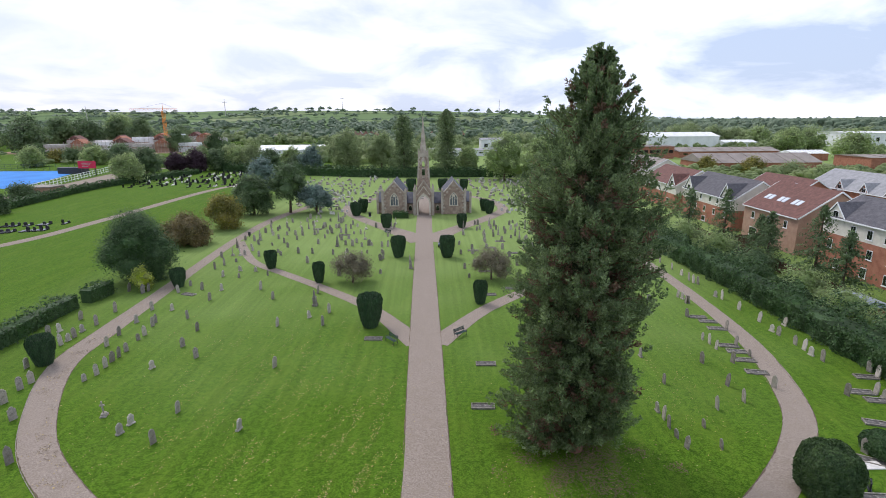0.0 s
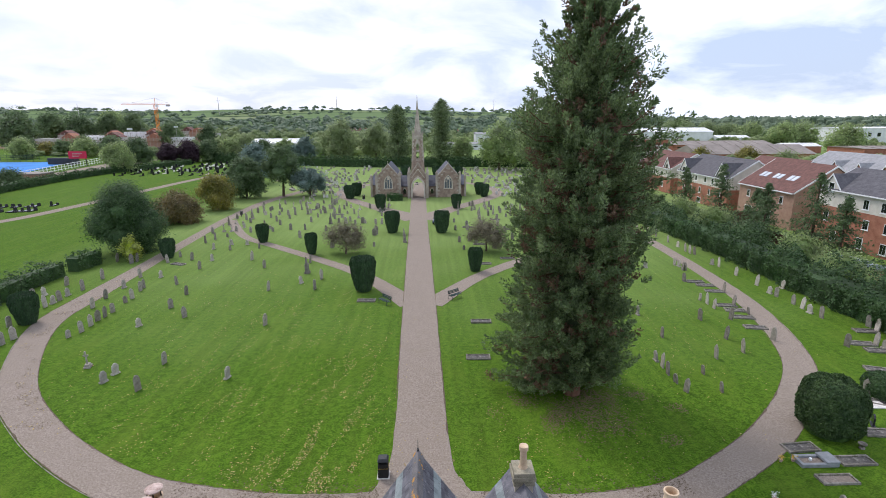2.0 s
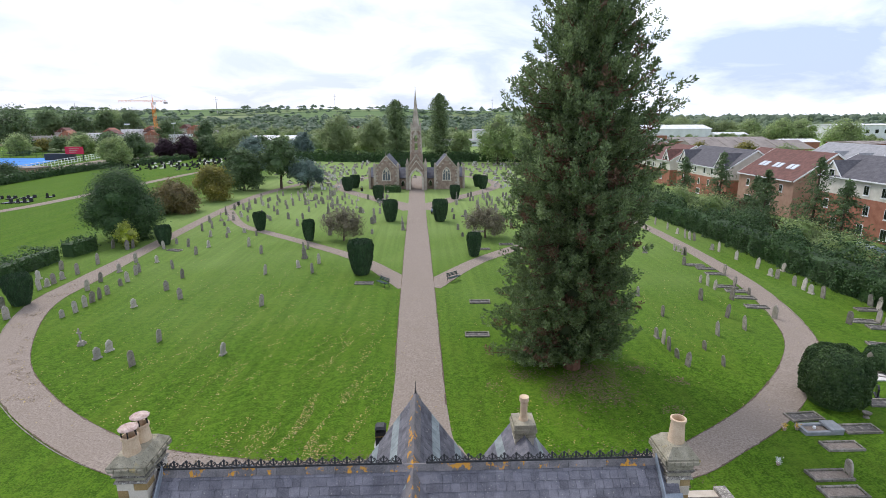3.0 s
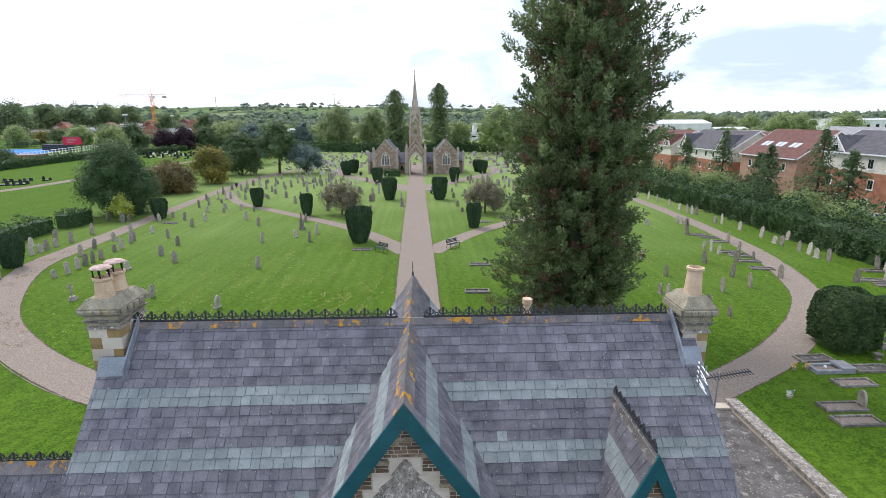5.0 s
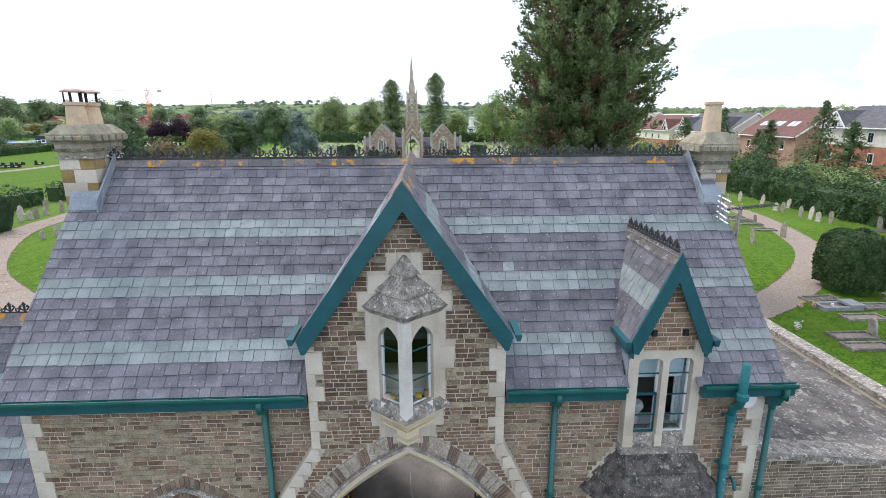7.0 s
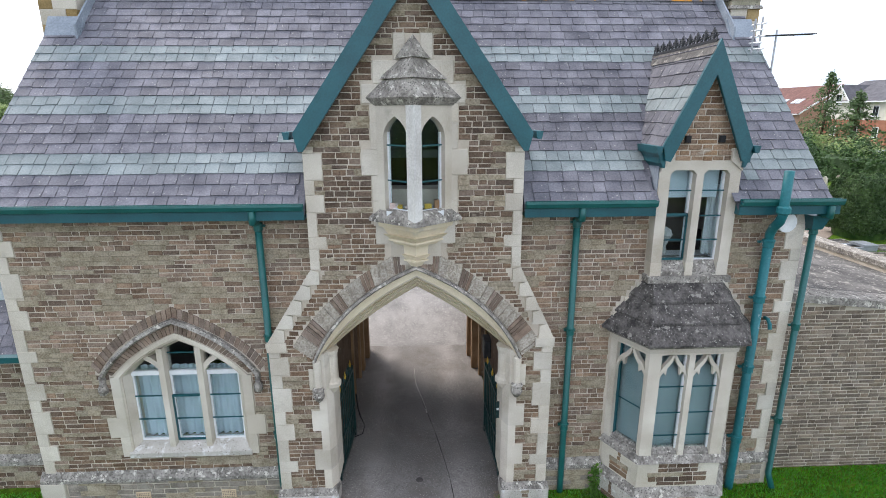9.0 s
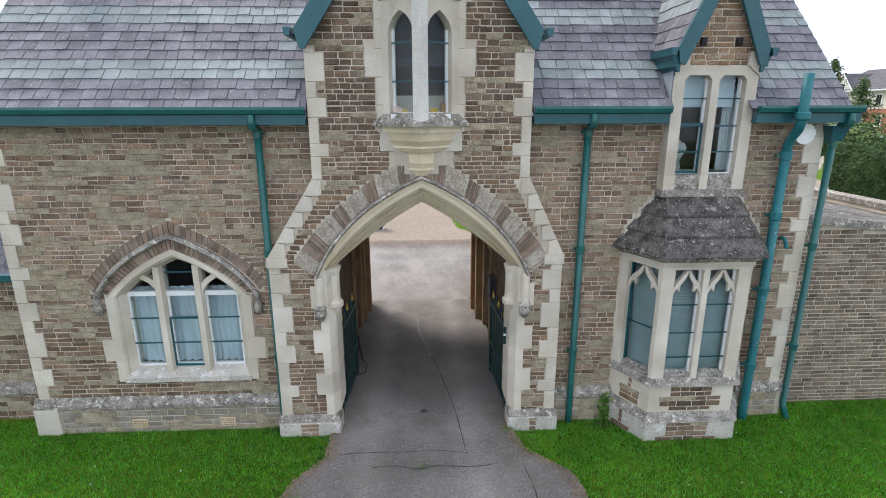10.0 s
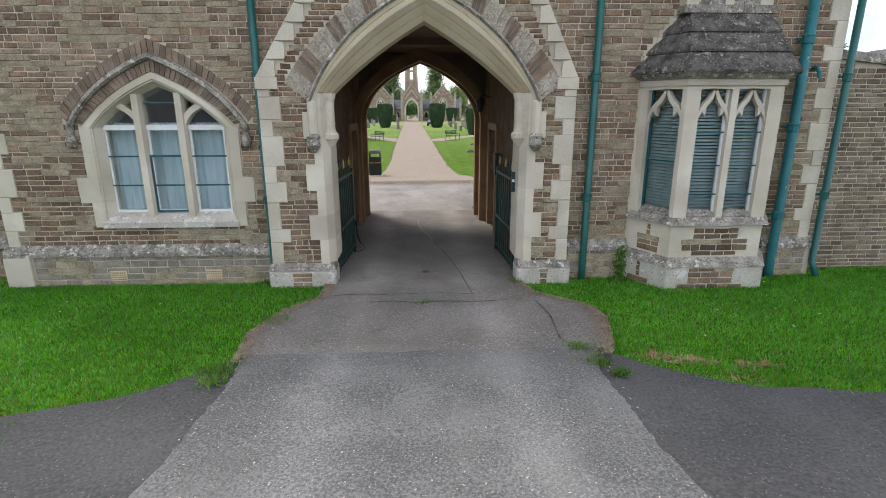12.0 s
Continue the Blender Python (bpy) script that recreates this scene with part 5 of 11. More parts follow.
for s in (-1, 1):
    e = [(3.35 + s * 1.9, 16.9, 3.5), (3.35, 16.9, 6.1), (3.35, 12.0, 6.1), (3.35 + s * 1.9, 12.0, 3.5)]
    slab("wing_slope", *(e if s < 0 else [e[1], e[0], e[3], e[2]]), 0.06, "slate", rw)
    upv = Vector((-s * 1.9, 0, 2.6)).normalized()
    org = (3.35 + s * 1.9, 12.0, 3.5) if s > 0 else (3.35 + s * 1.9, 16.9, 3.5)
    slate_run(org, (0, s, 0), upv, 4.9, math.hypot(1.9, 2.6), 0.196, 0.215, lambda p: True, (5, 6), rw, seed=21 + s)
wing_wall = part("wall", box(B(), 1.62, 5.08, BY + 0.01, 16.7, 0.3, 3.5), "ironstone", rw)
part("wall_gable", prism(B(), ((1.62, 3.5), (5.08, 3.5), (3.35, 5.95)), 16.4, 16.7), "ironstone", rw)

# ridge capping and iron cresting along the main ridge
bm = B()
n = int((VX1 - VX0 - 1.0) / 0.45)
for i in range(n + 1):
    a = VX0 + 0.45 + i * 0.45
    prism(bm, ((RY - 0.12, RIDGE - 0.075), (RY - 0.02, RIDGE + 0.05), (RY + 0.02, RIDGE + 0.05), (RY + 0.12, RIDGE - 0.075), (RY, RIDGE - 0.02)), a, min(a + 0.444, VX1 - 0.3), SIDE)
part("ridge_tile", bm, "ridge", roof, "grey ridge slabs blotched with orange lichen")


def crest_mesh(h=0.20, w=0.28):
    """One repeat of a fleur-shaped iron cresting."""
    bm = B()
    box(bm, 0, w, -0.015, 0.015, 0, 0.05)
    box(bm, w / 2 - 0.018, w / 2 + 0.018, -0.012, 0.012, 0.035, h)
    prism(bm, ((w / 2, h + 0.05), (w / 2 - 0.045, h), (w / 2, h - 0.04), (w / 2 + 0.045, h)), -0.008, 0.008)
    for s in (-1, 1):
        tube(bm, [(w / 2 + s * x * w, 0, z * h) for x, z in ((0.04, 0.35), (0.22, 0.5), (0.33, 0.75), (0.24, 0.9), (0.17, 0.75))], 0.017, 5)
        tube(bm, [(w / 2 + s * x * w, 0, z * h) for x, z in ((0.5, 0.15), (0.36, 0.42), (0.42, 0.6), (0.5, 0.52))], 0.016, 5)
    return mesh_of("cresting", bm, "iron")


crest = crest_mesh()
x = VX0 + 0.42
while x < VX1 - 0.55:
    if abs(x + 0.14 - CX) > 0.20:
        c = part("cresting", crest, None, roof)
        c.location = (x, RY, RIDGE + 0.045)
    x += 0.28

# --- dormer ---
dorm = part("dormer", prism(B(), ((DX - 0.60, 6.14), (DX + 0.60, 6.14), (DX + 0.60, 6.24), (DX, 7.52), (DX - 0.60, 6.24)), 6.985, 7.30), "mortar", house, "small gabled dormer over the bay window")
for s in (-1, 1):
    def dcorner(d, y):
        return (DX + s * d, y, DR - (DR - DE) * d / DH)

    yb = EY + (DR - EZ) / SLOPE
    ye = EY + (DE - EZ) / SLOPE
    e = [dcorner(DH, 6.88), dcorner(0, 6.88), dcorner(0, yb), dcorner(DH, ye)]
    slab("dormer_slope", *(e if s > 0 else [e[1], e[0], e[3], e[2]]), 0.05, "slate", dorm)
    upv = Vector((-s * DH, 0, DR - DE)).normalized()
    org = (DX + s * DH, 6.86, DE) if s > 0 else (DX + s * DH, yb, DE)
    slate_run(org, (0, s, 0), upv, yb - 6.86, math.hypot(DH, DR - DE), 0.19, 0.21, lambda p: p.z > main_z(p.y) - 0.02, (3, 4), dorm, seed=31 + s)
    pts = [(DX, 7.88), (DX + s * 0.64, 6.46), (DX + s * 0.60, 6.26), (DX + s * 0.52, 6.24), (DX, 7.42)]
    part("bargeboard", prism(B(), pts, 6.84, 6.89), "teal", dorm, "teal painted bargeboard")
    part("gutter_stub", prism(B(), ((DX + s * 0.70 - 0.05, 6.46), (DX + s * 0.70 - 0.03, 6.36), (DX + s * 0.70 + 0.03, 6.36), (DX + s * 0.70 + 0.05, 6.46)), 6.82, 7.50), "teal", dorm)
    part("fascia", box(B(), DX + s * 0.64 - 0.03, DX + s * 0.64 + 0.03, 6.90, 7.6, 6.22, 6.38), "teal", dorm)
    part("eave_box", plan_prism(B(), [(DX + s * a, y) for a, y in ((0.57, 6.89), (0.60, 6.89), (0.62, 7.6), (0.57, 7.6))][::s], 6.15, 6.37, [(DX + s * a, y) for a, y in ((0.57, 6.89), (0.70, 6.89), (0.70, 7.6), (0.57, 7.6))][::s]), "teal", dorm, "boxed teal eave")
    part("cheek", prism(B(), ((6.99, 5.5), (7.9, 6.26), (6.99, 6.26)), *sorted((DX + s * 0.612, DX + s * 0.54)), SIDE), "lead", dorm)
    part("flashing", box(B(), *sorted((DX + s * 0.61, DX + s * 0.66)), 6.95, 7.4, 5.66, 5.72), "lead", dorm)
part("ridge_tile", prism(B(), ((DX - 0.10, DR - 0.14), (DX, DR + 0.04), (DX + 0.10, DR - 0.14)), 6.86, 9.0), "felt", dorm)
for i in range(9):
    c = part("cresting", crest, None, dorm)
    c.matrix_basis = pose(DX, 6.95 + i * 0.22, DR + 0.03, 0, 0, 90) @ Matrix.Scale(0.78, 4)


def cuts_dormer(z):
    w = 0.46 if z < 6.24 else 0.60 * max(0.0, (7.50 - z) / 1.26)
    return [(-9, DX - w), (DX + w, 9)]


lay_stones(stones(DX - 0.6, DX + 0.6, 6.24, 7.46, cuts_dormer, 6.985, rng), 6.985, dorm, rng, old=False)
for s in (-1, 1):
    v = part("vent", cap(B(), DX + s * 0.25 - 0.04, DX + s * 0.25 + 0.04, 6.93, 6.99, 6.50, 6.60), "dark", dorm, "small dark vent")


def tracery(name, parent, M, W, z0, z1, lights, spring, apex, depth=0.14, blinds=None, rails=(), ogee=False, green=False, shouldered=False):
    """A stone panel with pointed lights, in its own x, z plane; y runs inward. Each light has a frame, a pane and bars."""
    arcs = [[(a, spring), (a + 0.055, apex), (b - 0.055, apex), (b, spring)] if shouldered else arch_pts((a + b) / 2, (b - a) / 2, spring, apex, 6) for a, b in lights]

    def sp(x):
        for (a, b), arc in zip(lights, arcs):
            if a < x < b:
                return [(on_poly(arc, x), z1)]
        return [(z0, z1)]

    xs = sorted({0.0, W} | {x for arc in arcs for x, z in arc})
    ob = part(name, strips(B(), xs, sp, 0.0, depth, M), "limestone", parent, "pale stone window tracery")
    for (a, b), arc in zip(lights, arcs):
        bm = B()
        f = 0.028
        box(bm, a, a + f, depth * 0.6, depth * 0.9, z0, spring + 0.05, M)
        box(bm, b - f, b, depth * 0.6, depth * 0.9, z0, spring + 0.05, M)
        box(bm, a + f, b - f, depth * 0.6, depth * 0.9, z0, z0 + f, M)
        part("window_frame", bm, "teal" if green else "white_paint", ob)
        p = part("pane", prism(B(), [(a, z0), *arc, (b, z0)], depth * 0.72, depth * 0.76, M), "glass", ob)
        p.visible_shadow = False
        for z in rails:
            part("glazing_bar", box(B(), a, b, depth * 0.5, depth * 0.58, z - 0.010, z + 0.010, M), "teal", ob)
        if ogee:
            # ogee bars rising from the jambs to the middle of the head, each with a cusp
            for s in (-1, 1):
                cxx, hw = (a + b) / 2, (b - a) / 2
                lo = [(cxx + s * hw * t, spring - d) for t, d in ((1.0, 0.46), (0.90, 0.36), (0.66, 0.27), (0.36, 0.20), (0.12, 0.12), (0.0, 0.03))]
                hi = [(cxx + s * (hw * t), spring - d) for t, d in ((1.0, 0.36), (0.94, 0.28), (0.72, 0.19), (0.42, 0.12), (0.20, 0.04), (0.10, 0.0))]
                part("ogee_bar", band(B(), lo, hi, depth * 0.2, depth * 0.75, M), "limestone", ob)
                part("cusp", prism(B(), [(cxx + s * hw * 0.72, spring - 0.28), (cxx + s * hw * 0.46, spring - 0.22), (cxx + s * hw * 0.50, spring - 0.35)], depth * 0.25, depth * 0.7, M), "limestone", ob)
        if blinds:
            bm = B()
            z = z0 + 0.03
            while z < apex - 0.02:
                prism(bm, ((depth + 0.030, z), (depth + 0.036, z), (depth + 0.062, z + 0.030), (depth + 0.056, z + 0.030)), a - 0.02, b + 0.02, M @ SIDE)
                z += 0.046
            tagged(part("blind", bm, blinds, ob, "lowered slatted blind behind the glass"), kind="stuff")
    return ob


def face_frame(p, q, inset=0.0):
    """A frame whose x runs from p to q in plan, with y inward."""
    p, q = Vector((*p, 0)), Vector((*q, 0))
    d = (q - p).normalized()
    inn = Vector((-d.y, d.x, 0))
    return Matrix(((d.x, inn.x, 0, p.x), (d.y, inn.y, 0, p.y), (0, 0, 1, 0), (0, 0, 0, 1))), (q - p).length


# dormer window: stone frame with two lights
M, W = face_frame((DX - 0.60, 6.96), (DX + 0.60, 6.96))
tracery("dormer_window", dorm, M, 1.2, 4.72, 6.24, ((0.16, 0.545), (0.655, 1.04)), 6.05, 6.11, 0.19, rails=(5.80, 5.42, 5.05), shouldered=True)
part("window_sill", prism(B(), ((6.97, 4.51), (7.26, 4.51), (7.26, 4.75), (7.08, 4.74), (6.97, 4.58)), DX - 0.43, DX + 0.43, SIDE), "weathered", dorm, "lichened sloping sill")
for a, b in ((-0.60, -0.43), (-0.06, 0.06), (0.43, 0.60)):
    part("jamb_foot", box(B(), DX + a, DX + b, 6.96 if abs(a) > 0.1 else 6.963, 7.15, 4.51, 4.72), "limestone", dorm)
for s in (-1, 1):
    part("shoulder", prism(B(), [(DX + s * 0.60, 6.10), (DX + s * 0.60, 6.42), (DX + s * 0.42, 6.42), (DX + s * 0.42, 6.24)], 6.93, 7.17), "limestone", dorm)
bm = B()
box(bm, DX - 0.42, DX - 0.40, 7.04, 7.07, 4.74, 5.46)
box(bm, DX - 0.09, DX - 0.07, 7.04, 7.07, 4.74, 5.46)
box(bm, DX - 0.42, DX - 0.07, 7.04, 7.07, 5.43, 5.46)
box(bm, DX - 0.42, DX - 0.07, 7.04, 7.07, 4.74, 4.77)
part("casement", bm, "teal", dorm, "teal opening casement")
part("window_blind", box(B(), DX - 0.46, DX + 0.40, 7.17, 7.18, 5.68, 6.14), "curtain", dorm, "pale roller blind half lowered")
for s in (-1, 1):
    part("cheek", box(B(), *sorted((DX + s * 0.60, DX + s * 0.50)), 7.14, 7.62, 4.52, 6.22), "limestone", dorm)
curtain(dorm, DX + 0.34, DX + 0.52, 7.30, 4.76, 6.12, "white_paint", waves=3)
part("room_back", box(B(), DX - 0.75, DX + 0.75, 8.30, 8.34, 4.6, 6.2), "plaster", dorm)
bm = B()
lathe(bm, ((0.05, 4.74), (0.07, 4.80), (0.05, 4.90), (0.09, 5.0), (0.13, 5.08), (0.10, 5.16), (0.03, 5.2)), DX - 0.28, 7.30, 10)
part("ornament", bm, "pale_stone", dorm, "pale ornament on the window board")
part("window_board", box(B(), DX - 0.5, DX + 0.5, 7.16, 7.62, 4.66, 4.735), "white_paint", dorm)

dorm.location = (0.04, 0.16, 0.0)

# --- canted bay window ---
bay = new("bay_window")
bay.parent = house
bay["label"] = "canted stone bay window with weathered stone roof"
PB = [(2.76, 7.30), (3.11, 6.66), (4.43, 6.66), (4.82, 7.30)]


def grown(poly, d):
    c = Vector((3.81, 7.30))
    out = []
    for i, p in enumerate(poly):
        s = -1 if i < 2 else 1
        out.append((p[0] + s * d * (1.15 if i in (0, 3) else 0.55), p[1] - (d if i in (1, 2) else 0)))
    return out


part("bay_base", plan_prism(B(), grown(PB, 0.09), Z0 - 0.15, 0.98), "pier_stone", bay)
part("bay_course", plan_prism(B(), grown(PB, 0.11), 0.98, 1.10, grown(PB, 0.0)), "weathered", bay)
part("bay_wall", plan_prism(B(), PB, 1.10, 1.58), "limestone", bay)
part("bay_sill", plan_prism(B(), grown(PB, 0.08), 1.58, 1.68, grown(PB, -0.01)), "weathered", bay, "lichened stone sill course")
for i in range(3):
    M, W = face_frame(PB[i], PB[i + 1])
    lights = ((0.13, W - 0.06),) if i == 0 else ((0.06, W - 0.13),) if i == 2 else ((0.19, W / 2 - 0.045), (W / 2 + 0.045, W - 0.19))
    tracery("bay_light", bay, M, W, 1.68, 3.50, lights, 3.41, 3.42, 0.13, blinds="blind", rails=(2.85, 2.40, 2.0) if i else (2.45,), ogee=True, green=i == 0)
    part("light_sill", prism(B(), ((0.02, 1.68), (0.12, 1.68), (0.12, 1.79), (0.02, 1.70)), 0.10, W - 0.10, M @ SIDE), "weathered", bay)

    def corner(z, k0=0):
        q = 0.33 if int((z - 0.5) / 0.22) % 2 == k0 else 0.18
        return [(-1, q), (W - q, W + 1)]

    lay_stones(stones(0.02, W - 0.02, 1.12, 1.53, corner, 0, rng), 0.0, bay, rng, turn=M)
    M2, W2 = face_frame(grown(PB, 0.09)[i], grown(PB, 0.09)[i + 1])
    lay_stones(stones(0.02, W2 - 0.02, Z0, 0.96, lambda z: corner(z, 1), 0, rng), 0.0, bay, rng, turn=M2)
part("bay_lintel", plan_prism(B(), grown(PB, 0.03), 3.46, 3.54), "limestone", bay)
part("bay_cornice", plan_prism(B(), grown(PB, 0.05), 3.54, 3.62, grown(PB, 0.13)), "weathered", bay)
low, z = grown(PB, 0.15), 3.62
topp = [(3.20, 7.30), (3.26, 7.08), (4.34, 7.08), (4.40, 7.30)]
for k in range(3):
    t0, t1 = k / 3, (k + 1) / 3
    mix = lambda t: [(a[0] + (b[0] - a[0]) * t, a[1] + (b[1] - a[1]) * t) for a, b in zip(low, topp)]
    p0 = [(x + (0.012 if i > 1 else -0.012), y - (0.02 if i in (1, 2) else 0)) for i, (x, y) in enumerate(mix(t0))]
    part("stone_slab", plan_prism(B(), p0, 3.62 + 0.265 * k, 3.65 + 0.265 * k), "stone_roof", bay)
    part("stone_slab", plan_prism(B(), p0, 3.65 + 0.265 * k, 3.62 + 0.265 * (k + 1) - 0.003, mix(t1)), "stone_roof", bay)
part("apron_stone", plan_prism(B(), [(DX - 0.60, 7.06), (DX + 0.68, 7.06), (DX + 0.68, 7.29), (DX - 0.60, 7.29)], 4.41, 4.51), "weathered", bay)
for s, x in ((-1, 2.74), (1, 4.88)):
    for k in range(4):
        z = 3.62 + 0.24 * k
        xx = x - s * 0.17 * k
        block(min(xx, xx - s * 0.3), max(xx, xx - s * 0.3), z, z + 0.26, WY, 0.03, wall_f, name="coping_stone")

# --- oriel, a two-sided prow ---
ori = new("oriel")
ori.parent = house
ori["label"] = "prow-shaped stone oriel window on a corbel"
AP = [(CX - 0.54, FY), (CX, 6.60), (CX + 0.54, FY)]


def prow(d, f=None):
    f = d if f is None else f
    return [(CX - 0.54 - d, FY), (CX, 6.60 - f), (CX + 0.54 + d, FY)]


def corbel(hw):
    return prow(hw - 0.54, (hw / 0.54 - 1) * 0.45)


for z0, z1, h0, h1 in ((4.76, 4.84, 0.10, 0.17), (4.84, 4.868, 0.21, 0.21), (4.868, 4.94, 0.18, 0.245), (4.94, 5.10, 0.20, 0.215), (5.10, 5.15, 0.33, 0.38), (5.15, 5.178, 0.425, 0.425), (5.178, 5.25, 0.395, 0.50), (5.25, 5.36, 0.43, 0.51), (5.36, 5.44, 0.555, 0.575)):
    part("corbel_course", plan_prism(B(), corbel(h0), z0, z1 - 0.001, corbel(h1)), "arch_stone", ori)
for hw, z0, z1 in ((0.57, 5.10, 5.44), (0.36, 4.90, 5.10), (0.24, 4.78, 4.90)):
    part("corbel_backing", plan_prism(B(), [(CX - hw, FY - 0.026), (CX + hw, FY - 0.026), (CX + hw, FY), (CX - hw, FY)], z0, z1 - 0.001), "limestone", ori)
part("oriel_sill", plan_prism(B(), prow(0.14, 0.12), 5.44, 5.51, prow(0.12, 0.10)), "weathered", ori, "lichened sloping sill with yellow lichen")
part("oriel_sill", plan_prism(B(), prow(0.11, 0.09), 5.51, 5.62, prow(-0.02, -0.02)), "weathered", ori)
for i in range(2):
    M, W = face_frame(AP[i], AP[i + 1])
    L = (0.16, W - 0.12) if i == 0 else (0.12, W - 0.16)
    tracery("oriel_light", ori, M, W, 5.60, 7.02, (L,), 6.62, 6.88, 0.12, rails=(6.50, 6.02))
part("oriel_post", plan_prism(B(), [(CX - 0.10, 6.62), (CX, 6.50), (CX + 0.10, 6.62), (CX, 6.72)], 5.50, 7.02), "pale_stone", ori, "white-painted corner post")
part("oriel_cornice", plan_prism(B(), prow(0.02), 7.02, 7.12, prow(0.13, 0.12)), "weathered", ori)
for k, (z0, z1, d0, d1) in enumerate(((7.12, 7.36, 0.13, -0.13), (7.36, 7.62, -0.06, -0.37), (7.62, 7.90, -0.29, -0.52))):
    f = lambda d: min(0.13, 0.13 + (d - 0.15) * 0.62)
    part("stone_slab", plan_prism(B(), prow(d0, f(d0)), z0, z1, prow(d1, f(d1))), "weathered", ori)
for k, (z0, z1, w) in enumerate(((7.05, 7.30, 0.70), (7.30, 7.60, 0.54), (7.60, 7.94, 0.26))):
    for s in (-1, 1):
        a, b = sorted((CX + s * 0.1, CX + s * w))
        block(a, b, z0, z1, FY, 0.02, wall_m, name="backing_stone")
for s in (-1, 1):
    k, z = 0, 5.36
    while z < 7.04:
        w = 0.74 if k == 2 else 0.60
        a, b = sorted((CX + s * 0.40, CX + s * w))
        block(a, b, z, min(z + 0.36, 7.05), FY, 0.022, wall_m, name="jamb_stone")
        z += 0.36
        k += 1
part("room_shelf", box(B(), CX - 0.40, CX + 0.40, 6.86, 7.5, 5.54, 5.60), "white_paint", ori)
for i, (dx, w, h, mt) in enumerate(((-0.30, 0.12, 0.10, "pot_cap"), (-0.22, 0.08, 0.07, "gold"), (-0.1, 0.10, 0.06, "pot_cap"), (0.18, 0.10, 0.08, "gold"), (0.30, 0.07, 0.14, "oak"))):
    part("trinket", cap(B(), CX + dx - w / 2, CX + dx + w / 2, 6.95, 7.03, 5.60, 5.60 + h), mt, ori)
# unseen wall added as a dark backing, for the dim room behind the oriel
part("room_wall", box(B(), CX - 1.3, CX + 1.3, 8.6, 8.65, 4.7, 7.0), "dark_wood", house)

lay_stones(front_rows, WY, wall_f, rng, single=(-6.2, -2.9, 1.2, 2.6))
lay_stones(bay_rows, FY, wall_m, rng, single=(CX - 2.3, CX + 2.3, 0.9, 6.2))

# --- gutters, fascia and pipes ---
for a, b in ((VX0, CX - 1.57), (CX + 1.57, DX - 0.62), (DX + 0.62, VX1 + 0.12)):
    part("fascia", box(B(), a, b, 6.997, 7.11, 5.465, 5.655), "teal", house, "teal fascia board")
    bm = B()
    prism(bm, ((6.925, 5.70), (6.92, 5.665), (6.94, 5.61), (6.985, 5.595), (7.015, 5.60), (7.015, 5.70), (7.005, 5.70), (7.005, 5.63), (6.95, 5.64), (6.938, 5.70)), a, b, SIDE)
    part("gutter", bm, "pipe_green", house, "teal cast-iron gutter")
    part("soffit", box(B(), a, b, 7.11, WY - 0.03, 5.47, 5.50), "teal", house)


def downpipe(x, y, z0, z1, r, material="pipe_green", shoe=False, collars=(1.9, 3.6), head=None):
    bm = B()
    pts = [(x, y, z1), (x, y, z0 + 0.22)]
    pts += [(x, y - 0.14, z0 + 0.02)] if shoe else [(x, y, z0)]
    tube(bm, pts, r, 10)
    p = part("downpipe", bm, material, house, "teal cast-iron downpipe", smooth=True)
    for z in (*collars, z1 - 0.02):
        part("collar", lathe(B(), ((r * 1.0, z - 0.07), (r * 1.22, z - 0.06), (r * 1.22, z + 0.02), (r * 1.34, z + 0.03), (r * 1.34, z + 0.05), (r, z + 0.06)), x, y, 10), material, p)
        part("bracket", box(B(), x - r * 1.7, x + r * 1.7, y + r * 0.6, y + r * 1.4, z - 0.015, z + 0.015), material, p)
    return p


def swan(x, y0, y1, z0, z1, r, parent):
    part("swan_neck", tube(B(), [(x, y0, z1), (x, y0, z1 - 0.17), (x, (y0 + y1) / 2, (z0 + z1) / 2 - 0.04), (x, y1, z0 + 0.04), (x, y1, z0)], r, 10), "pipe_green", parent, smooth=True)


for x in (-2.63, 2.05):
    p = downpipe(x, WY - 0.10, Z0, 5.36, 0.052)
    swan(x, 6.975, WY - 0.10, 5.34, 5.60, 0.05, p)
p = downpipe(5.71, WY - 0.09, 0.62, 5.20, 0.05, shoe=True)
part("hopper", plan_prism(B(), [(5.63, 7.14), (5.79, 7.14), (5.79, 7.30), (5.63, 7.30)], 5.20, 5.42, [(5.57, 7.08), (5.85, 7.08), (5.85, 7.30), (5.57, 7.30)]), "teal", p)
swan(5.72, 6.96, 7.14, 5.38, 5.60, 0.05, p)
sp = downpipe(5.00, WY - 0.14, Z0, 5.02, 0.068, "worn_teal", collars=(1.6, 2.9, 4.1))
part("vent_pipe", tube(B(), [(5.00, WY - 0.14, 5.0), (5.00, WY - 0.14, 5.14), (4.97, 7.06, 5.26), (4.93, 6.90, 5.38), (4.92, 6.85, 5.48), (4.91, 6.84, 6.12)], 0.066, 12), "worn_teal", sp, "worn teal soil pipe rising past the gutter", smooth=True)
part("collar", lathe(B(), ((0.07, 5.50), (0.095, 5.52), (0.095, 5.60), (0.07, 5.62)), 4.92, 6.845, 12), "worn_teal", sp)
part("overflow", tube(B(), [(5.24, 7.3, 3.72), (5.24, 7.22, 3.72), (5.24, 7.16, 3.66), (5.24, 7.14, 3.58)], 0.03, 8), "worn_teal", sp)
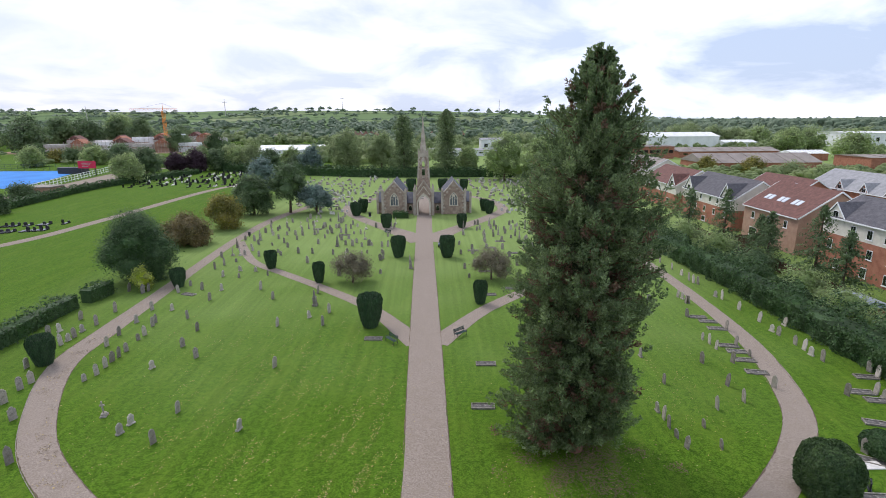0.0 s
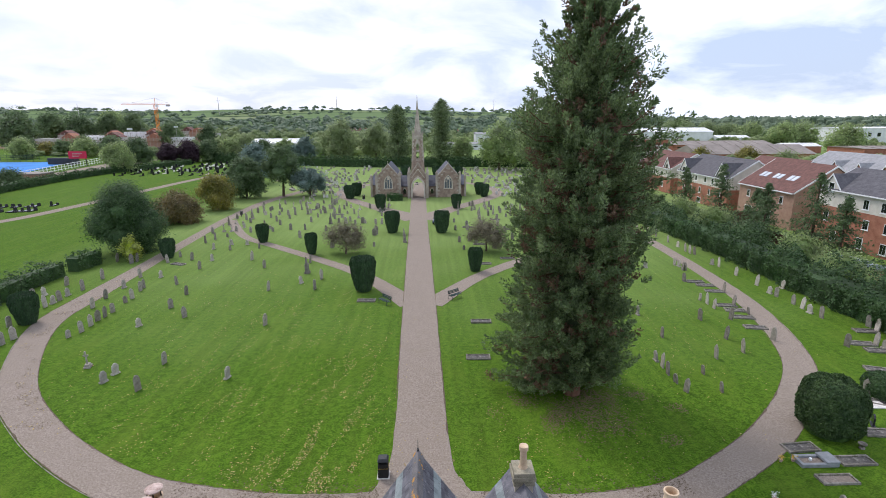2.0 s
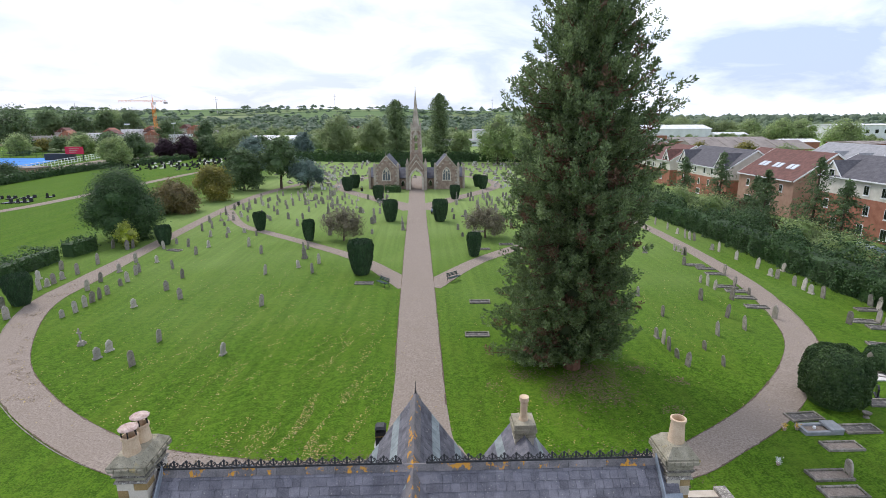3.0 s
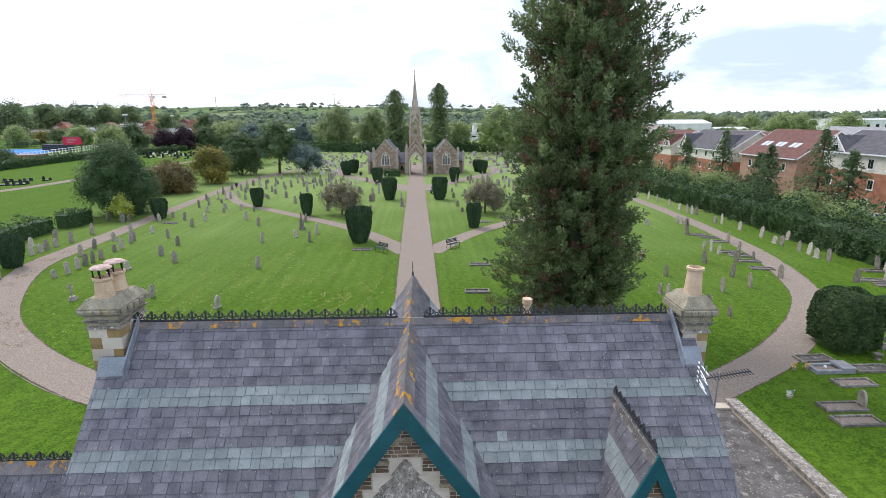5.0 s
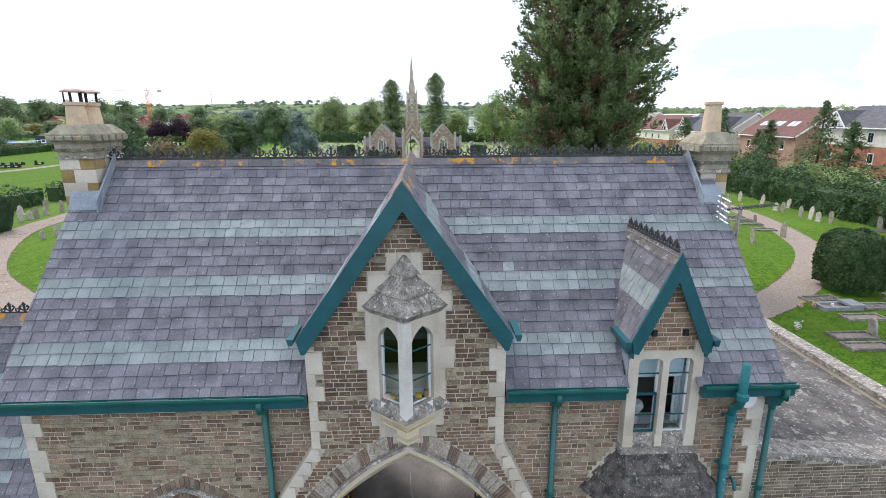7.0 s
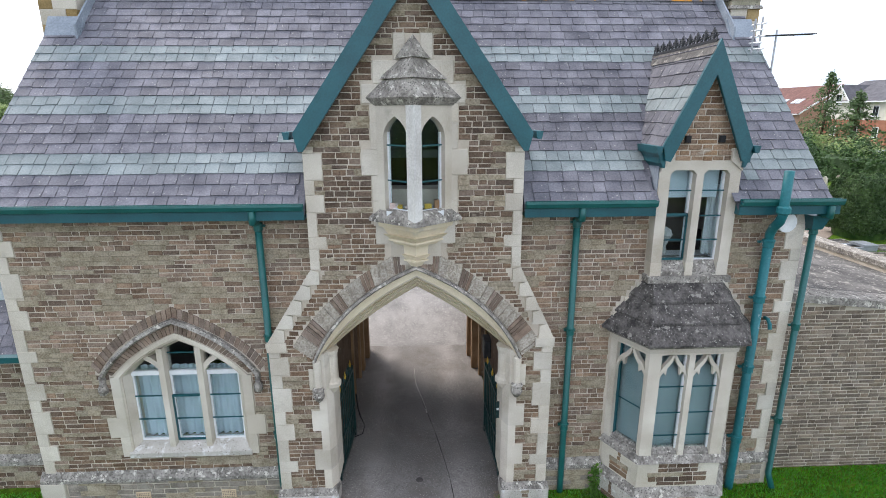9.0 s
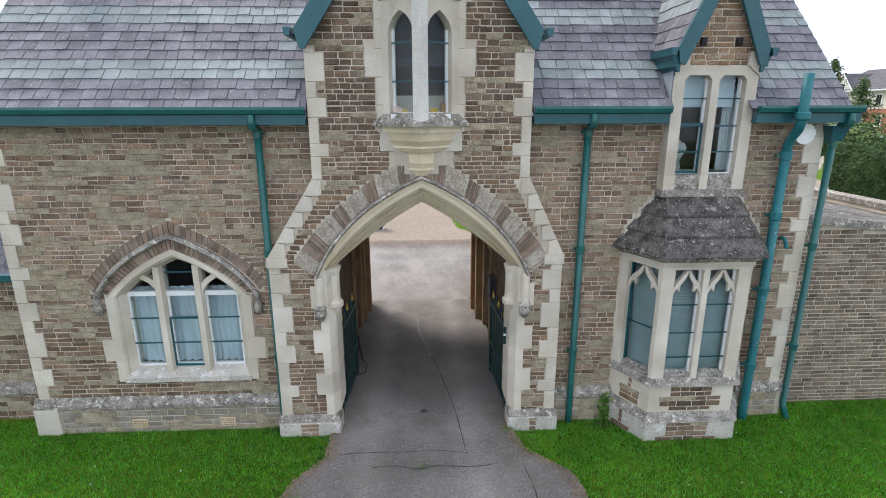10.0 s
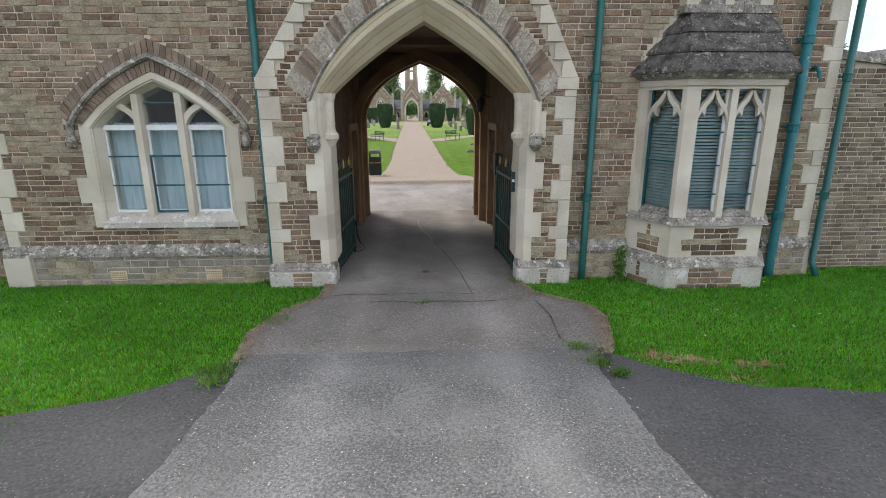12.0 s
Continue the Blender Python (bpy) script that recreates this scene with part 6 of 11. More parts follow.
part("alarm_box", tube(B(), [(5.26, 7.28, 5.30), (5.26, 7.18, 5.30)], 0.15, 16), "white_paint", house, "white round box on the wall")

# --- chimneys ---


def chimney(x0, x1, y0, y1, zb, zc, high, pots, label):
    """A stack of two-coloured ashlar under a moulded cap that is high metres tall."""
    st = part("chimney", box(B(), x0, x1, y0, y1, zb, zc), "mortar", house, label)
    r = random.Random(int(x0 * 10))
    z, k = zc - 1.45, 0
    while z < zc - 0.02:
        xm = x0 + (x1 - x0) * (0.36, 0.58, 0.22, 0.70)[k % 4]
        for a, b, mt in ((x0 - 0.01, xm, "limestone" if k % 2 else "ochre_stone"), (xm, x1 + 0.01, "ochre_stone" if k % 2 else "limestone")):
            block(a, b, z, min(z + 0.25, zc), y0, 0.012, st, mt, "ashlar")
        for xs, s in ((x0, -1), (x1, 1)):
            ym = y0 + (y1 - y0) * (0.55, 0.35)[k % 2]
            for a, b, mt in ((y0, ym, "ochre_stone" if k % 2 else "limestone"), (ym, y1, "limestone" if k % 2 else "ochre_stone")):
                part("ashlar", box(B(), *sorted((xs, xs + s * 0.012)), a + 0.002, b - 0.002, z + 0.002, min(z + 0.25, zc) - 0.002), mt, st)
        z += 0.25
        k += 1
    ring = lambda d: [(x0 - d, y0 - d), (x1 + d, y0 - d), (x1 + d, y1 + d), (x0 - d, y1 + d)]
    for d0, d1, a, b, mt in ((0.05, 0.03, 0.0, 0.08, "weathered"), (0.005, 0.005, 0.08, 0.20, "lichen"), (0.02, 0.07, 0.20, 0.30, "weathered"), (0.03, 0.03, 0.30, 0.44, "lichen"), (0.04, 0.09, 0.44, 0.52, "lichen"), (0.10, 0.10, 0.52, 0.72, "lichen")):
        part("cornice", plan_prism(B(), ring(d0), zc + a * high, zc + b * high - 0.002, ring(d1)), mt, st, "lichened stone chimney cap")
    n = 5
    for i in range(n):
        x = x0 - 0.09 + (x1 - x0 + 0.18) * (i + 0.5) / n
        part("cap_block", cap(B(), x - 0.075, x + 0.075, y0 - 0.145, y0 - 0.112, zc + 0.53 * high, zc + 0.68 * high, 0.02), "lichen", st)
        y = y0 - 0.09 + (y1 - y0 + 0.18) * (i + 0.5) / n
        for xa, xb in ((x0 - 0.145, x0 - 0.112), (x1 + 0.112, x1 + 0.145)):
            part("cap_block", box(B(), xa, xb, y - 0.08, y + 0.08, zc + 0.53 * high, zc + 0.68 * high), "lichen", st)
    part("flaunching", plan_prism(B(), ring(0.10), zc + 0.72 * high, zc + high, ring(-0.06)), "lichen", st)
    for px, py, cowl in pots:
        zp = zc + high - 0.04
        hh = 0.44 if cowl else 0.62
        pot = part("chimney_pot", lathe(B(), ((0.185, zp), (0.18, zp + 0.06), (0.15, zp + hh - 0.07), (0.178, zp + hh - 0.05), (0.178, zp + hh), (0.14, zp + hh + 0.01), (0.13, zp + hh - 0.2)), px, py, 18), "pot", st, "buff clay chimney pot", smooth=False)
        if cowl:
            for k in range(5):
                a = k * 1.257
                part("cowl_leg", box(B(), px + 0.15 * math.cos(a) - 0.010, px + 0.15 * math.cos(a) + 0.010, py + 0.15 * math.sin(a) - 0.010, py + 0.15 * math.sin(a) + 0.010, zp + hh - 0.05, zp + hh + 0.19), "dark", pot)
            part("cowl", lathe(B(), ((0.20, zp + hh + 0.18), (0.205, zp + hh + 0.20), (0.16, zp + hh + 0.23), (0.02, zp + hh + 0.25)), px, py, 14), "pot_cap", pot, "mottled pink clay cowl")
    return st


chimney(-6.80, -6.18, 9.76, 10.70, 6.5, 9.12, 0.62, ((-6.49, 9.98, True), (-6.49, 10.44, True)), "square stone chimney with two capped pots")
chimney(5.50, 6.03, 9.88, 10.58, 6.5, 8.75, 0.78, ((5.77, 10.2, False),), "square stone chimney with one buff pot")
st = part("chimney", box(B(), 3.05, 3.70, 15.6, 16.3, 4.6, 6.35), "limestone", rw, "stepped stone chimney")
for d, a, b in ((0.06, 6.0, 6.1), (0.03, 6.1, 6.2), (0.09, 6.2, 6.34), (0.05, 6.34, 6.5)):
    part("cornice", plan_prism(B(), [(3.05 - d, 15.6 - d), (3.70 + d, 15.6 - d), (3.70 + d, 16.3 + d), (3.05 - d, 16.3 + d)], a, b - 0.002), "lichen", st)
part("chimney_pot", lathe(B(), ((0.17, 6.5), (0.13, 6.62), (0.12, 7.16), (0.165, 7.22), (0.165, 7.38), (0.11, 7.38)), 3.38, 15.95, 14), "pot", st, "buff clay chimney pot")
for s, x in ((-1, -6.06), (1, 5.36)):
    part("flashing", prism(B(), ((9.4, main_z(9.4) + 0.03), (10.22, main_z(10.22) + 0.03), (10.22, main_z(10.22) + 0.22), (9.4, main_z(9.4) + 0.26)), *sorted((x, x - s * 0.03)), SIDE), "lead", house)
    a, b = (x - 0.9, x + 0.05) if s < 0 else (x - 0.05, x + 0.85)
    part("flashing", prism(B(), ((9.46, main_z(9.46) + 0.025), (9.65, main_z(9.65) + 0.16), (9.65, main_z(9.65) + 0.03)), max(a, VX0), min(b, VX1), SIDE), "lead", house, "blue-grey lead apron")

# television aerial beside the chimney
aer = thing("aerial", "grey metal television aerial on a thin mast", "aerial", at=(5.95, 9.4, 6.9))
part("mast", tube(B(), [(0, 0, -0.6), (0, 0, 1.35)], 0.016, 6), "chrome", aer)
boom = part("boom", tube(B(), [(-0.35, -0.05, 1.24), (0.72, 0.12, 1.30)], 0.014, 6), "iron", aer)
for i in range(13):
    x = -0.12 + i * 0.068
    part("element", tube(B(), [(x, 0.15 * x - 0.11, 1.255 + 0.056 * x), (x, 0.15 * x + 0.11, 1.265 + 0.056 * x)], 0.010, 5), "iron", boom)
for i in range(5):
    part("reflector_bar", tube(B(), [(-0.36 - 0.05 * (i % 2), -0.25, 1.02 + i * 0.10), (-0.30, 0.25, 1.06 + i * 0.10)], 0.014, 5), "white_paint", boom)
for s in (-1, 1):
    part("reflector_post", tube(B(), [(-0.34, 0.1 * s, 0.98), (-0.34, 0.1 * s, 1.54)], 0.017, 5), "chrome", boom)
aer.matrix_basis = pose(5.85, 9.0, 6.92)

# --- low wing and outbuilding ---
wing = thing("side_wing", "low ironstone side wing with dark slate roof", "building")
WX0, WX1, WF = -13.5, XL - 0.02, 7.75
ww = part("wall", box(B(), WX0, WX1, WF, WF + 0.4, Z0 - 0.15, 3.2), "mortar", wing)
lay_stones(stones(-9.2, WX1, Z0, 3.12, lambda z: [], WF, rng), WF, ww, rng)
part("plinth_course", prism(B(), ((WF - 0.08, 1.10), (WF, 1.10), (WF, 1.30), (WF - 0.08, 1.18)), WX0, WX1, SIDE), "weathered", wing)
wr = slab("roof", (WX0, 7.48, 3.2), (WX1, 7.48, 3.2), (WX1, 9.8, 6.05), (WX0, 9.8, 6.05), 0.08, "slate", wing)
slab("roof_rear", (WX1, 12.1, 3.2), (WX0, 12.1, 3.2), (WX0, 9.8, 6.05), (WX1, 9.8, 6.05), 0.08, "slate", wing)
slate_run((-10.2, 7.48, 3.2), (1, 0, 0), Vector((0, 2.32, 2.85)).normalized(), WX1 + 10.2, math.hypot(2.32, 2.85), 0.196, 0.215, lambda p: True, (6, 7, 12, 13), wr, seed=44)
part("gutter", prism(B(), ((7.38, 3.26), (7.39, 3.16), (7.50, 3.14), (7.50, 3.26)), WX0, WX1, SIDE), "teal", wing)
part("wall_back", box(B(), WX0, WX1, 11.6, 12.0, 0.3, 3.2), "mortar", wing)
for i in range(12):
    c = part("cresting", crest, None, wr)
    c.location = (WX1 - 0.32 - i * 0.28, 9.8, 6.06)
part("ridge_tile", prism(B(), ((9.6, 5.88), (9.8, 6.10), (10.0, 5.88)), WX0, WX1, SIDE), "ridge", wr)

out = thing("outbuilding", "flat-topped ironstone outbuilding with weathered coping", "outbuilding")
OX0, OX1, OY = XR + 0.02, 11.0, 7.65


def otop(x):
    return 4.0 - 0.105 * (x - OX0)


ow = part("wall", prism(B(), ((OX0, Z0 - 0.1), (OX1, Z0 - 0.1), (OX1, otop(OX1) - 0.1), (OX0, otop(OX0) - 0.1)), OY, OY + 0.35), "mortar", out)
lay_stones(stones(OX0, OX1, Z0, 3.9, lambda z: [(OX0 + (3.84 - z) / 0.105, 99)] if z > 3.3 else [], OY, rng, h=(0.06, 0.085)), OY, ow, rng, material="outbuilding_stone", old=False)
part("coping", prism(B(), ((OX0, otop(OX0) - 0.1), (OX1 + 0.05, otop(OX1) - 0.1), (OX1 + 0.05, otop(OX1) + 0.03), (OX0, otop(OX0) + 0.03)), OY - 0.07, OY + 0.40), "weathered", out, "lichened stone coping")
part("wall", box(B(), OX1 - 0.35, OX1, OY + 0.35, 15.95, 0.3, otop(OX1) - 0.1), "mortar", out)
part("wall", box(B(), OX0, OX1 - 0.35, 15.6, 15.95, 0.3, otop(OX1) - 0.1), "mortar", out)
part("coping", box(B(), OX1 - 0.38, OX1 + 0.06, OY + 0.40, 16.0, otop(OX1) - 0.1, otop(OX1) + 0.03), "weathered", out)
part("flat_roof", prism(B(), ((OX0, otop(OX0) - 0.30), (OX1 - 0.38, otop(OX1) - 0.30), (OX1 - 0.38, otop(OX1) - 0.20), (OX0, otop(OX0) - 0.20)), OY + 0.36, 15.59), "felt", out, "dirty mossy felt roof")

# --- gates, sign, lamp in the passage ---
for s in (-1, 1):
    gx = CX + s * 1.40
    g = thing("gate", "dark green iron gate folded open inside the arch", "gate", group="archway gates")
    g.matrix_basis = Matrix.Translation((gx, 7.6, 0)) @ Matrix.Rotation(radians(3.5 * s), 4, "Z") @ Matrix.Translation((-gx, -7.6, 0))
    bm = B()
    for z in (0.72, 1.25, 2.05):
        box(bm, gx - 0.02, gx + 0.02, 7.62, 9.0, z, z + 0.05)
    box(bm, gx - 0.025, gx + 0.025, 7.60, 7.65, 0.62, 2.15)
    box(bm, gx - 0.025, gx + 0.025, 8.97, 9.02, 0.62, 2.15)
    part("gate_frame", bm, "gate", g)
    for i in range(8):
        y = 7.74 + i * 0.155
        bar = part("bar", box(B(), gx - 0.011, gx + 0.011, y - 0.011, y + 0.011, 0.66, 2.22), "gate", g)
        part("spear", lathe(B(), ((0.010, 2.20), (0.024, 2.26), (0.004, 2.36)), gx, y, 6), "gold" if i % 3 == 1 else "gate", bar, "gilded spear tip" if i % 3 == 1 else "")
sign = thing("sign", "small dark blue notice plate on the gate jamb", "sign")
part("plate", box(B(), CX + 1.29, CX + 1.34, 7.40, 7.42, 1.95, 2.25), "gate", sign)
part("bar", box(B(), CX + 1.295, CX + 1.335, 7.394, 7.399, 2.10, 2.14), "white_paint", sign)
lamp = thing("wall_lantern", "small black lantern on the passage wall", "lantern")
part("bracket", tube(B(), [(CX + 1.50, 11.55, 3.40), (CX + 1.34, 11.55, 3.46), (CX + 1.27, 11.55, 3.38)], 0.015, 6), "iron", lamp)
part("body", lathe(B(), ((0.05, 3.08), (0.10, 3.27), (0.12, 3.30), (0.02, 3.39)), CX + 1.27, 11.55, 6), "iron", lamp)
cable = thing("cable", "black cable looped on the passage floor", "cable")
part("loop", tube(B(), [(-1.74, 9.9, 1.0), (-1.70, 9.8, 0.72), (-1.62, 9.6, 0.60), (-1.50, 9.3, 0.60), (-1.52, 9.0, 0.61), (-1.66, 8.9, 0.62)], 0.016, 6), "dark", cable, smooth=True)
rp = thing("rear_downpipe", "green downpipe at the back of the archway", "downpipe")
part("pipe", tube(B(), [(1.04, 13.10, 3.2), (1.04, 13.10, 1.0), (1.04, 13.10, 0.72), (0.98, 13.16, 0.60)], 0.05, 10), "teal", rp, smooth=True)
part("collar", lathe(B(), ((0.05, 0.98), (0.066, 0.99), (0.066, 1.05), (0.05, 1.06)), 1.04, 13.10, 10), "teal", rp)
pb = thing("post_box", "small black box on the passage wall", "letter box")
part("body", cap(B(), CX + 1.36, CX + 1.502, 9.60, 9.95, 1.92, 2.32, 0.02), "iron", pb)

# ---- plants ----


def cards(P, N, size, g, flat=0.55, long=1.0):
    """Small leaf faces at points P facing roughly N."""
    n = len(P)
    N = N + g.normal(0, flat, (n, 3))
    N /= np.linalg.norm(N, axis=1)[:, None] + 1e-9
    T = np.cross(N, g.normal(0, 1, (n, 3)))
    T /= np.linalg.norm(T, axis=1)[:, None] + 1e-9
    U = np.cross(N, T)
    s = (size * g.uniform(0.6, 1.4, n))[:, None]
    return np.stack([P - T * s * long, P - U * s * 0.6, P + T * s * long, P + U * s * 0.6], 1)


def lobe_points(lobes, n, g, clump=0.45, per=22, gaps=0.25, depth=0.35):
    """Points in clumps near the outer skin of several ellipsoids, with their outward directions."""
    L = np.array(lobes, float)
    area = (L[:, 3] * L[:, 4] + L[:, 3] * L[:, 5] + L[:, 4] * L[:, 5])
    k = max(1, n // per)
    pick = g.choice(len(L), k, p=area / area.sum())
    d = g.normal(0, 1, (k, 3))
    d /= np.linalg.norm(d, axis=1)[:, None]
    rad = 1.0 - depth * g.random(k) ** 2 + 0.10 * g.normal(0, 1, k)
    C = L[pick, :3] + d * L[pick, 3:6] * rad[:, None]
    inside = np.zeros(k, bool)
    for i in range(len(L)):
        q = ((C - L[i, :3]) / L[i, 3:6])
        inside |= ((q ** 2).sum(1) < 0.55) & (pick != i)
    C, d = C[~inside], d[~inside]
    if gaps:
        keep = np.array([noise.noise(Vector(c) * 0.55) > -gaps for c in C])
        C, d = C[keep], d[keep]
    P = np.repeat(C, per, 0) + g.normal(0, clump, (len(C) * per, 3))
    return P, np.repeat(d, per, 0)


def bark_mesh(h, r, lobes, seed, material="bark", limbs=6):
    """A tapered trunk with limbs into the crown."""
    g = random.Random(seed)
    bm = B()
    tube(bm, [(0, 0, -0.2), (0.02 * h * g.uniform(-1, 1), 0.02 * h * g.uniform(-1, 1), h * 0.3), (0.03 * h * g.uniform(-1, 1), 0.03 * h * g.uniform(-1, 1), h * 0.75)], r * 1.15, 8, r * 0.35)
    for i in range(limbs):
        l = lobes[i % len(lobes)]
        z0 = h * g.uniform(0.22, 0.5)
        a = (0, 0, z0)
        b = (l[0] * 0.45 + g.uniform(-0.3, 0.3), l[1] * 0.45 + g.uniform(-0.3, 0.3), z0 + (l[2] - z0) * 0.55)
        c = (l[0] + l[3] * g.uniform(-0.5, 0.5), l[1] + l[4] * g.uniform(-0.5, 0.5), l[2] + l[5] * 0.3)
        tube(bm, [a, b, c], r * 0.42, 6, r * 0.08)
    return mesh_of("trunk", bm, material)


def tree(name, label, at, h, w, material, seed, n=6000, size=0.22, base=0.18, lobes_n=9, category="tree", clump=0.45, trunk=None, gaps=0.25, group="", heart=0.70):
    g = np.random.default_rng(seed)
    r = random.Random(seed)
    lobes = [(0, 0, h * (base + (1 - base) * 0.5), w * 0.36, w * 0.36, h * (1 - base) * 0.48)]
    for i in range(lobes_n):
        a = i * 2.4 + r.uniform(-0.4, 0.4)
        t = (i + 0.5) / lobes_n
        zc = h * (base + (1 - base) * (0.14 + 0.70 * t))
        spread = w * 0.5 * math.sin(math.pi * min(0.95, 0.30 + 0.62 * t)) ** 0.8
        rr = w * r.uniform(0.16, 0.24)
        lobes.append((math.cos(a) * (spread - rr * 0.8), math.sin(a) * (spread - rr * 0.8), zc, rr, rr, rr * r.uniform(0.75, 1.0)))
    P, N = lobe_points(lobes, n, g, clump, gaps=gaps)
    N = N * 0.75 + np.array([0, 0, 0.55])
    P[:, 2] = np.maximum(P[:, 2], h * base * 0.5)
    ob = thing(name, label, category, group=group, at=(at[0], at[1], gz(at[1])))
    part("trunk", bark_mesh(h, trunk or 0.022 * h + 0.05, lobes, seed), None, ob)
    core = B()
    for x, y, z, rx, ry, rz in lobes:
        blob = bmesh.ops.create_icosphere(core, subdivisions=2 if at[1] < 140 else 1, radius=1.0)["verts"]
        for v in blob:
            q = heart + 0.16 * noise.noise(v.co * 2.4 + Vector((x, y, z)))
            v.co = Vector((x + v.co.x * rx * q, y + v.co.y * ry * q, max(0.2 * h * base, z + v.co.z * rz * q)))
    part("inner_foliage", core, material, ob)
    part("crown", quads_mesh("crown", cards(P, N, size, g, flat=0.42), material), None, ob)
    return ob


def clipped_yew(seed, h=1.0, material="yew"):
    """A clipped bush, wider above than at its foot, of unit height and unit radius; leaves on its skin."""
    g = np.random.default_rng(seed)
    n = 5200
    t = g.random(n)
    ang = g.uniform(0, 2 * np.pi, n)
    prof = np.interp(t, [0, 0.10, 0.5, 0.86, 0.96, 1.0], [0.52, 0.66, 0.90, 1.0, 0.90, 0.55])
    cap_ = g.random(n) < 0.22
    rr = np.where(cap_, np.sqrt(g.random(n)) * 0.9, prof)
    zz = np.where(cap_, 0.97 + 0.03 * (1 - rr), 0.04 + 0.93 * t)
    wob = np.array([1 + 0.07 * noise.noise(Vector((math.cos(a) * 1.7, math.sin(a) * 1.7, z * 2.5 + seed))) for a, z in zip(ang, zz)])
    P = np.stack([np.cos(ang) * rr * wob, np.sin(ang) * rr * wob, zz * (0.97 + 0.03 * wob)], 1)
    N = np.where(cap_[:, None], np.array([0, 0, 1.0]), np.stack([np.cos(ang), np.sin(ang), 0.1 * np.ones(n)], 1))
    P += g.normal(0, 0.015, P.shape)
    crown = quads_mesh("crown", cards(P, N, 0.055, g, flat=0.5), material)
    core = mesh_of("core", lathe(B(), ((0.40, 0.0), (0.60, 0.10), (0.84, 0.5), (0.93, 0.86), (0.80, 0.95), (0.3, 0.97)), 0, 0, 14), material)
    return crown, core


YEWS = [clipped_yew(s) for s in (3, 8)]
for i, (x, y, h, r) in enumerate(((-7.3, 55.5, 3.85, 1.45), (-36.45, 71, 2.7, 1.05), (-38.2, 47, 2.95, 1.18), (-26, 80, 2.85, 1.0), (-16.7, 72.3, 3.0, 0.9), (6.0, 62.7, 2.95, 0.95),
                                  (-6.0, 86.2, 3.6, 1.3), (2.4, 85.9, 3.65, 1.35), (-10.2, 111, 3.0, 1.25), (6.3, 110.5, 3.0, 1.15), (-18.9, 126, 3.2, 1.45), (-17.8, 131, 3.2, 1.3), (14.2, 127.5, 3.1, 1.25), (13.3, 131.5, 3.0, 1.2),
                                  (-11.8, 172, 3.6, 1.4), (-7.0, 170, 4.0, 1.7), (3.4, 170, 3.9, 1.7), (10.5, 172, 3.5, 1.4), (-32.0, 140, 3.0, 1.3))):
    b = thing("clipped_yew", "dark green clipped yew, broad-topped, standing on the grass", "bush", group="clipped yews along the paths", at=(x, y, gz(y)))
    b.matrix_basis = pose(x, y, gz(y), 0, 0, 47 * i) @ Matrix.Diagonal((r, r, h, 1))
    part("crown", YEWS[i % 2][0], None, b)
    part("core", YEWS[i % 2][1], None, b)


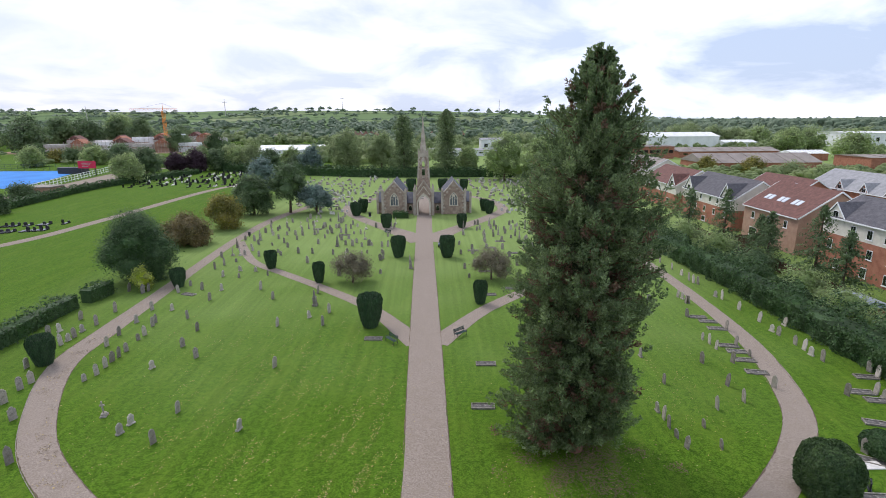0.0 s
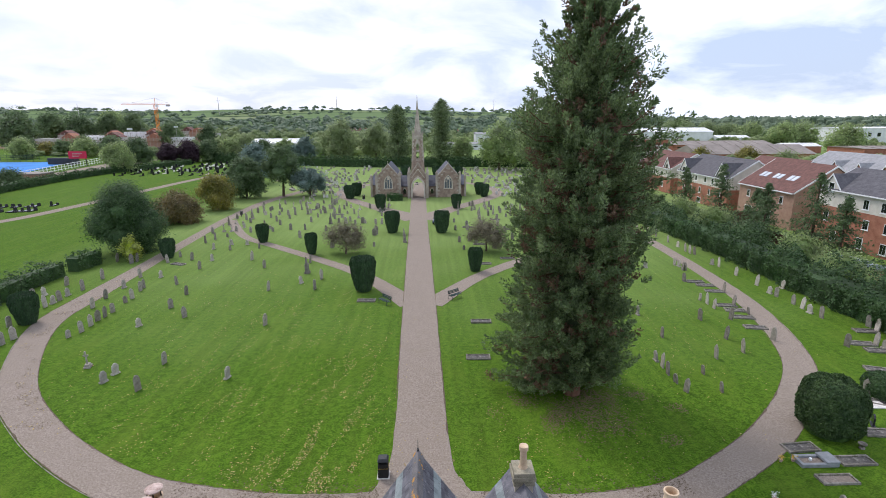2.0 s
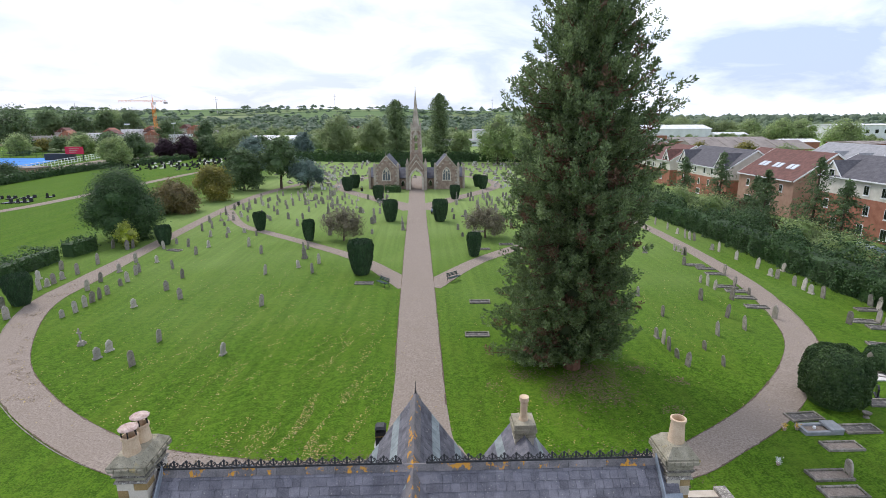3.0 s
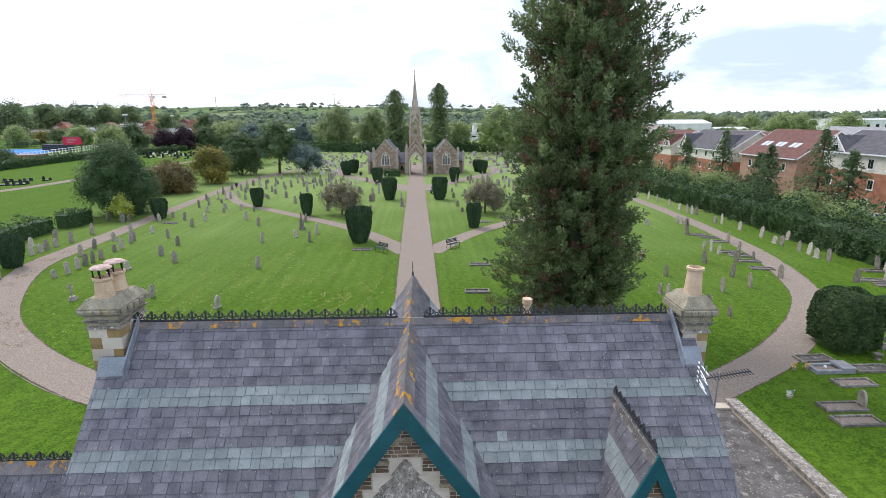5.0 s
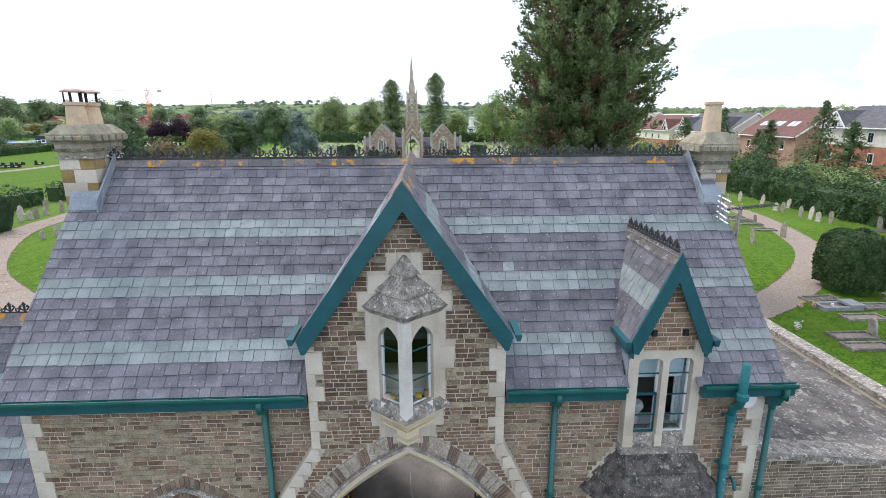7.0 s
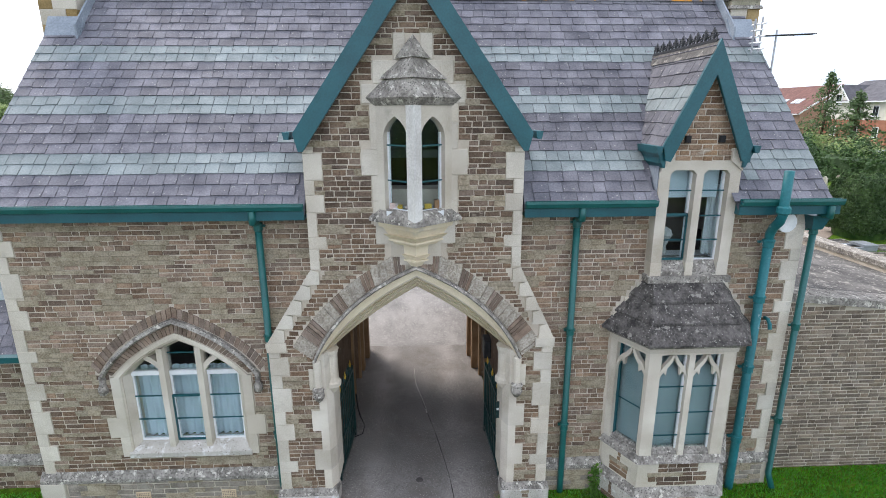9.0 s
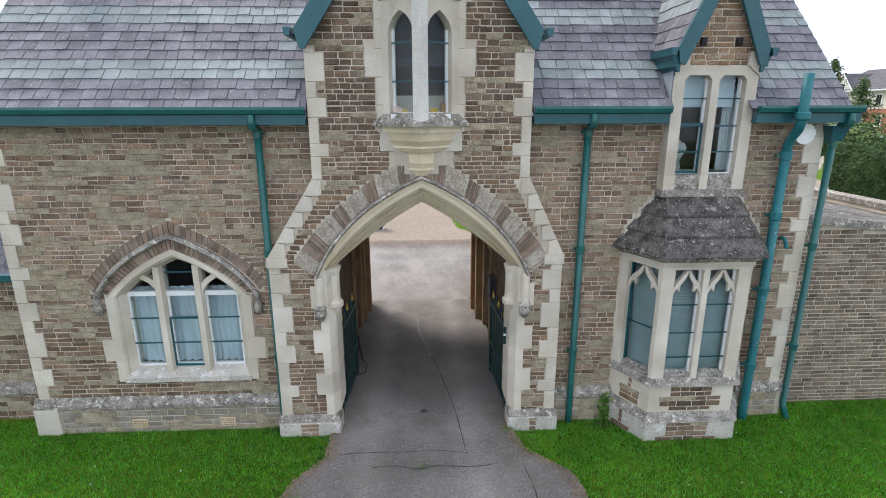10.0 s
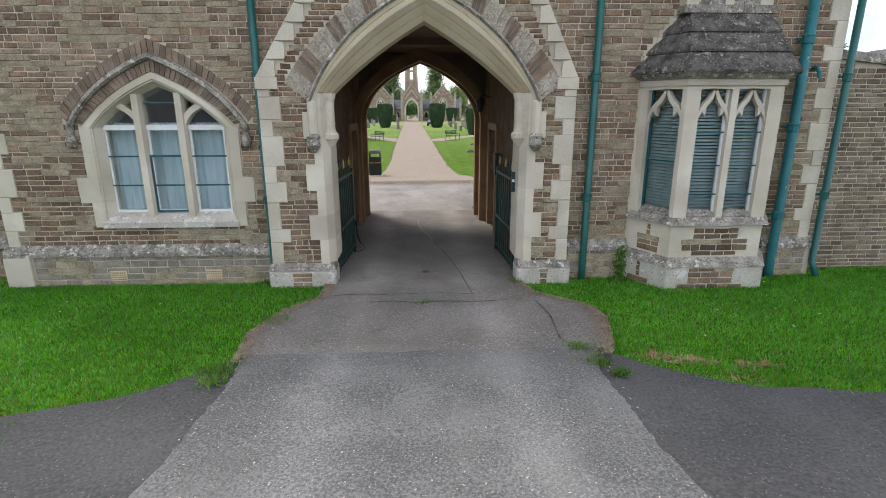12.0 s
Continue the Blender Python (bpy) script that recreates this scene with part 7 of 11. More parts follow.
# the great conifer by the drive
def giant():
    g = np.random.default_rng(12)
    r = random.Random(12)
    H = 26.6
    zs = [0.3, 1.0, 2.5, 4.0, 6.0, 8.0, 10.0, 12.0, 14.0, 16.0, 18.0, 19.5, 21.0, 23.0, 24.6, 25.6, 26.5, 27.3]
    west = [3.3, 4.6, 5.4, 5.7, 5.4, 5.3, 5.2, 5.0, 5.0, 5.0, 4.5, 3.8, 3.2, 2.5, 1.8, 1.1, 0.5, 0.12]
    east = [2.2, 2.8, 4.0, 4.9, 3.0, 2.7, 4.1, 4.9, 5.5, 5.4, 4.9, 3.7, 2.9, 2.0, 1.6, 1.0, 0.45, 0.12]

    def reach(z, a):
        """How far the branches reach at height z towards azimuth a."""
        w, e = float(np.interp(z, zs, west)), float(np.interp(z, zs, east))
        lump = 1 + 0.22 * noise.noise(Vector((math.cos(a) * 1.8, math.sin(a) * 1.8, z * 0.42)))
        side = w + (e - w) * (0.5 + 0.5 * math.cos(a))
        if math.sin(a) < 0:
            # the side towards the gatehouse is tucked in at the foot
            front = float(np.interp(z, [0.3, 2.5, 5.0, 7.0, 9.0, 12.0, 15.0, 20.0, 23.0, 25.6, 27.3], [1.6, 2.2, 2.8, 3.8, 4.9, 5.1, 4.7, 4.6, 3.2, 1.9, 0.15]))
            side += (front - side) * math.sin(a) ** 2
        return side * lump

    ob = thing("giant_conifer", "tall broad dark green conifer with brown inner foliage", "tree", at=(10.0, 32.3, gz(32.3)))
    part("trunk", tube(B(), [(0, 0, -0.3), (0.05, 0, 4), (0.1, 0.1, 14), (0, 0, 26.0)], 0.62, 10, 0.05), "red_bark", ob)
    # solid core added behind the sprays, dark as the shade between branches
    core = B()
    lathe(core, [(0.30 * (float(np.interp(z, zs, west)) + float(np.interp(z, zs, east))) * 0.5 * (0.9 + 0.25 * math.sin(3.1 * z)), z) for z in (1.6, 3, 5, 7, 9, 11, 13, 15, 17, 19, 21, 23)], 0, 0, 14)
    part("inner_foliage", core, "sequoia_shade", ob, "solid inner core, coloured dark as the shade inside the crown")
    C, D, S, dry = [], [], [], []
    for i in range(1150):
        z = 0.5 + (H - 0.6) * r.random() ** 1.08
        a = r.uniform(0, 6.283)
        if z < 1.6 and math.sin(a) < -0.15:
            continue
        t = z / H
        L = reach(z, a) * r.uniform(0.72, 1.08)
        if noise.noise(Vector((math.cos(a) * 2.3, math.sin(a) * 2.3, z * 0.6 + 7.0))) < -0.20 and z < 25:
            L *= 0.62
        droop = (0.30 - 0.55 * t) * L * r.uniform(0.5, 1.2)
        lift = L * (0.16 + 0.35 * t * t)
        ca, sa = math.cos(a), math.sin(a)
        at = lambda q: Vector((ca * L * q, sa * L * q, max(1.0 if sa < -0.15 else 0.35, z - droop * q + lift * max(0, q - 0.55) ** 1.5 * 2.2)))
        brown = r.random()
        if i % 3 == 0 and z < 26:
            part("limb", tube(B(), [at(0.0), at(0.35) + Vector((0, 0, 0.12 * L * 0.3)), at(0.7), at(0.97)], 0.075 if z < 18 else 0.05, 5, 0.014), "red_bark", ob)
        k = max(3, int(2.2 + 1.15 * L))
        for m in range(k):
            q = 0.30 + 0.70 * (m + r.random()) / k
            side = r.uniform(-1, 1) * 0.20 * L * (1.05 - q * 0.55)
            p = at(q) + Vector((-sa * side, ca * side, r.uniform(-0.25, 0.30)))
            C.append(p)
            up = r.uniform(0.15, 0.9) + 0.6 * t
            D.append(Vector((ca * 0.8 - sa * side * 0.5, sa * 0.8 + ca * side * 0.5, up)).normalized())
            S.append(r.uniform(0.42, 0.85) * (1.0 if z < 22 else 0.72))
            dry.append(brown < 0.13 and q < 0.85 or r.random() < 0.035)
    C, D, S, dry = np.array([tuple(c) for c in C]), np.array([tuple(d) for d in D]), np.array(S), np.array(dry)
    for sel, mt, nm, per, lab in ((~dry, "sequoia", "crown", 50, ""), (dry, "sequoia_dry", "dry_foliage", 40, "reddish brown dead sprays")):
        c, dd, sz = np.repeat(C[sel], per, 0), np.repeat(D[sel], per, 0), np.repeat(S[sel], per)[:, None]
        n = len(c)
        # each spray is a fan of short twigs that rise from a drooping shoot
        along = g.uniform(-0.55, 0.75, (n, 1))
        off = g.normal(0, 1, (n, 3))
        off -= dd * (off * dd).sum(1)[:, None]
        off /= np.linalg.norm(off, axis=1)[:, None]
        rad = 0.46 * (0.95 - 0.55 * np.abs(along)) * np.sqrt(g.random((n, 1)))
        P = c + sz * (dd * along + off * rad)
        P[:, 2] = np.maximum(P[:, 2], np.where(P[:, 1] < -0.4, 0.8, 0.12))
        T = dd * 0.9 + off * 0.8 + g.normal(0, 0.35, (n, 3))
        T /= np.linalg.norm(T, axis=1)[:, None]
        N = off + np.array([0, 0, 0.6]) + g.normal(0, 0.45, (n, 3))
        U = np.cross(N, T)
        U /= np.linalg.norm(U, axis=1)[:, None] + 1e-9
        ln, wd = (0.118 * g.uniform(0.6, 1.4, n))[:, None], (0.043 * g.uniform(0.7, 1.4, n))[:, None]
        part(nm, quads_mesh(nm, np.stack([P - T * ln, P - U * wd, P + T * ln, P + U * wd], 1), mt), None, ob, lab)


giant()

# trees by the left path, the lawns and behind the chapel
tree("dark_tree", "broad dense dark evergreen tree beside the path", (-44.0, 75.2), 10.1, 9.9, "laurel", 1, n=60000, size=0.105, base=0.03, lobes_n=16, gaps=0.95)
tree("golden_bush", "small golden-green bush under a dark tree", (-40.7, 69.6), 3.6, 2.9, "leaf_gold", 2, n=3500, size=0.10, base=0.03, clump=0.2, category="bush")
tree("bronze_tree", "low spreading tree with bronze-tinted leaves", (-47.0, 97), 5.6, 8.4, "leaf_brown", 3, n=16000, size=0.17, base=0.05, gaps=0.9)
tree("golden_tree", "rounded dense tree tinged golden at the top", (-45.4, 111.5), 7.8, 7.6, "leaf_olive", 4, n=14000, size=0.18, base=0.04, gaps=0.9)
tree("yew_tree", "dark rounded yew tree", (-44.6, 128), 10.2, 9.4, "leaf_dark", 5, n=13000, size=0.24, base=0.08, gaps=0.9)
tree("pine_tree", "dark pine with a bare lower trunk", (-36.4, 131), 12.8, 10.2, "leaf_dark", 6, n=9000, size=0.24, base=0.25)
tree("cedar_tree", "blue-green cedar with layered branches", (-29.6, 131), 7.2, 9.5, "leaf_blue", 7, n=7000, size=0.2, base=0.2)
tree("blue_cedar", "tall blue-grey cedar among other trees", (-52, 160), 13.0, 10.5, "leaf_blue", 8, n=7000, size=0.28, base=0.1)
tree("blue_cedar", "spreading blue-grey cedar near the hedge", (-53.5, 232), 12.8, 11, "leaf_blue", 9, n=6000, size=0.3, base=0.12)
for i, (x, y, s) in enumerate(((-11.8, 72.2, 1.0), (8.6, 72.8, 1.0))):
    tree("plum_tree", "small round-headed purplish-green tree on a short trunk", (x, y), 4.3, 6.2, "leaf_plum", 20 + i, n=16000, size=0.075, base=0.30, clump=0.3, gaps=0.6, heart=0.42)
for i, (x, y, h, w, mt) in enumerate(((-37.8, 228, 19.5, 15.5, "leaf_far"), (-22.3, 232, 18, 14.5, "leaf_far"), (15, 222, 12, 9, "leaf"), (28, 199, 18, 17, "leaf"), (40, 190, 17, 16, "leaf"), (52, 182, 15, 14, "leaf"), (-98, 257, 11.5, 13, "leaf_far"), (-68, 254, 9.5, 11, "leaf"),
                                      (-117, 201, 10.5, 12.5, "leaf"), (-123, 226, 11.5, 13, "leaf_dark"), (-117, 240, 8.5, 9, "leaf_purple"), (-109, 243, 10, 10, "leaf_purple"), (-101, 248, 9, 13, "leaf_dark"), (-92, 250, 11, 14, "leaf"), (-84, 246, 12, 13, "leaf_far"), (-75, 242, 10, 12, "leaf_dark"), (-113, 132, 6.5, 7, "leaf_dark"), (-124, 132, 5.5, 6, "leaf_dark"), (-62, 240, 7, 11, "leaf_dark"))):
    tree("tree", "full leafy tree behind the graves" if mt != "leaf_purple" else "dark purple-leaved tree beyond the graves", (x, y), h, w, mt, 40 + i, n=9000, size=0.34, base=0.06, clump=0.6, gaps=0.8)


def narrow_conifer(at, h, w, seed, name="wellingtonia", label="tall narrow dark conifer behind the chapel", mat="sequoia", n=520, spray=0.9, bare=0.06, thin=False):
    g = np.random.default_rng(seed)
    r = random.Random(seed)
    P, N = [], []
    bm = B()
    tube(bm, [(0, 0, -0.2), (0, 0, h * 0.5), (0, 0, h * 0.97)], 0.03 * h * 0.7, 8, 0.03)
    for i in range(n):
        z = h * (bare + (1 - bare) * r.random())
        t = (z / h - bare) / (1 - bare)
        if thin:
            L = w * 0.5 * (1 - t) ** 0.8 * r.uniform(0.45, 1.2) + 0.15
        else:
            L = w * 0.5 * min(1.0, 1.9 * (1 - t) ** 0.55) * (0.8 + 0.2 * math.sin(t * 9)) * r.uniform(0.75, 1.08)
        a = r.uniform(0, 6.283)
        for k in range(4):
            q = (k + 1.2) / 4.6
            P.append((math.cos(a) * L * q, math.sin(a) * L * q, z - (0.15 * L * q if thin else -0.1 * L * q)))
            N.append((math.cos(a) * 0.5, math.sin(a) * 0.5, 0.8))
        if thin and i % 6 == 0:
            tube(bm, [(0, 0, z), (math.cos(a) * L * 0.9, math.sin(a) * L * 0.9, z - 0.1 * L)], 0.03, 4, 0.008)
    P, N = np.repeat(np.array(P), 7, 0), np.repeat(np.array(N), 7, 0)
    P = P + g.normal(0, 0.16 if thin else 0.35, P.shape)
    P[:, 2] = np.maximum(P[:, 2], 0.1)
    ob = thing(name, label, "tree", at=(at[0], at[1], gz(at[1])))
    part("trunk", bm, "bark", ob)
    part("crown", quads_mesh("crown", cards(P, N, 0.135 if thin else 0.26 * spray, g, long=1.3), mat), None, ob)


narrow_conifer((-11.9, 219), 24.0, 12.6, 61, n=640)
narrow_conifer((6.0, 215), 26.2, 12.2, 62, n=640)
for i, (x, y, h, w) in enumerate(((51, 100, 9.5, 10), (52, 89, 11.0, 9.5), (52, 76.5, 9.0, 8), (52.5, 67, 11.5, 10.5), (53, 62.5, 9.0, 9), (54, 82, 7.5, 8))):
    narrow_conifer((x, y), h, w, 70 + i, "garden_conifer", "thin open-branched conifer in a garden", "leaf_dark", n=150, bare=0.05, thin=True)


def hedge(name, label, line, width, height, material, seed, size=0.16, dens=150, rough=0.25):
    """A hedge along a line: a core and leaves on its uneven skin."""
    g = np.random.default_rng(seed)
    pts = spline(line, 6)
    P, N = [], []
    bm = B()
    for (xa, ya), (xb, yb) in zip(pts, pts[1:]):
        d = Vector((xb - xa, yb - ya, 0))
        L = d.length
        if L < 1e-3:
            continue
        d /= L
        s = Vector((-d.y, d.x, 0))
        m = Matrix(((d.x, s.x, 0, xa), (d.y, s.y, 0, ya), (0, 0, 1, gz(ya)), (0, 0, 0, 1)))
        box(bm, 0, L, -width * 0.38, width * 0.38, -0.2, height * 0.80, m)
        n = int(L * (width + 2 * height) * dens / 10)
        for k in range(n):
            u = g.random() * L
            side = g.random() * (width + 2 * height)
            wv = 1 + rough * noise.noise(Vector((xa + d.x * u, ya + d.y * u, side)) * 0.6)
            if side < height:
                p, nn = (-width / 2 * wv, side), -s
            elif side < height + width:
                p, nn = (side - height - width / 2, height * wv), Vector((0, 0, 1))
            else:
                p, nn = (width / 2 * wv, side - height - width), s
            q = Vector((xa, ya, gz(ya))) + d * u + s * p[0] + Vector((0, 0, p[1] * (wv if abs(p[0]) < width * 0.45 else 1)))
            P.append(q)
            N.append(nn)
    P, N = np.array(P), np.array(N)
    P = P + g.normal(0, 0.10, P.shape)
    ob = thing(name, label, "hedge")
    part("core", bm, material, ob)
    part("leaves", quads_mesh("leaves", cards(P, N, size, g), material), None, ob)
    return ob


hedge("hedge", "tall mixed dark green hedge between graves and gardens", [(42.5, 36), (42.6, 50), (42.8, 65), (42.2, 80), (40.8, 98), (38, 118)], 4.2, 2.8, "laurel", 1, dens=620, size=0.14, rough=0.55)
hedge("hedge", "clipped dark laurel hedge along the open grass", [(-48, 40), (-46, 50.5), (-46.2, 57), (-46, 63)], 1.8, 1.9, "laurel", 2, dens=380, size=0.13)
hedge("hedge", "short clipped laurel hedge beside the path", [(-45.4, 64.6), (-44.8, 68.6)], 1.9, 2.1, "laurel", 3, dens=380, size=0.13)
hedge("hedge", "long low hedge beside the sports ground", [(-112, 120), (-116, 150), (-117, 189), (-104, 232)], 2.0, 2.2, "laurel", 4, dens=110, size=0.26)
hedge("hedge", "tall dark hedge closing the cemetery", [(-100, 246), (-60, 226), (-20, 213), (20, 212), (60, 205)], 3.0, 3.7, "laurel", 5, dens=80, size=0.34)
hedge("hedge", "low clipped hedge in front of the chapel", [(-9.6, 122.5), (-5.9, 122.5)], 1.6, 1.7, "laurel", 6, dens=200, size=0.15)
hedge("hedge", "small clipped hedge among the dark gravestones", [(-70, 190), (-58, 193)], 1.4, 1.3, "yew", 7, dens=90, size=0.2)


def dome_bush(x, y, h, r, material, seed, label, n=30000, size=0.055):
    """A rounded clipped bush: leaves on the skin of a bulging dome over a dark core."""
    g = np.random.default_rng(seed)
    d = g.normal(0, 1, (n, 3))
    d /= np.linalg.norm(d, axis=1)[:, None]
    d[:, 2] = np.where(d[:, 2] < -0.55, -d[:, 2], d[:, 2])
    k = np.array([1 + 0.10 * noise.noise(Vector(v) * 2.2 + Vector((seed, 0, 0))) + 0.04 * noise.noise(Vector(v) * 6.0) for v in d]) * (1 - 0.05 * g.random(n))
    # squared like a clipped bush
    k = k / (np.abs(d) ** 3.4).sum(1) ** (1 / 3.4) * 0.93
    P = d * np.array([r, r, h * 0.56]) * k[:, None] + np.array([0, 0, h * 0.44])
    P[:, 2] = np.maximum(P[:, 2], 0.02)
    ob = thing("round_bush", label, "bush", at=(x, y, gz(y)))
    part("leaves", quads_mesh("leaves", cards(P, d, size, g, flat=0.6, long=1.7), material), None, ob)
    part("core", lathe(B(), ((r * 0.7, 0), (r * 0.88, h * 0.3), (r * 0.84, h * 0.6), (r * 0.5, h * 0.85), (0.1, h * 0.9)), 0, 0, 14), material, ob)


dome_bush(24.4, 27.1, 3.6, 1.72, "yew_bush", 90, "large rounded dense dark green bush by the path")
dome_bush(31.5, 31.0, 1.6, 1.3, "laurel", 91, "low green shrub among graves", 5000)
for i, (x, y, h, w, mt) in enumerate(((46.5, 92, 5, 7, "leaf"), (47, 82, 5.5, 7, "leaf"), (48.5, 74, 4.2, 6, "leaf_dark"), (48, 63, 4.5, 6.5, "leaf"), (47.5, 55, 4.2, 6, "leaf"), (47, 47, 3.8, 6, "leaf_dark"), (45, 104, 6, 8, "leaf"), (43, 118, 7, 9, "leaf"))):
    tree("shrub", "overgrown green garden shrub behind the hedge", (x, y), h * 0.82, w, mt, 110 + i, n=8000, size=0.14, base=0.02, category="bush", gaps=0.5)

# ---- graves ----


def slab_stone(w, h, t, top, material="headstone", base=True):
    bm = B()
    if top == "round":
        pts = [(-w / 2, -0.15), (w / 2, -0.15), (w / 2, h - w / 2)] + [(w / 2 * math.cos(a), h - w / 2 + w / 2 * math.sin(a)) for a in (0.5, 1.0, 1.57, 2.14, 2.64)] + [(-w / 2, h - w / 2)]
    elif top == "point":
        pts = [(-w / 2, -0.15), (w / 2, -0.15), (w / 2, h * 0.68), (w * 0.36, h * 0.84), (0, h), (-w * 0.36, h * 0.84), (-w / 2, h * 0.68)]
    elif top == "shoulder":
        pts = [(-w / 2, -0.15), (w / 2, -0.15), (w / 2, h * 0.80), (w * 0.30, h * 0.82), (w * 0.24, h * 0.95), (0, h), (-w * 0.24, h * 0.95), (-w * 0.30, h * 0.82), (-w / 2, h * 0.80)]
    else:
        pts = [(-w / 2, -0.15), (w / 2, -0.15), (w / 2, h), (-w / 2, h)]
    prism(bm, pts, -t / 2, t / 2)
    if base:
        box(bm, -w * 0.62, w * 0.62, -t * 1.1, t * 1.1, -0.2, 0.13)
    bmesh.ops.bevel(bm, geom=[e for e in bm.edges if e.calc_length() > 0.1], offset=0.012, segments=1, affect="EDGES")
    return mesh_of("headstone", bm, material)


def cross_stone(h, material="buff_stone"):
    bm = B()
    box(bm, -0.34, 0.34, -0.34, 0.34, -0.2, 0.16)
    box(bm, -0.24, 0.24, -0.24, 0.24, 0.16, 0.34)
    box(bm, -0.07, 0.07, -0.06, 0.06, 0.34, h)
    box(bm, -0.27, -0.07, -0.055, 0.055, h * 0.70, h * 0.70 + 0.13)
    box(bm, 0.07, 0.27, -0.055, 0.055, h * 0.70, h * 0.70 + 0.13)
    return mesh_of("headstone", bm, material)


def pillar_stone(h, material="headstone"):
    bm = B()
    plan_prism(bm, [(-0.36, -0.36), (0.36, -0.36), (0.36, 0.36), (-0.36, 0.36)], -0.2, 0.25)
    plan_prism(bm, [(-0.26, -0.26), (0.26, -0.26), (0.26, 0.26), (-0.26, 0.26)], 0.25, h * 0.5, [(-0.22, -0.22), (0.22, -0.22), (0.22, 0.22), (-0.22, 0.22)])
    plan_prism(bm, [(-0.27, -0.27), (0.27, -0.27), (0.27, 0.27), (-0.27, 0.27)], h * 0.5, h * 0.56)
    plan_prism(bm, [(-0.16, -0.16), (0.16, -0.16), (0.16, 0.16), (-0.16, 0.16)], h * 0.56, h, [(-0.07, -0.07), (0.07, -0.07), (0.07, 0.07), (-0.07, 0.07)])
    return mesh_of("headstone", bm, material)


STONES = [slab_stone(0.70, 1.15, 0.12, "round", base=False), slab_stone(0.66, 1.25, 0.12, "point", base=False), slab_stone(0.76, 1.20, 0.13, "shoulder", base=False), slab_stone(0.62, 0.85, 0.11, "round", base=False), slab_stone(0.70, 1.3, 0.12, "point", "buff_stone", base=False), slab_stone(0.70, 0.95, 0.15, "shoulder", "buff_stone")]
CROSS, PILLAR = cross_stone(1.5), pillar_stone(2.0)
rs = random.Random(99)


def grave(x, y, rz=0.0, kind=None, s=1.0):
    k = rs.randrange(len(STONES)) if kind is None else kind
    me = CROSS if k == 10 else PILLAR if k == 11 else STONES[k]
    lab = "weathered pale stone cross on a stepped base" if k == 10 else "tall weathered stone grave pillar" if k == 11 else ("pale stone headstone in the grass" if k in (4, 5) else "weathered grey headstone leaning slightly in the grass")
    ob = new("headstone", me)
    ob.matrix_basis = pose(x, y, gz(y), rs.uniform(-6, 6), rs.uniform(-4, 4), rz + rs.uniform(-11, 11)) @ Matrix.Diagonal((s * 0.80, s, s * rs.uniform(0.98, 1.22), 1))
    tagged(ob, lab, "headstone", group="headstones in the churchyard")


LAWN = [(-32.1, 43.5), (-31.7, 44.7), (-31.8, 46.2), (-31.9, 47.4), (-31.8, 48.4), (-31.8, 49.7), (-34.6, 51.0), (-35.0, 53.9), (-35.1, 57.6), (-32.1, 53.8), (-32.1, 52.5), (-35.4, 61.7), (-32.6, 56.4), (-32.8, 57.5), (-32.9, 61.6), (-29.6, 58.7), (-26.8, 54.9), (-26.5, 50.7), (-23.9, 48.0), (-29.7, 65.2), (-35.3, 68.4), (-35.0, 71.4), (-32.6, 69.6),
        (-29.7, 69.2), (-29.4, 75.1), (-32.1, 75.8), (-35.0, 80.0), (-34.3, 82.1), (-27.2, 45.9), (-21.0, 38.0), (-23.9, 36.4), (-24.0, 35.1), (-20.8, 33.8), (-15.1, 35.4), (-15.4, 45.7), (-18.1, 55.9), (-15.0, 58.5), (-12.9, 56.1), (-12.9, 60.0), (-15.7, 64.1), (-15.9, 67.4), (-21.4, 65.3), (-24.3, 69.3), (-25.4, 76.1)]
for x, y in LAWN:
    grave(x, y, rz=74 if x < -28 else 68, s=0.88)
grave(-26.7, 37.6, kind=10, s=0.85)
BESIDE = [(-36.8, 42.1), (-36.7, 43.3), (-33.7, 37.3), (-36.4, 39.8), (-39.4, 46.3), (-29.6, 31.7), (-39.7, 51.5), (-39.7, 52.6), (-39.6, 53.5), (-39.8, 55.1), (-42.4, 58.8), (-42.4, 55.2), (-39.4, 57.0), (-39.7, 61.2), (-42.5, 69.2), (-40.1, 68.3), (-39.8, 69.1), (-43.1, 54.4)]
for x, y in BESIDE:
    grave(x, y, rz=74, s=0.95)
EAST = [(20.6, 46.9), (20.6, 41.5), (18.1, 37.0), (18.1, 35.9), (18.0, 34.7), (18.0, 33.4), (18.1, 32.1), (20.6, 32.0), (20.7, 34.7), (23.1, 37.2), (26.0, 40.9), (25.9, 38.2), (26.0, 45.3), (29.0, 49.6), (28.8, 50.7), (29.0, 45.3), (31.5, 46.6), (31.5, 49.1), (29.0, 48.3), (32.8, 53.2), (30.3, 57.2), (32.4, 61.9), (32.7, 61.7), (32.4, 64.1), (32.7, 63.5)]
for x, y in EAST:
    grave(x, y, rz=95, s=0.86)
ROW = [(37.9, 55.4), (37.6, 52.6), (37.6, 51.5), (37.8, 49.1), (37.8, 47.8), (37.7, 46.6), (37.9, 45.3), (37.8, 59.3), (37.8, 63.1), (37.5, 64.2), (37.8, 69.4), (37.5, 70.1), (37.4, 71.2), (40.1, 54.2), (40.6, 43.0), (40.4, 41.9), (37.9, 39.1), (38.1, 38.4), (35.3, 39.0), (29.9, 40.4), (30.4, 31.2), (37.6, 74), (37.5, 77), (37.3, 81), (37.2, 84), (37.0, 88)]
for i, (x, y) in enumerate(ROW):
    grave(x, y, rz=97, kind=(4, 5, 0, 4)[i % 4], s=0.88)
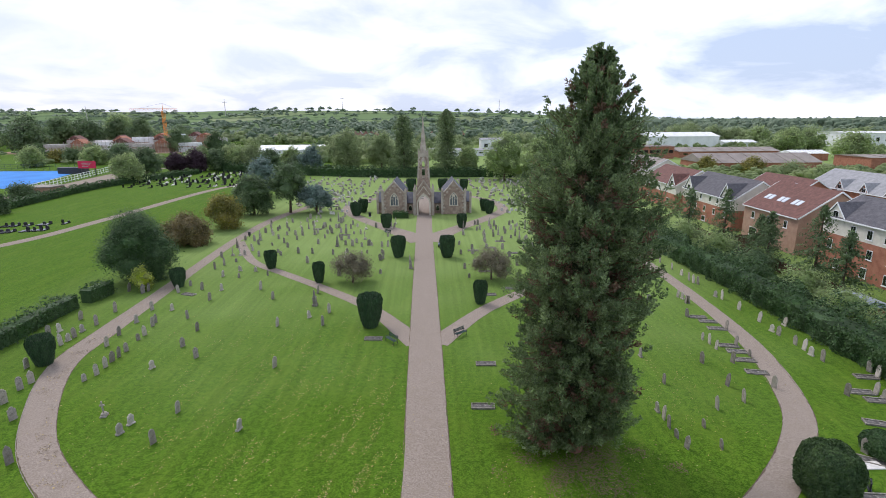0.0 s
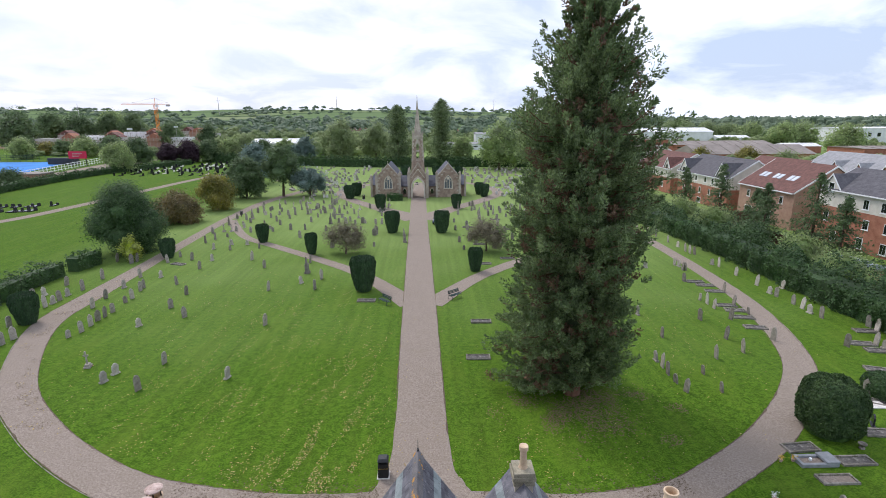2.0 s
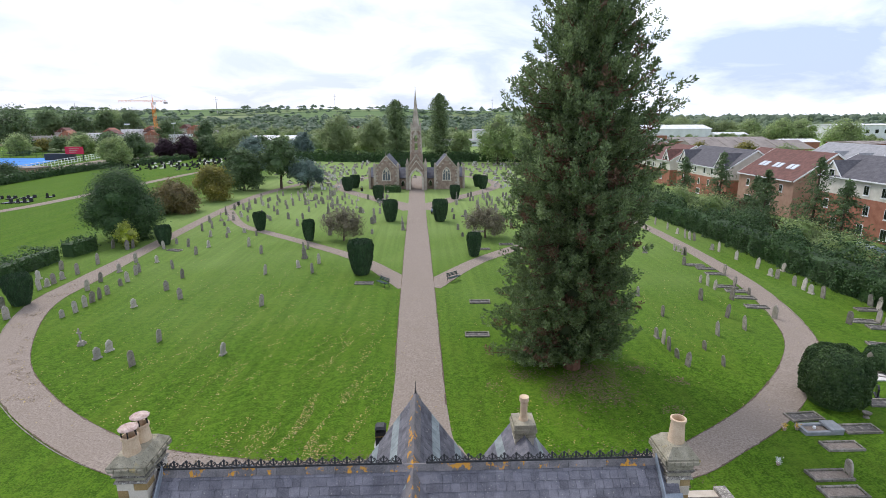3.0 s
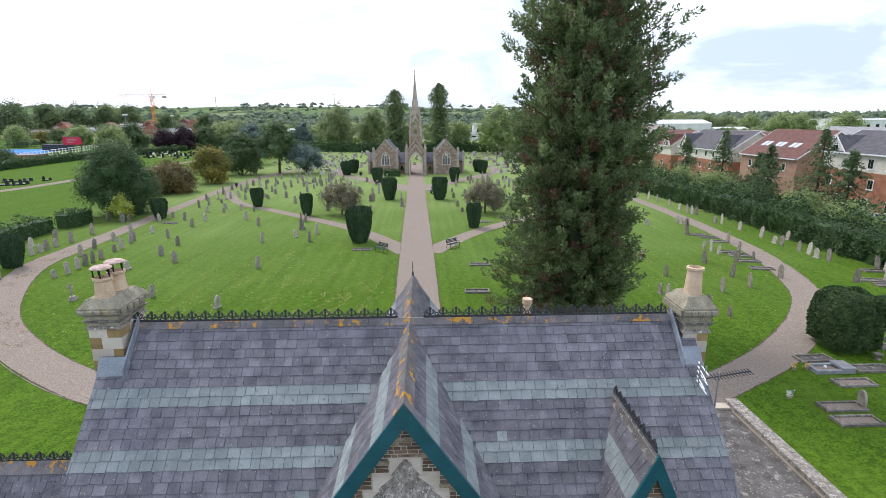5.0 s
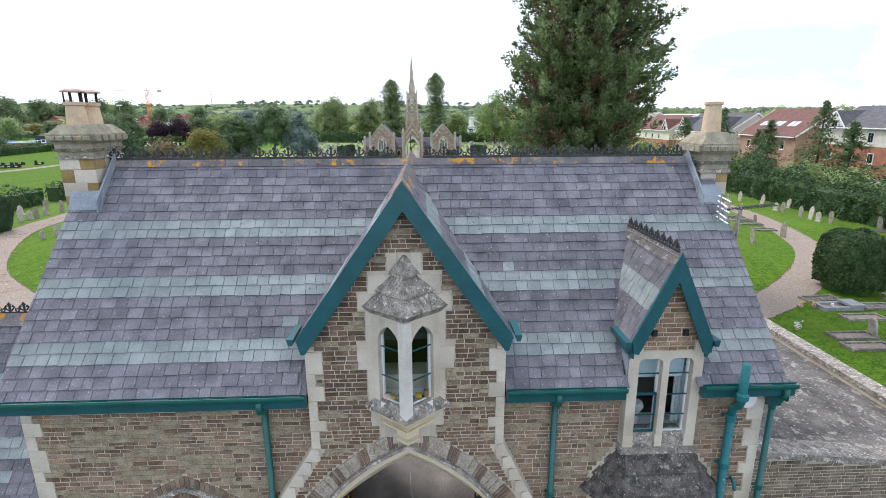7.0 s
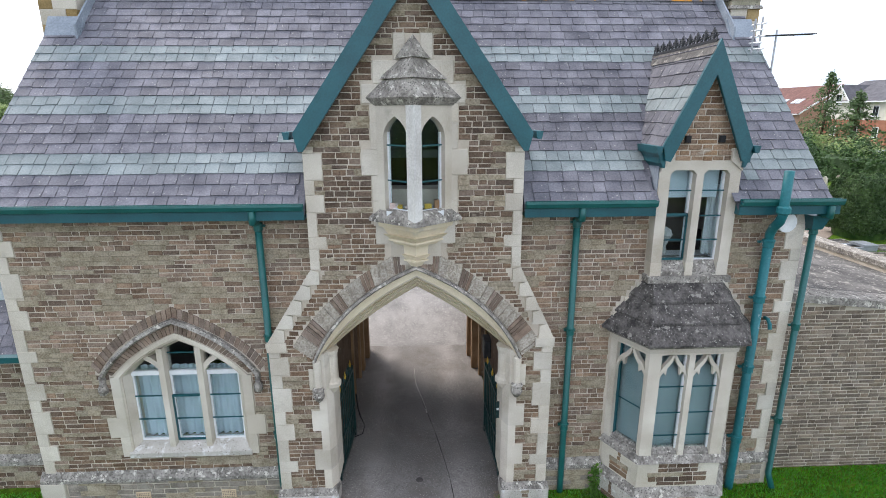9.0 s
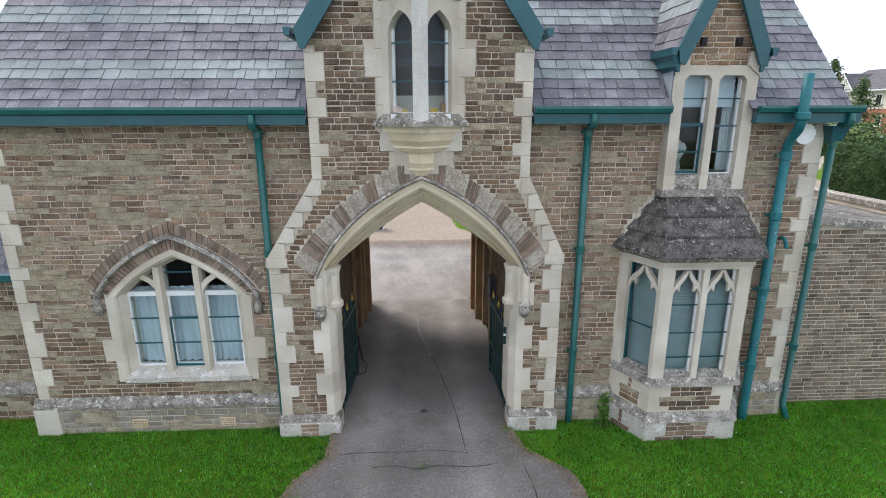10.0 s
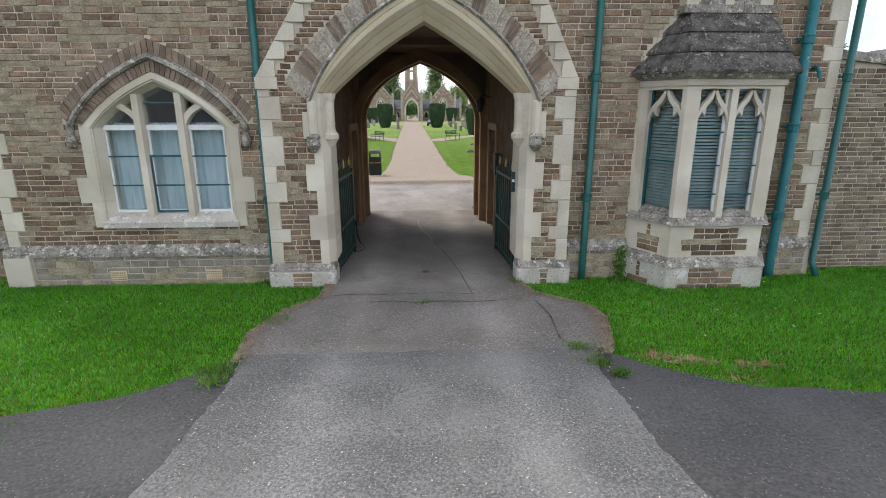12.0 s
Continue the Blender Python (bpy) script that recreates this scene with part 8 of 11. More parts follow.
# rows in the middle fields
for x0, y0, cols, rows_, dx, dy in ((-27, 84, 7, 7, 3.0, 5.2), (6.5, 80, 5, 7, 3.4, 5.5), (-37, 88, 3, 6, 1.6, 6.0), (-32, 112, 5, 3, 2.6, 6.0)):
    for i in range(cols):
        for j in range(rows_):
            x, y = x0 + i * dx + rs.gauss(0, 0.3), y0 + j * dy + rs.gauss(0, 0.8)
            if rs.random() < 0.8 and abs(x + 1.6) > 3.6:
                grave(x, y, kind=rs.choice((0, 1, 2, 3, 10, 11)) if rs.random() < 0.7 else None, s=rs.uniform(0.75, 1.0))
for x0, y0, cols, rows_, dx, dy in ((-33, 80, 3, 8, 2.4, 4.0), (-22, 96, 6, 4, 2.6, 5.0), (5, 74, 3, 5, 2.8, 4.6), (9, 100, 5, 4, 3.2, 4.4), (18, 82, 4, 8, 3.4, 4.8), (-14, 76, 3, 5, 2.8, 4.6), (22, 64, 3, 4, 3.0, 4.5)):
    for i in range(cols):
        for j in range(rows_):
            x, y = x0 + i * dx + rs.gauss(0, 0.35), y0 + j * dy + rs.gauss(0, 0.9)
            if rs.random() < 0.72 and abs(x + 1.6) > 3.8:
                grave(x, y, kind=rs.choice((0, 1, 2, 3, 3, 5)), s=rs.uniform(0.7, 0.95))
for x, y in ((-24.5, 105), (-22, 119), (-13.5, 100), (10, 98), (12.5, 112), (-3.6, 79), (-15.2, 62.6)):
    grave(x, y, kind=rs.choice((10, 11)))


def kerb_set(x, y, rz, w=0.85, l=1.95, bed="felt"):
    ob = thing("kerbed_grave", "low grey stone kerb round a grave of pinkish gravel" if bed == "gravel" else "low grey stone kerb round a dark grave bed", "grave", group="kerbed graves")
    ob.matrix_basis = pose(x, y, gz(y), 0, 0, rz)
    for a, b, c, d in ((-w / 2, w / 2, -l / 2, -l / 2 + 0.11), (-w / 2, w / 2, l / 2 - 0.11, l / 2), (-w / 2, -w / 2 + 0.11, -l / 2 + 0.11, l / 2 - 0.11), (w / 2 - 0.11, w / 2, -l / 2 + 0.11, l / 2 - 0.11)):
        part("kerb", cap(B(), a, b, c, d, -0.1, 0.13, 0.01), "kerb_stone", ob)
    part("gravel_bed", box(B(), -w / 2 + 0.11, w / 2 - 0.11, -l / 2 + 0.11, l / 2 - 0.11, -0.1, 0.06), bed, ob)


for x, y, rz in ((21.55, 25.45, 94), (23.75, 24.15, 90), (27.4, 26.7, 84), (31.5, 57.0, 80), (32.0, 55.6, 80), (30.7, 49.0, 78), (30.8, 47.6, 78), (30.5, 45.7, 78), (30.1, 43.2, 78), (31.9, 53.5, 80), (39.5, 42.0, 80), (36.9, 39.4, 78), (37.2, 38.0, 78), (34.4, 34.7, 70), (30.0, 30.3, 60), (-6.6, 52.0, 88), (5.0, 45.7, 88), (4.0, 38.1, 88), (-38.2, 38.6, 30), (7.5, 66, 88), (11, 68.5, 88), (8, 77, 88), (9.5, 85, 88), (10.5, 92, 88), (13, 97, 88), (-33.5, 67.5, 70), (14, 88, 88), (7.2, 90, 88), (-18, 104, 88), (-25, 110, 88)):
    kerb_set(x, y, rz)
for x, y, rz in ((21.5, 22.62, 90), (19.05, 20.35, 90), (18.75, 19.15, 90)):
    kerb_set(x, y, rz, w=0.80, bed="gravel")


grave(19.98, 20.35, rz=88, kind=3, s=1.0)


def ledger_grave(x, y, rz):
    """A polished grey kerb set with a thick slab over one end."""
    ob = thing("granite_grave", "smooth grey granite kerb with a thick slab over one end", "grave", group="kerbed graves")
    ob.matrix_basis = pose(x, y, gz(y), 0, 0, rz)
    for a, b, c, d in ((-1.05, 1.05, -0.46, -0.30), (-1.05, 1.05, 0.30, 0.46), (-1.05, -0.88, -0.298, 0.298)):
        part("kerb", cap(B(), a, b, c, d, -0.1, 0.22, 0.015), "granite", ob)
    part("slab", cap(B(), 0.30, 1.06, -0.47, 0.47, 0.222, 0.34, 0.02), "granite", ob, "thick grey granite slab")
    part("gravel_bed", box(B(), -0.88, 0.9, -0.298, 0.298, -0.1, 0.10), "gravel", ob)
    part("vase", lathe(B(), ((0.06, 0.10), (0.09, 0.16), (0.07, 0.26), (0.05, 0.25)), -0.25, 0.05, 10), "white_paint", ob)


ledger_grave(21.45, 24.15, 0)
bs = new("headstone", slab_stone(0.62, 0.78, 0.10, "shoulder", "black_granite"))
bs.matrix_basis = pose(27.66, 27.55, gz(27.5), 0, 0, 58)
tagged(bs, "black polished granite headstone in the grass", "headstone", group="headstones in the churchyard")
ur = thing("grave_urn", "squat weathered stone urn on the grass", "urn", at=(25.1, 25.3, gz(25.3)))
part("bowl", lathe(B(), ((0.16, -0.05), (0.16, 0.06), (0.08, 0.12), (0.22, 0.28), (0.24, 0.34), (0.16, 0.34), (0.05, 0.26)), 0, 0, 12), "headstone", ur)
tagged(new("grave_slab", mesh_of("grave_slab", cap(B(), 28.7, 30.4, 29.4, 30.2, -0.05, 0.14, 0.015), "pale_stone")), "pale flat stone ledger lying on the grass", "grave", group="kerbed graves")


def flower_pot(x, y, tone, lab):
    ob = thing("flower_pot", lab, "flowers", group="flowers on graves", at=(x, y, gz(y)))
    part("pot", lathe(B(), ((0.07, 0.0), (0.10, 0.16), (0.11, 0.17), (0.09, 0.17)), 0, 0, 8), "pot_cap", ob)
    g = np.random.default_rng(int(x * 10))
    P = g.normal(0, 0.09, (70, 3)) + np.array([0, 0, 0.26])
    part("blooms", quads_mesh("blooms", cards(P, P - np.array([0, 0, 0.1]), 0.035, g), tone), None, ob)


flower_pot(19.6, 24.3, "gold", "small pot of faded orange flowers on the grass")
flower_pot(20.3, 24.3, "gold", "small pot of yellow flowers by a grave")
flower_pot(17.2, 21.3, "white_paint", "small pot of white flowers on the grass")


def stone_field(name, label, spots, material, seed, w=0.7, h=0.9):
    """Far graves, too many and too small to pick apart."""
    r = random.Random(seed)
    bm = B()
    for x, y in spots:
        ww, hh = w * r.uniform(0.7, 1.2), h * r.uniform(0.6, 1.25)
        box(bm, x - ww / 2, x + ww / 2, y - 0.1, y + 0.1, -0.1, hh * 0.8)
        prism(bm, ((x - ww / 2, hh * 0.8), (x + ww / 2, hh * 0.8), (x + ww * 0.2, hh), (x - ww * 0.2, hh)), y - 0.1, y + 0.1)
        if r.random() < 0.75:
            box(bm, x - ww * 0.7, x + ww * 0.7, y - 2.2, y - 0.1, -0.1, 0.22)
    me = mesh_of(name, bm, material)
    tagged(new(name, me), label, "graves", kind="stuff")


r5 = random.Random(5)
stone_field("far_graves", "rows of weathered pale graves behind the chapel", [(x + r5.gauss(0, 0.5), y + r5.gauss(0, 1)) for x in range(-46, 47, 4) for y in range(142, 206, 6) if r5.random() < 0.72 and not (abs(x + 2) < 14 and y < 150)], "headstone", 6, h=0.62)
stone_field("dark_graves", "many small black polished gravestones on grass", [(x + r5.gauss(0, 0.6), y + r5.gauss(0, 1.2)) for x in range(-112, -64, 3) for y in range(186, 240, 4) if r5.random() < 0.62 and x > -124 + (y - 186) * 0.32], "black_granite", 7, h=1.1)
stone_field("pale_graves", "small pale gravestones among the dark ones", [(x + r5.gauss(0, 0.8), y + r5.gauss(0, 1.2)) for x in range(-108, -64, 6) for y in range(188, 240, 6) if r5.random() < 0.5 and x > -118 + (y - 186) * 0.32], "pale_stone", 8)
stone_field("new_graves", "short rows of black polished gravestones on open grass", [(-94 + i * 1.15, 110 + 0.35 * i) for i in range(9) if i != 4] + [(-97 + i * 1.2, 117 + 0.3 * i) for i in range(11) if i not in (5, 8)] + [(-83.5, 96.5)], "black_granite", 9, h=0.95)

# ---- loose things on the lawns ----
# only a small dark post is known here; the bin body is added
pb2 = thing("litter_bin", "small black post with an added box body where the paths meet", "litter bin", at=(-37.3, 103.0, gz(103)))
part("post", box(B(), -0.05, 0.05, -0.05, 0.05, -0.2, 0.95), "iron", pb2)
part("body", cap(B(), -0.22, 0.22, -0.18, 0.18, 0.35, 1.05, 0.03), "iron", pb2)


def bench(x, y, rz):
    ob = thing("bench", "dark green slatted park bench beside the path", "bench", group="benches by the drive")
    ob.matrix_basis = pose(x, y, gz(y) + 0.04, 0, 0, rz)
    for i in range(4):
        part("seat_slat", box(B(), -0.8, 0.8, -0.25 + i * 0.12, -0.16 + i * 0.12, 0.42, 0.45), "gate", ob)
    for i in range(3):
        part("back_slat", box(B(), -0.8, 0.8, 0.26 + i * 0.02, 0.29 + i * 0.02, 0.55 + i * 0.13, 0.64 + i * 0.13), "gate", ob)
    for s in (-0.68, 0.68):
        bm = B()
        tube(bm, [(s, -0.26, 0), (s, -0.24, 0.42), (s, 0.24, 0.42), (s, 0.34, 0.95)], 0.025, 6)
        tube(bm, [(s, 0.34, 0), (s, 0.24, 0.42)], 0.025, 6)
        tube(bm, [(s, -0.24, 0.42), (s, -0.26, 0.62), (s, 0.28, 0.64)], 0.02, 6)
        part("bench_end", bm, "iron", ob)


bench(-4.55, 50.9, -50)
bench(2.9, 52.4, 42)
bench(-9.5, 104.5, -40)
bin_ = thing("litter_bin", "black litter bin with a dark blue domed lid", "litter bin", at=(-2.5, 23.9, gz(23.9)))
part("body", plan_prism(B(), [(-0.27, -0.27), (0.27, -0.27), (0.27, 0.27), (-0.27, 0.27)], 0.06, 0.86), "dark", bin_)
part("foot", box(B(), -0.34, 0.34, -0.34, 0.34, -0.05, 0.06), "pale_stone", bin_, "pale concrete slab")
for x in (-0.25, 0.22):
    part("post", box(B(), x, x + 0.03, -0.26, 0.26, 0.86, 1.04), "dark", bin_)
part("lid", plan_prism(B(), [(-0.29, -0.29), (0.29, -0.29), (0.29, 0.29), (-0.29, 0.29)], 1.04, 1.18, [(-0.2, -0.2), (0.2, -0.2), (0.2, 0.2), (-0.2, 0.2)]), "iron", bin_)
part("band", box(B(), -0.275, 0.275, -0.275, 0.275, 0.62, 0.64), "gold", bin_, "thin gilt line")
for x, y in ((-9.5, 112.5), (-15.4, 124.5)):
    b = copy_thing(bin_, pose(x, y, gz(y)))

MAT["car_paint"] = surface("car_paint", (0.10, 0.13, 0.17), (0.12, 0.155, 0.20), scale=1, rough=0.18, bump=0.0, metal=0.5, spec=0.6)
MAT["car_glass"] = surface("car_glass", (0.010, 0.014, 0.014), (0.02, 0.026, 0.024), scale=1, rough=0.06, bump=0.0, spec=0.7)
MAT["tyre"] = surface("tyre", (0.012, 0.012, 0.012), (0.025, 0.025, 0.025), scale=5, rough=0.9)


def loft(sections, material, name, parent, label=""):
    """A skin through rows of equally many points."""
    verts = [p for s in sections for p in s]
    n = len(sections[0])
    faces = [(i * n + k, i * n + k + 1, (i + 1) * n + k + 1, (i + 1) * n + k) for i in range(len(sections) - 1) for k in range(n - 1)]
    faces += [tuple(range(n))[::-1], tuple((len(sections) - 1) * n + k for k in range(n))]
    return part(name, pydata(name, verts, faces, material), None, parent, label, smooth=False)


def car(x, y, rz):
    ob = thing("car", "dark silver-blue hatchback parked on the gravel", "car")
    ob.matrix_basis = pose(x, y, gz(y) + 0.04, 0, 0, rz)
    # stations along the body: x, half width, sill, waist height
    S = ((-2.02, 0.62, 0.42, 0.62), (-1.95, 0.78, 0.28, 0.74), (-1.3, 0.86, 0.22, 0.88), (-0.6, 0.87, 0.20, 0.94), (0.6, 0.87, 0.20, 0.96), (1.4, 0.86, 0.24, 0.98), (1.92, 0.80, 0.30, 0.96), (2.02, 0.70, 0.40, 0.90))
    loft([[(a, -w * 0.9, lo), (a, -w, (lo + hi) / 2), (a, -w * 0.94, hi), (a, -w * 0.4, hi + 0.03), (a, w * 0.4, hi + 0.03), (a, w * 0.94, hi), (a, w, (lo + hi) / 2), (a, w * 0.9, lo)] for a, w, lo, hi in S], "car_paint", "body", ob)
    G = ((-1.0, 0.80, 0.92, 0.93), (-0.30, 0.66, 0.92, 1.40), (1.0, 0.64, 0.92, 1.42), (1.75, 0.74, 0.92, 0.99))
    loft([[(a, -w * 1.05, lo), (a, -w, hi), (a, w, hi), (a, w * 1.05, lo)] for a, w, lo, hi in G], "car_glass", "glasshouse", ob, "dark car windows")
    loft([[(a, -w, z), (a, -w * 0.8, z + 0.035), (a, w * 0.8, z + 0.035), (a, w, z)] for a, w, z in ((-0.42, 0.64, 1.36), (-0.2, 0.665, 1.415), (0.95, 0.645, 1.43), (1.2, 0.62, 1.37))], "car_paint", "roof_panel", ob)
    for wx in (-1.25, 1.28):
        for s in (-1, 1):
            w = part("wheel", tube(B(), [(wx, s * 0.70, 0.31), (wx, s * 0.88, 0.31)], 0.31, 18), "tyre", ob)
            part("rim", tube(B(), [(wx, s * 0.86, 0.31), (wx, s * 0.89, 0.31)], 0.20, 12), "chrome", w)
    for s in (-1, 1):
        part("headlight", box(B(), -1.98, -1.80, s * 0.62 - 0.12, s * 0.62 + 0.12, 0.60, 0.74), "chrome", ob)
        part("tail_light", box(B(), 1.94, 2.03, s * 0.68 - 0.07, s * 0.68 + 0.07, 0.70, 0.94), "pot_cap", ob)
        part("mirror", box(B(), -0.62, -0.50, *sorted((s * 0.88, s * 1.02)), 0.94, 1.05), "car_paint", ob)
    return ob


car(-9.0, 19.6, 4)
car(2.2, 94.0, 72)


# the many small stones of the older graves round the chapel, too many to count
def old_stones():
    r = random.Random(91)
    for mt in ("headstone", "pale_stone"):
        V, F = [], []
        for i in range(110):
            y = r.uniform(128, 214)
            x = r.choice((-1, 1)) * r.uniform(19, 26 + 0.28 * (y - 128)) - 3
            y = round(y / 3.2) * 3.2 + r.uniform(-0.3, 0.3)
            w, h, d = r.uniform(0.26, 0.38), r.uniform(0.45, 1.0), 0.07
            z, c, s, k = gz(y), math.cos(r.uniform(-0.25, 0.25)), r.uniform(-0.2, 0.2), len(V)
            prof = ((-w, -0.1), (w, -0.1), (w, h * 0.78), (w * 0.55, h * 0.95), (0, h), (-w * 0.55, h * 0.95), (-w, h * 0.78))
            V += [(x + a * c - o * s, y + a * s + o * c, z + b) for o in (-d, d) for a, b in prof]
            F += [tuple(k + j for j in range(7)), tuple(k + 13 - j for j in range(7))]
            F += [(k + j, k + 7 + j, k + 7 + (j + 1) % 7, k + (j + 1) % 7) for j in range(7)]
        tagged(new("headstones", pydata("headstones", V, F, mt)), "rows of small weathered headstones on the grass", "graves", kind="stuff")


old_stones()

# ---- chapel ----
MAT["chapel_stone"] = surface("chapel_stone", (0.215, 0.155, 0.120), (0.40, 0.310, 0.245), scale=1.5, rough=0.95, bump=0.4, fine=12, depth=0.03, spec=0.1)
MAT["leaded"] = surface("leaded", (0.10, 0.12, 0.13), (0.19, 0.215, 0.225), scale=4, rough=0.25, bump=0.0, fine=18, spec=0.5)
MAT["spire_stone"] = surface("spire_stone", (0.30, 0.255, 0.205), (0.50, 0.445, 0.375), scale=0.8, rough=0.95, bump=0.3, fine=10, depth=0.03, spec=0.1)
MAT["chapel_slate"] = surface("chapel_slate", (0.060, 0.064, 0.080), (0.115, 0.120, 0.142), scale=1.0, rough=0.8, bump=0.3, fine=8, depth=0.02)
CY = 127.0
ch = thing("chapel", "twin-gabled Victorian stone chapel with a central spire", "chapel")


def pinnacle(x, y, z0, z1, w, parent):
    bm = B()
    plan_prism(bm, [(x - w, y - w), (x + w, y - w), (x + w, y + w), (x - w, y + w)], 0, z0)
    plan_prism(bm, [(x - w * 1.2, y - w * 1.2), (x + w * 1.2, y - w * 1.2), (x + w * 1.2, y + w * 1.2), (x - w * 1.2, y + w * 1.2)], z0, z0 + 0.18)
    plan_prism(bm, [(x - w, y - w), (x + w, y - w), (x + w, y + w), (x - w, y + w)], z0 + 0.18, z1, [(x - 0.05, y - 0.05), (x + 0.05, y - 0.05), (x + 0.05, y + 0.05), (x - 0.05, y + 0.05)])
    return part("buttress", bm, "spire_stone", parent, "pale banded stone buttress with a pinnacle")


def gable_end(cx, hw, eave, apex, y0, y1, parent):
    win_ = arch_pts(cx, 0.86, 3.7, 5.25, 8)

    def sp(x):
        top = eave + (apex - eave) * (1 - abs(x - cx) / hw)
        return [(0, 2.3), (on_poly(win_, x), top)] if abs(x - cx) < 0.86 else [(0, top)]

    w = part("gable_wall", strips(B(), sorted({cx - hw, cx + hw, cx} | {x for x, z in win_}), sp, y0, y0 + 0.6), "chapel_stone", parent)
    part("window_surround", band(B(), win_, arch_pts(cx, 1.10, 3.7, 5.55, 8), y0 - 0.08, y0 + 0.2), "limestone", w)
    for s in (-1, 1):
        part("window_jamb", box(B(), *sorted((cx + s * 0.86, cx + s * 1.10)), y0 - 0.08, y0 + 0.2, 2.2, 3.7), "limestone", w)
        part("mullion", box(B(), cx + s * 0.29 - 0.07, cx + s * 0.29 + 0.07, y0 + 0.1, y0 + 0.3, 2.3, 4.6), "limestone", w)
        part("tracery", tube(B(), [(cx + s * 0.84, y0 + 0.2, 3.7), (cx + s * 0.57, y0 + 0.2, 4.2), (cx + s * 0.29, y0 + 0.2, 3.7)], 0.07, 5), "limestone", w)
        pts = [(cx, apex + 0.28), (cx + s * (hw + 0.2), eave + 0.05), (cx + s * (hw + 0.2), eave - 0.25), (cx, apex - 0.05)]
        part("coping", prism(B(), pts, y0 - 0.12, y0 + 0.7), "spire_stone", w)
    part("tracery", lathe(B(), ((0.30, 0), (0.42, 0.01), (0.42, 0.12), (0.30, 0.13)), 0, 0, 12), "limestone", w).matrix_basis = pose(cx, y0 + 0.25, 4.70, 90, 0, 0) @ Matrix.Scale(0.8, 4)
    part("pane", prism(B(), [(cx - 0.86, 2.3), *win_, (cx + 0.86, 2.3)], y0 + 0.28, y0 + 0.31), "leaded", w)
    part("cross", box(B(), cx - 0.05, cx + 0.05, y0 - 0.05, y0 + 0.05, apex + 0.2, apex + 0.9), "spire_stone", w)
    part("window_sill", box(B(), cx - 1.2, cx + 1.2, y0 - 0.14, y0 + 0.1, 2.1, 2.3), "limestone", w)
    for s in (-1, 1):
        e = [(cx + s * hw, y0 + 0.7, eave), (cx, y0 + 0.7, apex), (cx, y1, apex), (cx + s * hw, y1, eave)]
        slab("roof", *(e if s > 0 else [e[1], e[0], e[3], e[2]]), 0.12, "chapel_slate", parent)
        part("side_wall", box(B(), *sorted((cx + s * hw, cx + s * (hw - 0.5))), y0 + 0.6, y1, 0, eave), "chapel_stone", parent)
        pinnacle(cx + s * (hw + 0.0), y0 - 0.1, 5.95, 6.6, 0.27, parent)
        for k in range(4):
            # pale stones stepped up the gable
            t = (k + 0.5) / 4.2
            xs_, zs_ = cx + s * hw * (1 - t), eave + (apex - eave) * t
            part("kneeler_stone", box(B(), *sorted((xs_, xs_ - s * 0.50)), y0 - 0.05, y0 + 0.02, zs_ - 0.62, zs_ - 0.28), "spire_stone", w)
        for k in range(5):
            part("quoin", box(B(), *sorted((cx + s * hw - s * 0.27, cx + s * (hw - (0.75 if k % 2 else 0.5)))), y0 - 0.03, y0 + 0.02, 0.6 + k * 0.85, 1.05 + k * 0.85), "spire_stone", w)


for cx, out_ in ((-9.55, -1), (5.20, 1)):
    gable_end(cx, 2.85, 4.9, 8.1, CY, CY + 13, ch)
    x = cx + out_ * 4.3
    a, b = sorted((cx + out_ * 2.95, x))
    part("porch_wall", box(B(), a, b, CY + 2.0, CY + 10, 0, 2.9), "chapel_stone", ch)
    slab("porch_roof", (a, CY + 1.7, 2.9), (b, CY + 1.7, 2.9), (b, CY + 6, 5.0), (a, CY + 6, 5.0), 0.12, "chapel_slate", ch)
    pinnacle(x, CY + 1.7, 5.0, 5.6, 0.26, ch)
    a, b = sorted((cx - out_ * 2.85, -2.2 + out_ * 2.3))
    part("link_wall", box(B(), a, b, CY + 1.2, CY + 9, 0, 2.7), "chapel_stone", ch)
    slab("link_roof", (a, CY + 0.9, 2.7), (b, CY + 0.9, 2.7), (b, CY + 4.8, 5.0), (a, CY + 4.8, 5.0), 0.12, "chapel_slate", ch)
    m = (a + b) / 2
    lw = part("link_window", band(B(), arch_pts(m, 0.35, 1.5, 2.1, 5), arch_pts(m, 0.5, 1.5, 2.3, 5), CY + 1.1, CY + 1.25), "limestone", ch)
    part("pane", prism(B(), [(m - 0.35, 0.8), *arch_pts(m, 0.35, 1.5, 2.1, 5), (m + 0.35, 0.8)], CY + 1.17, CY + 1.19), "car_glass", lw)
TX = -2.2
ARCH = arch_pts(TX, 1.35, 2.9, 4.9, 8)


def tower_spans(x):
    d = abs(x - TX)
    top = 8.3 - d * 1.45 if d < 2.2 else 5.1
    return [(on_poly(ARCH, x), top)] if d < 1.35 else [(0, top)]


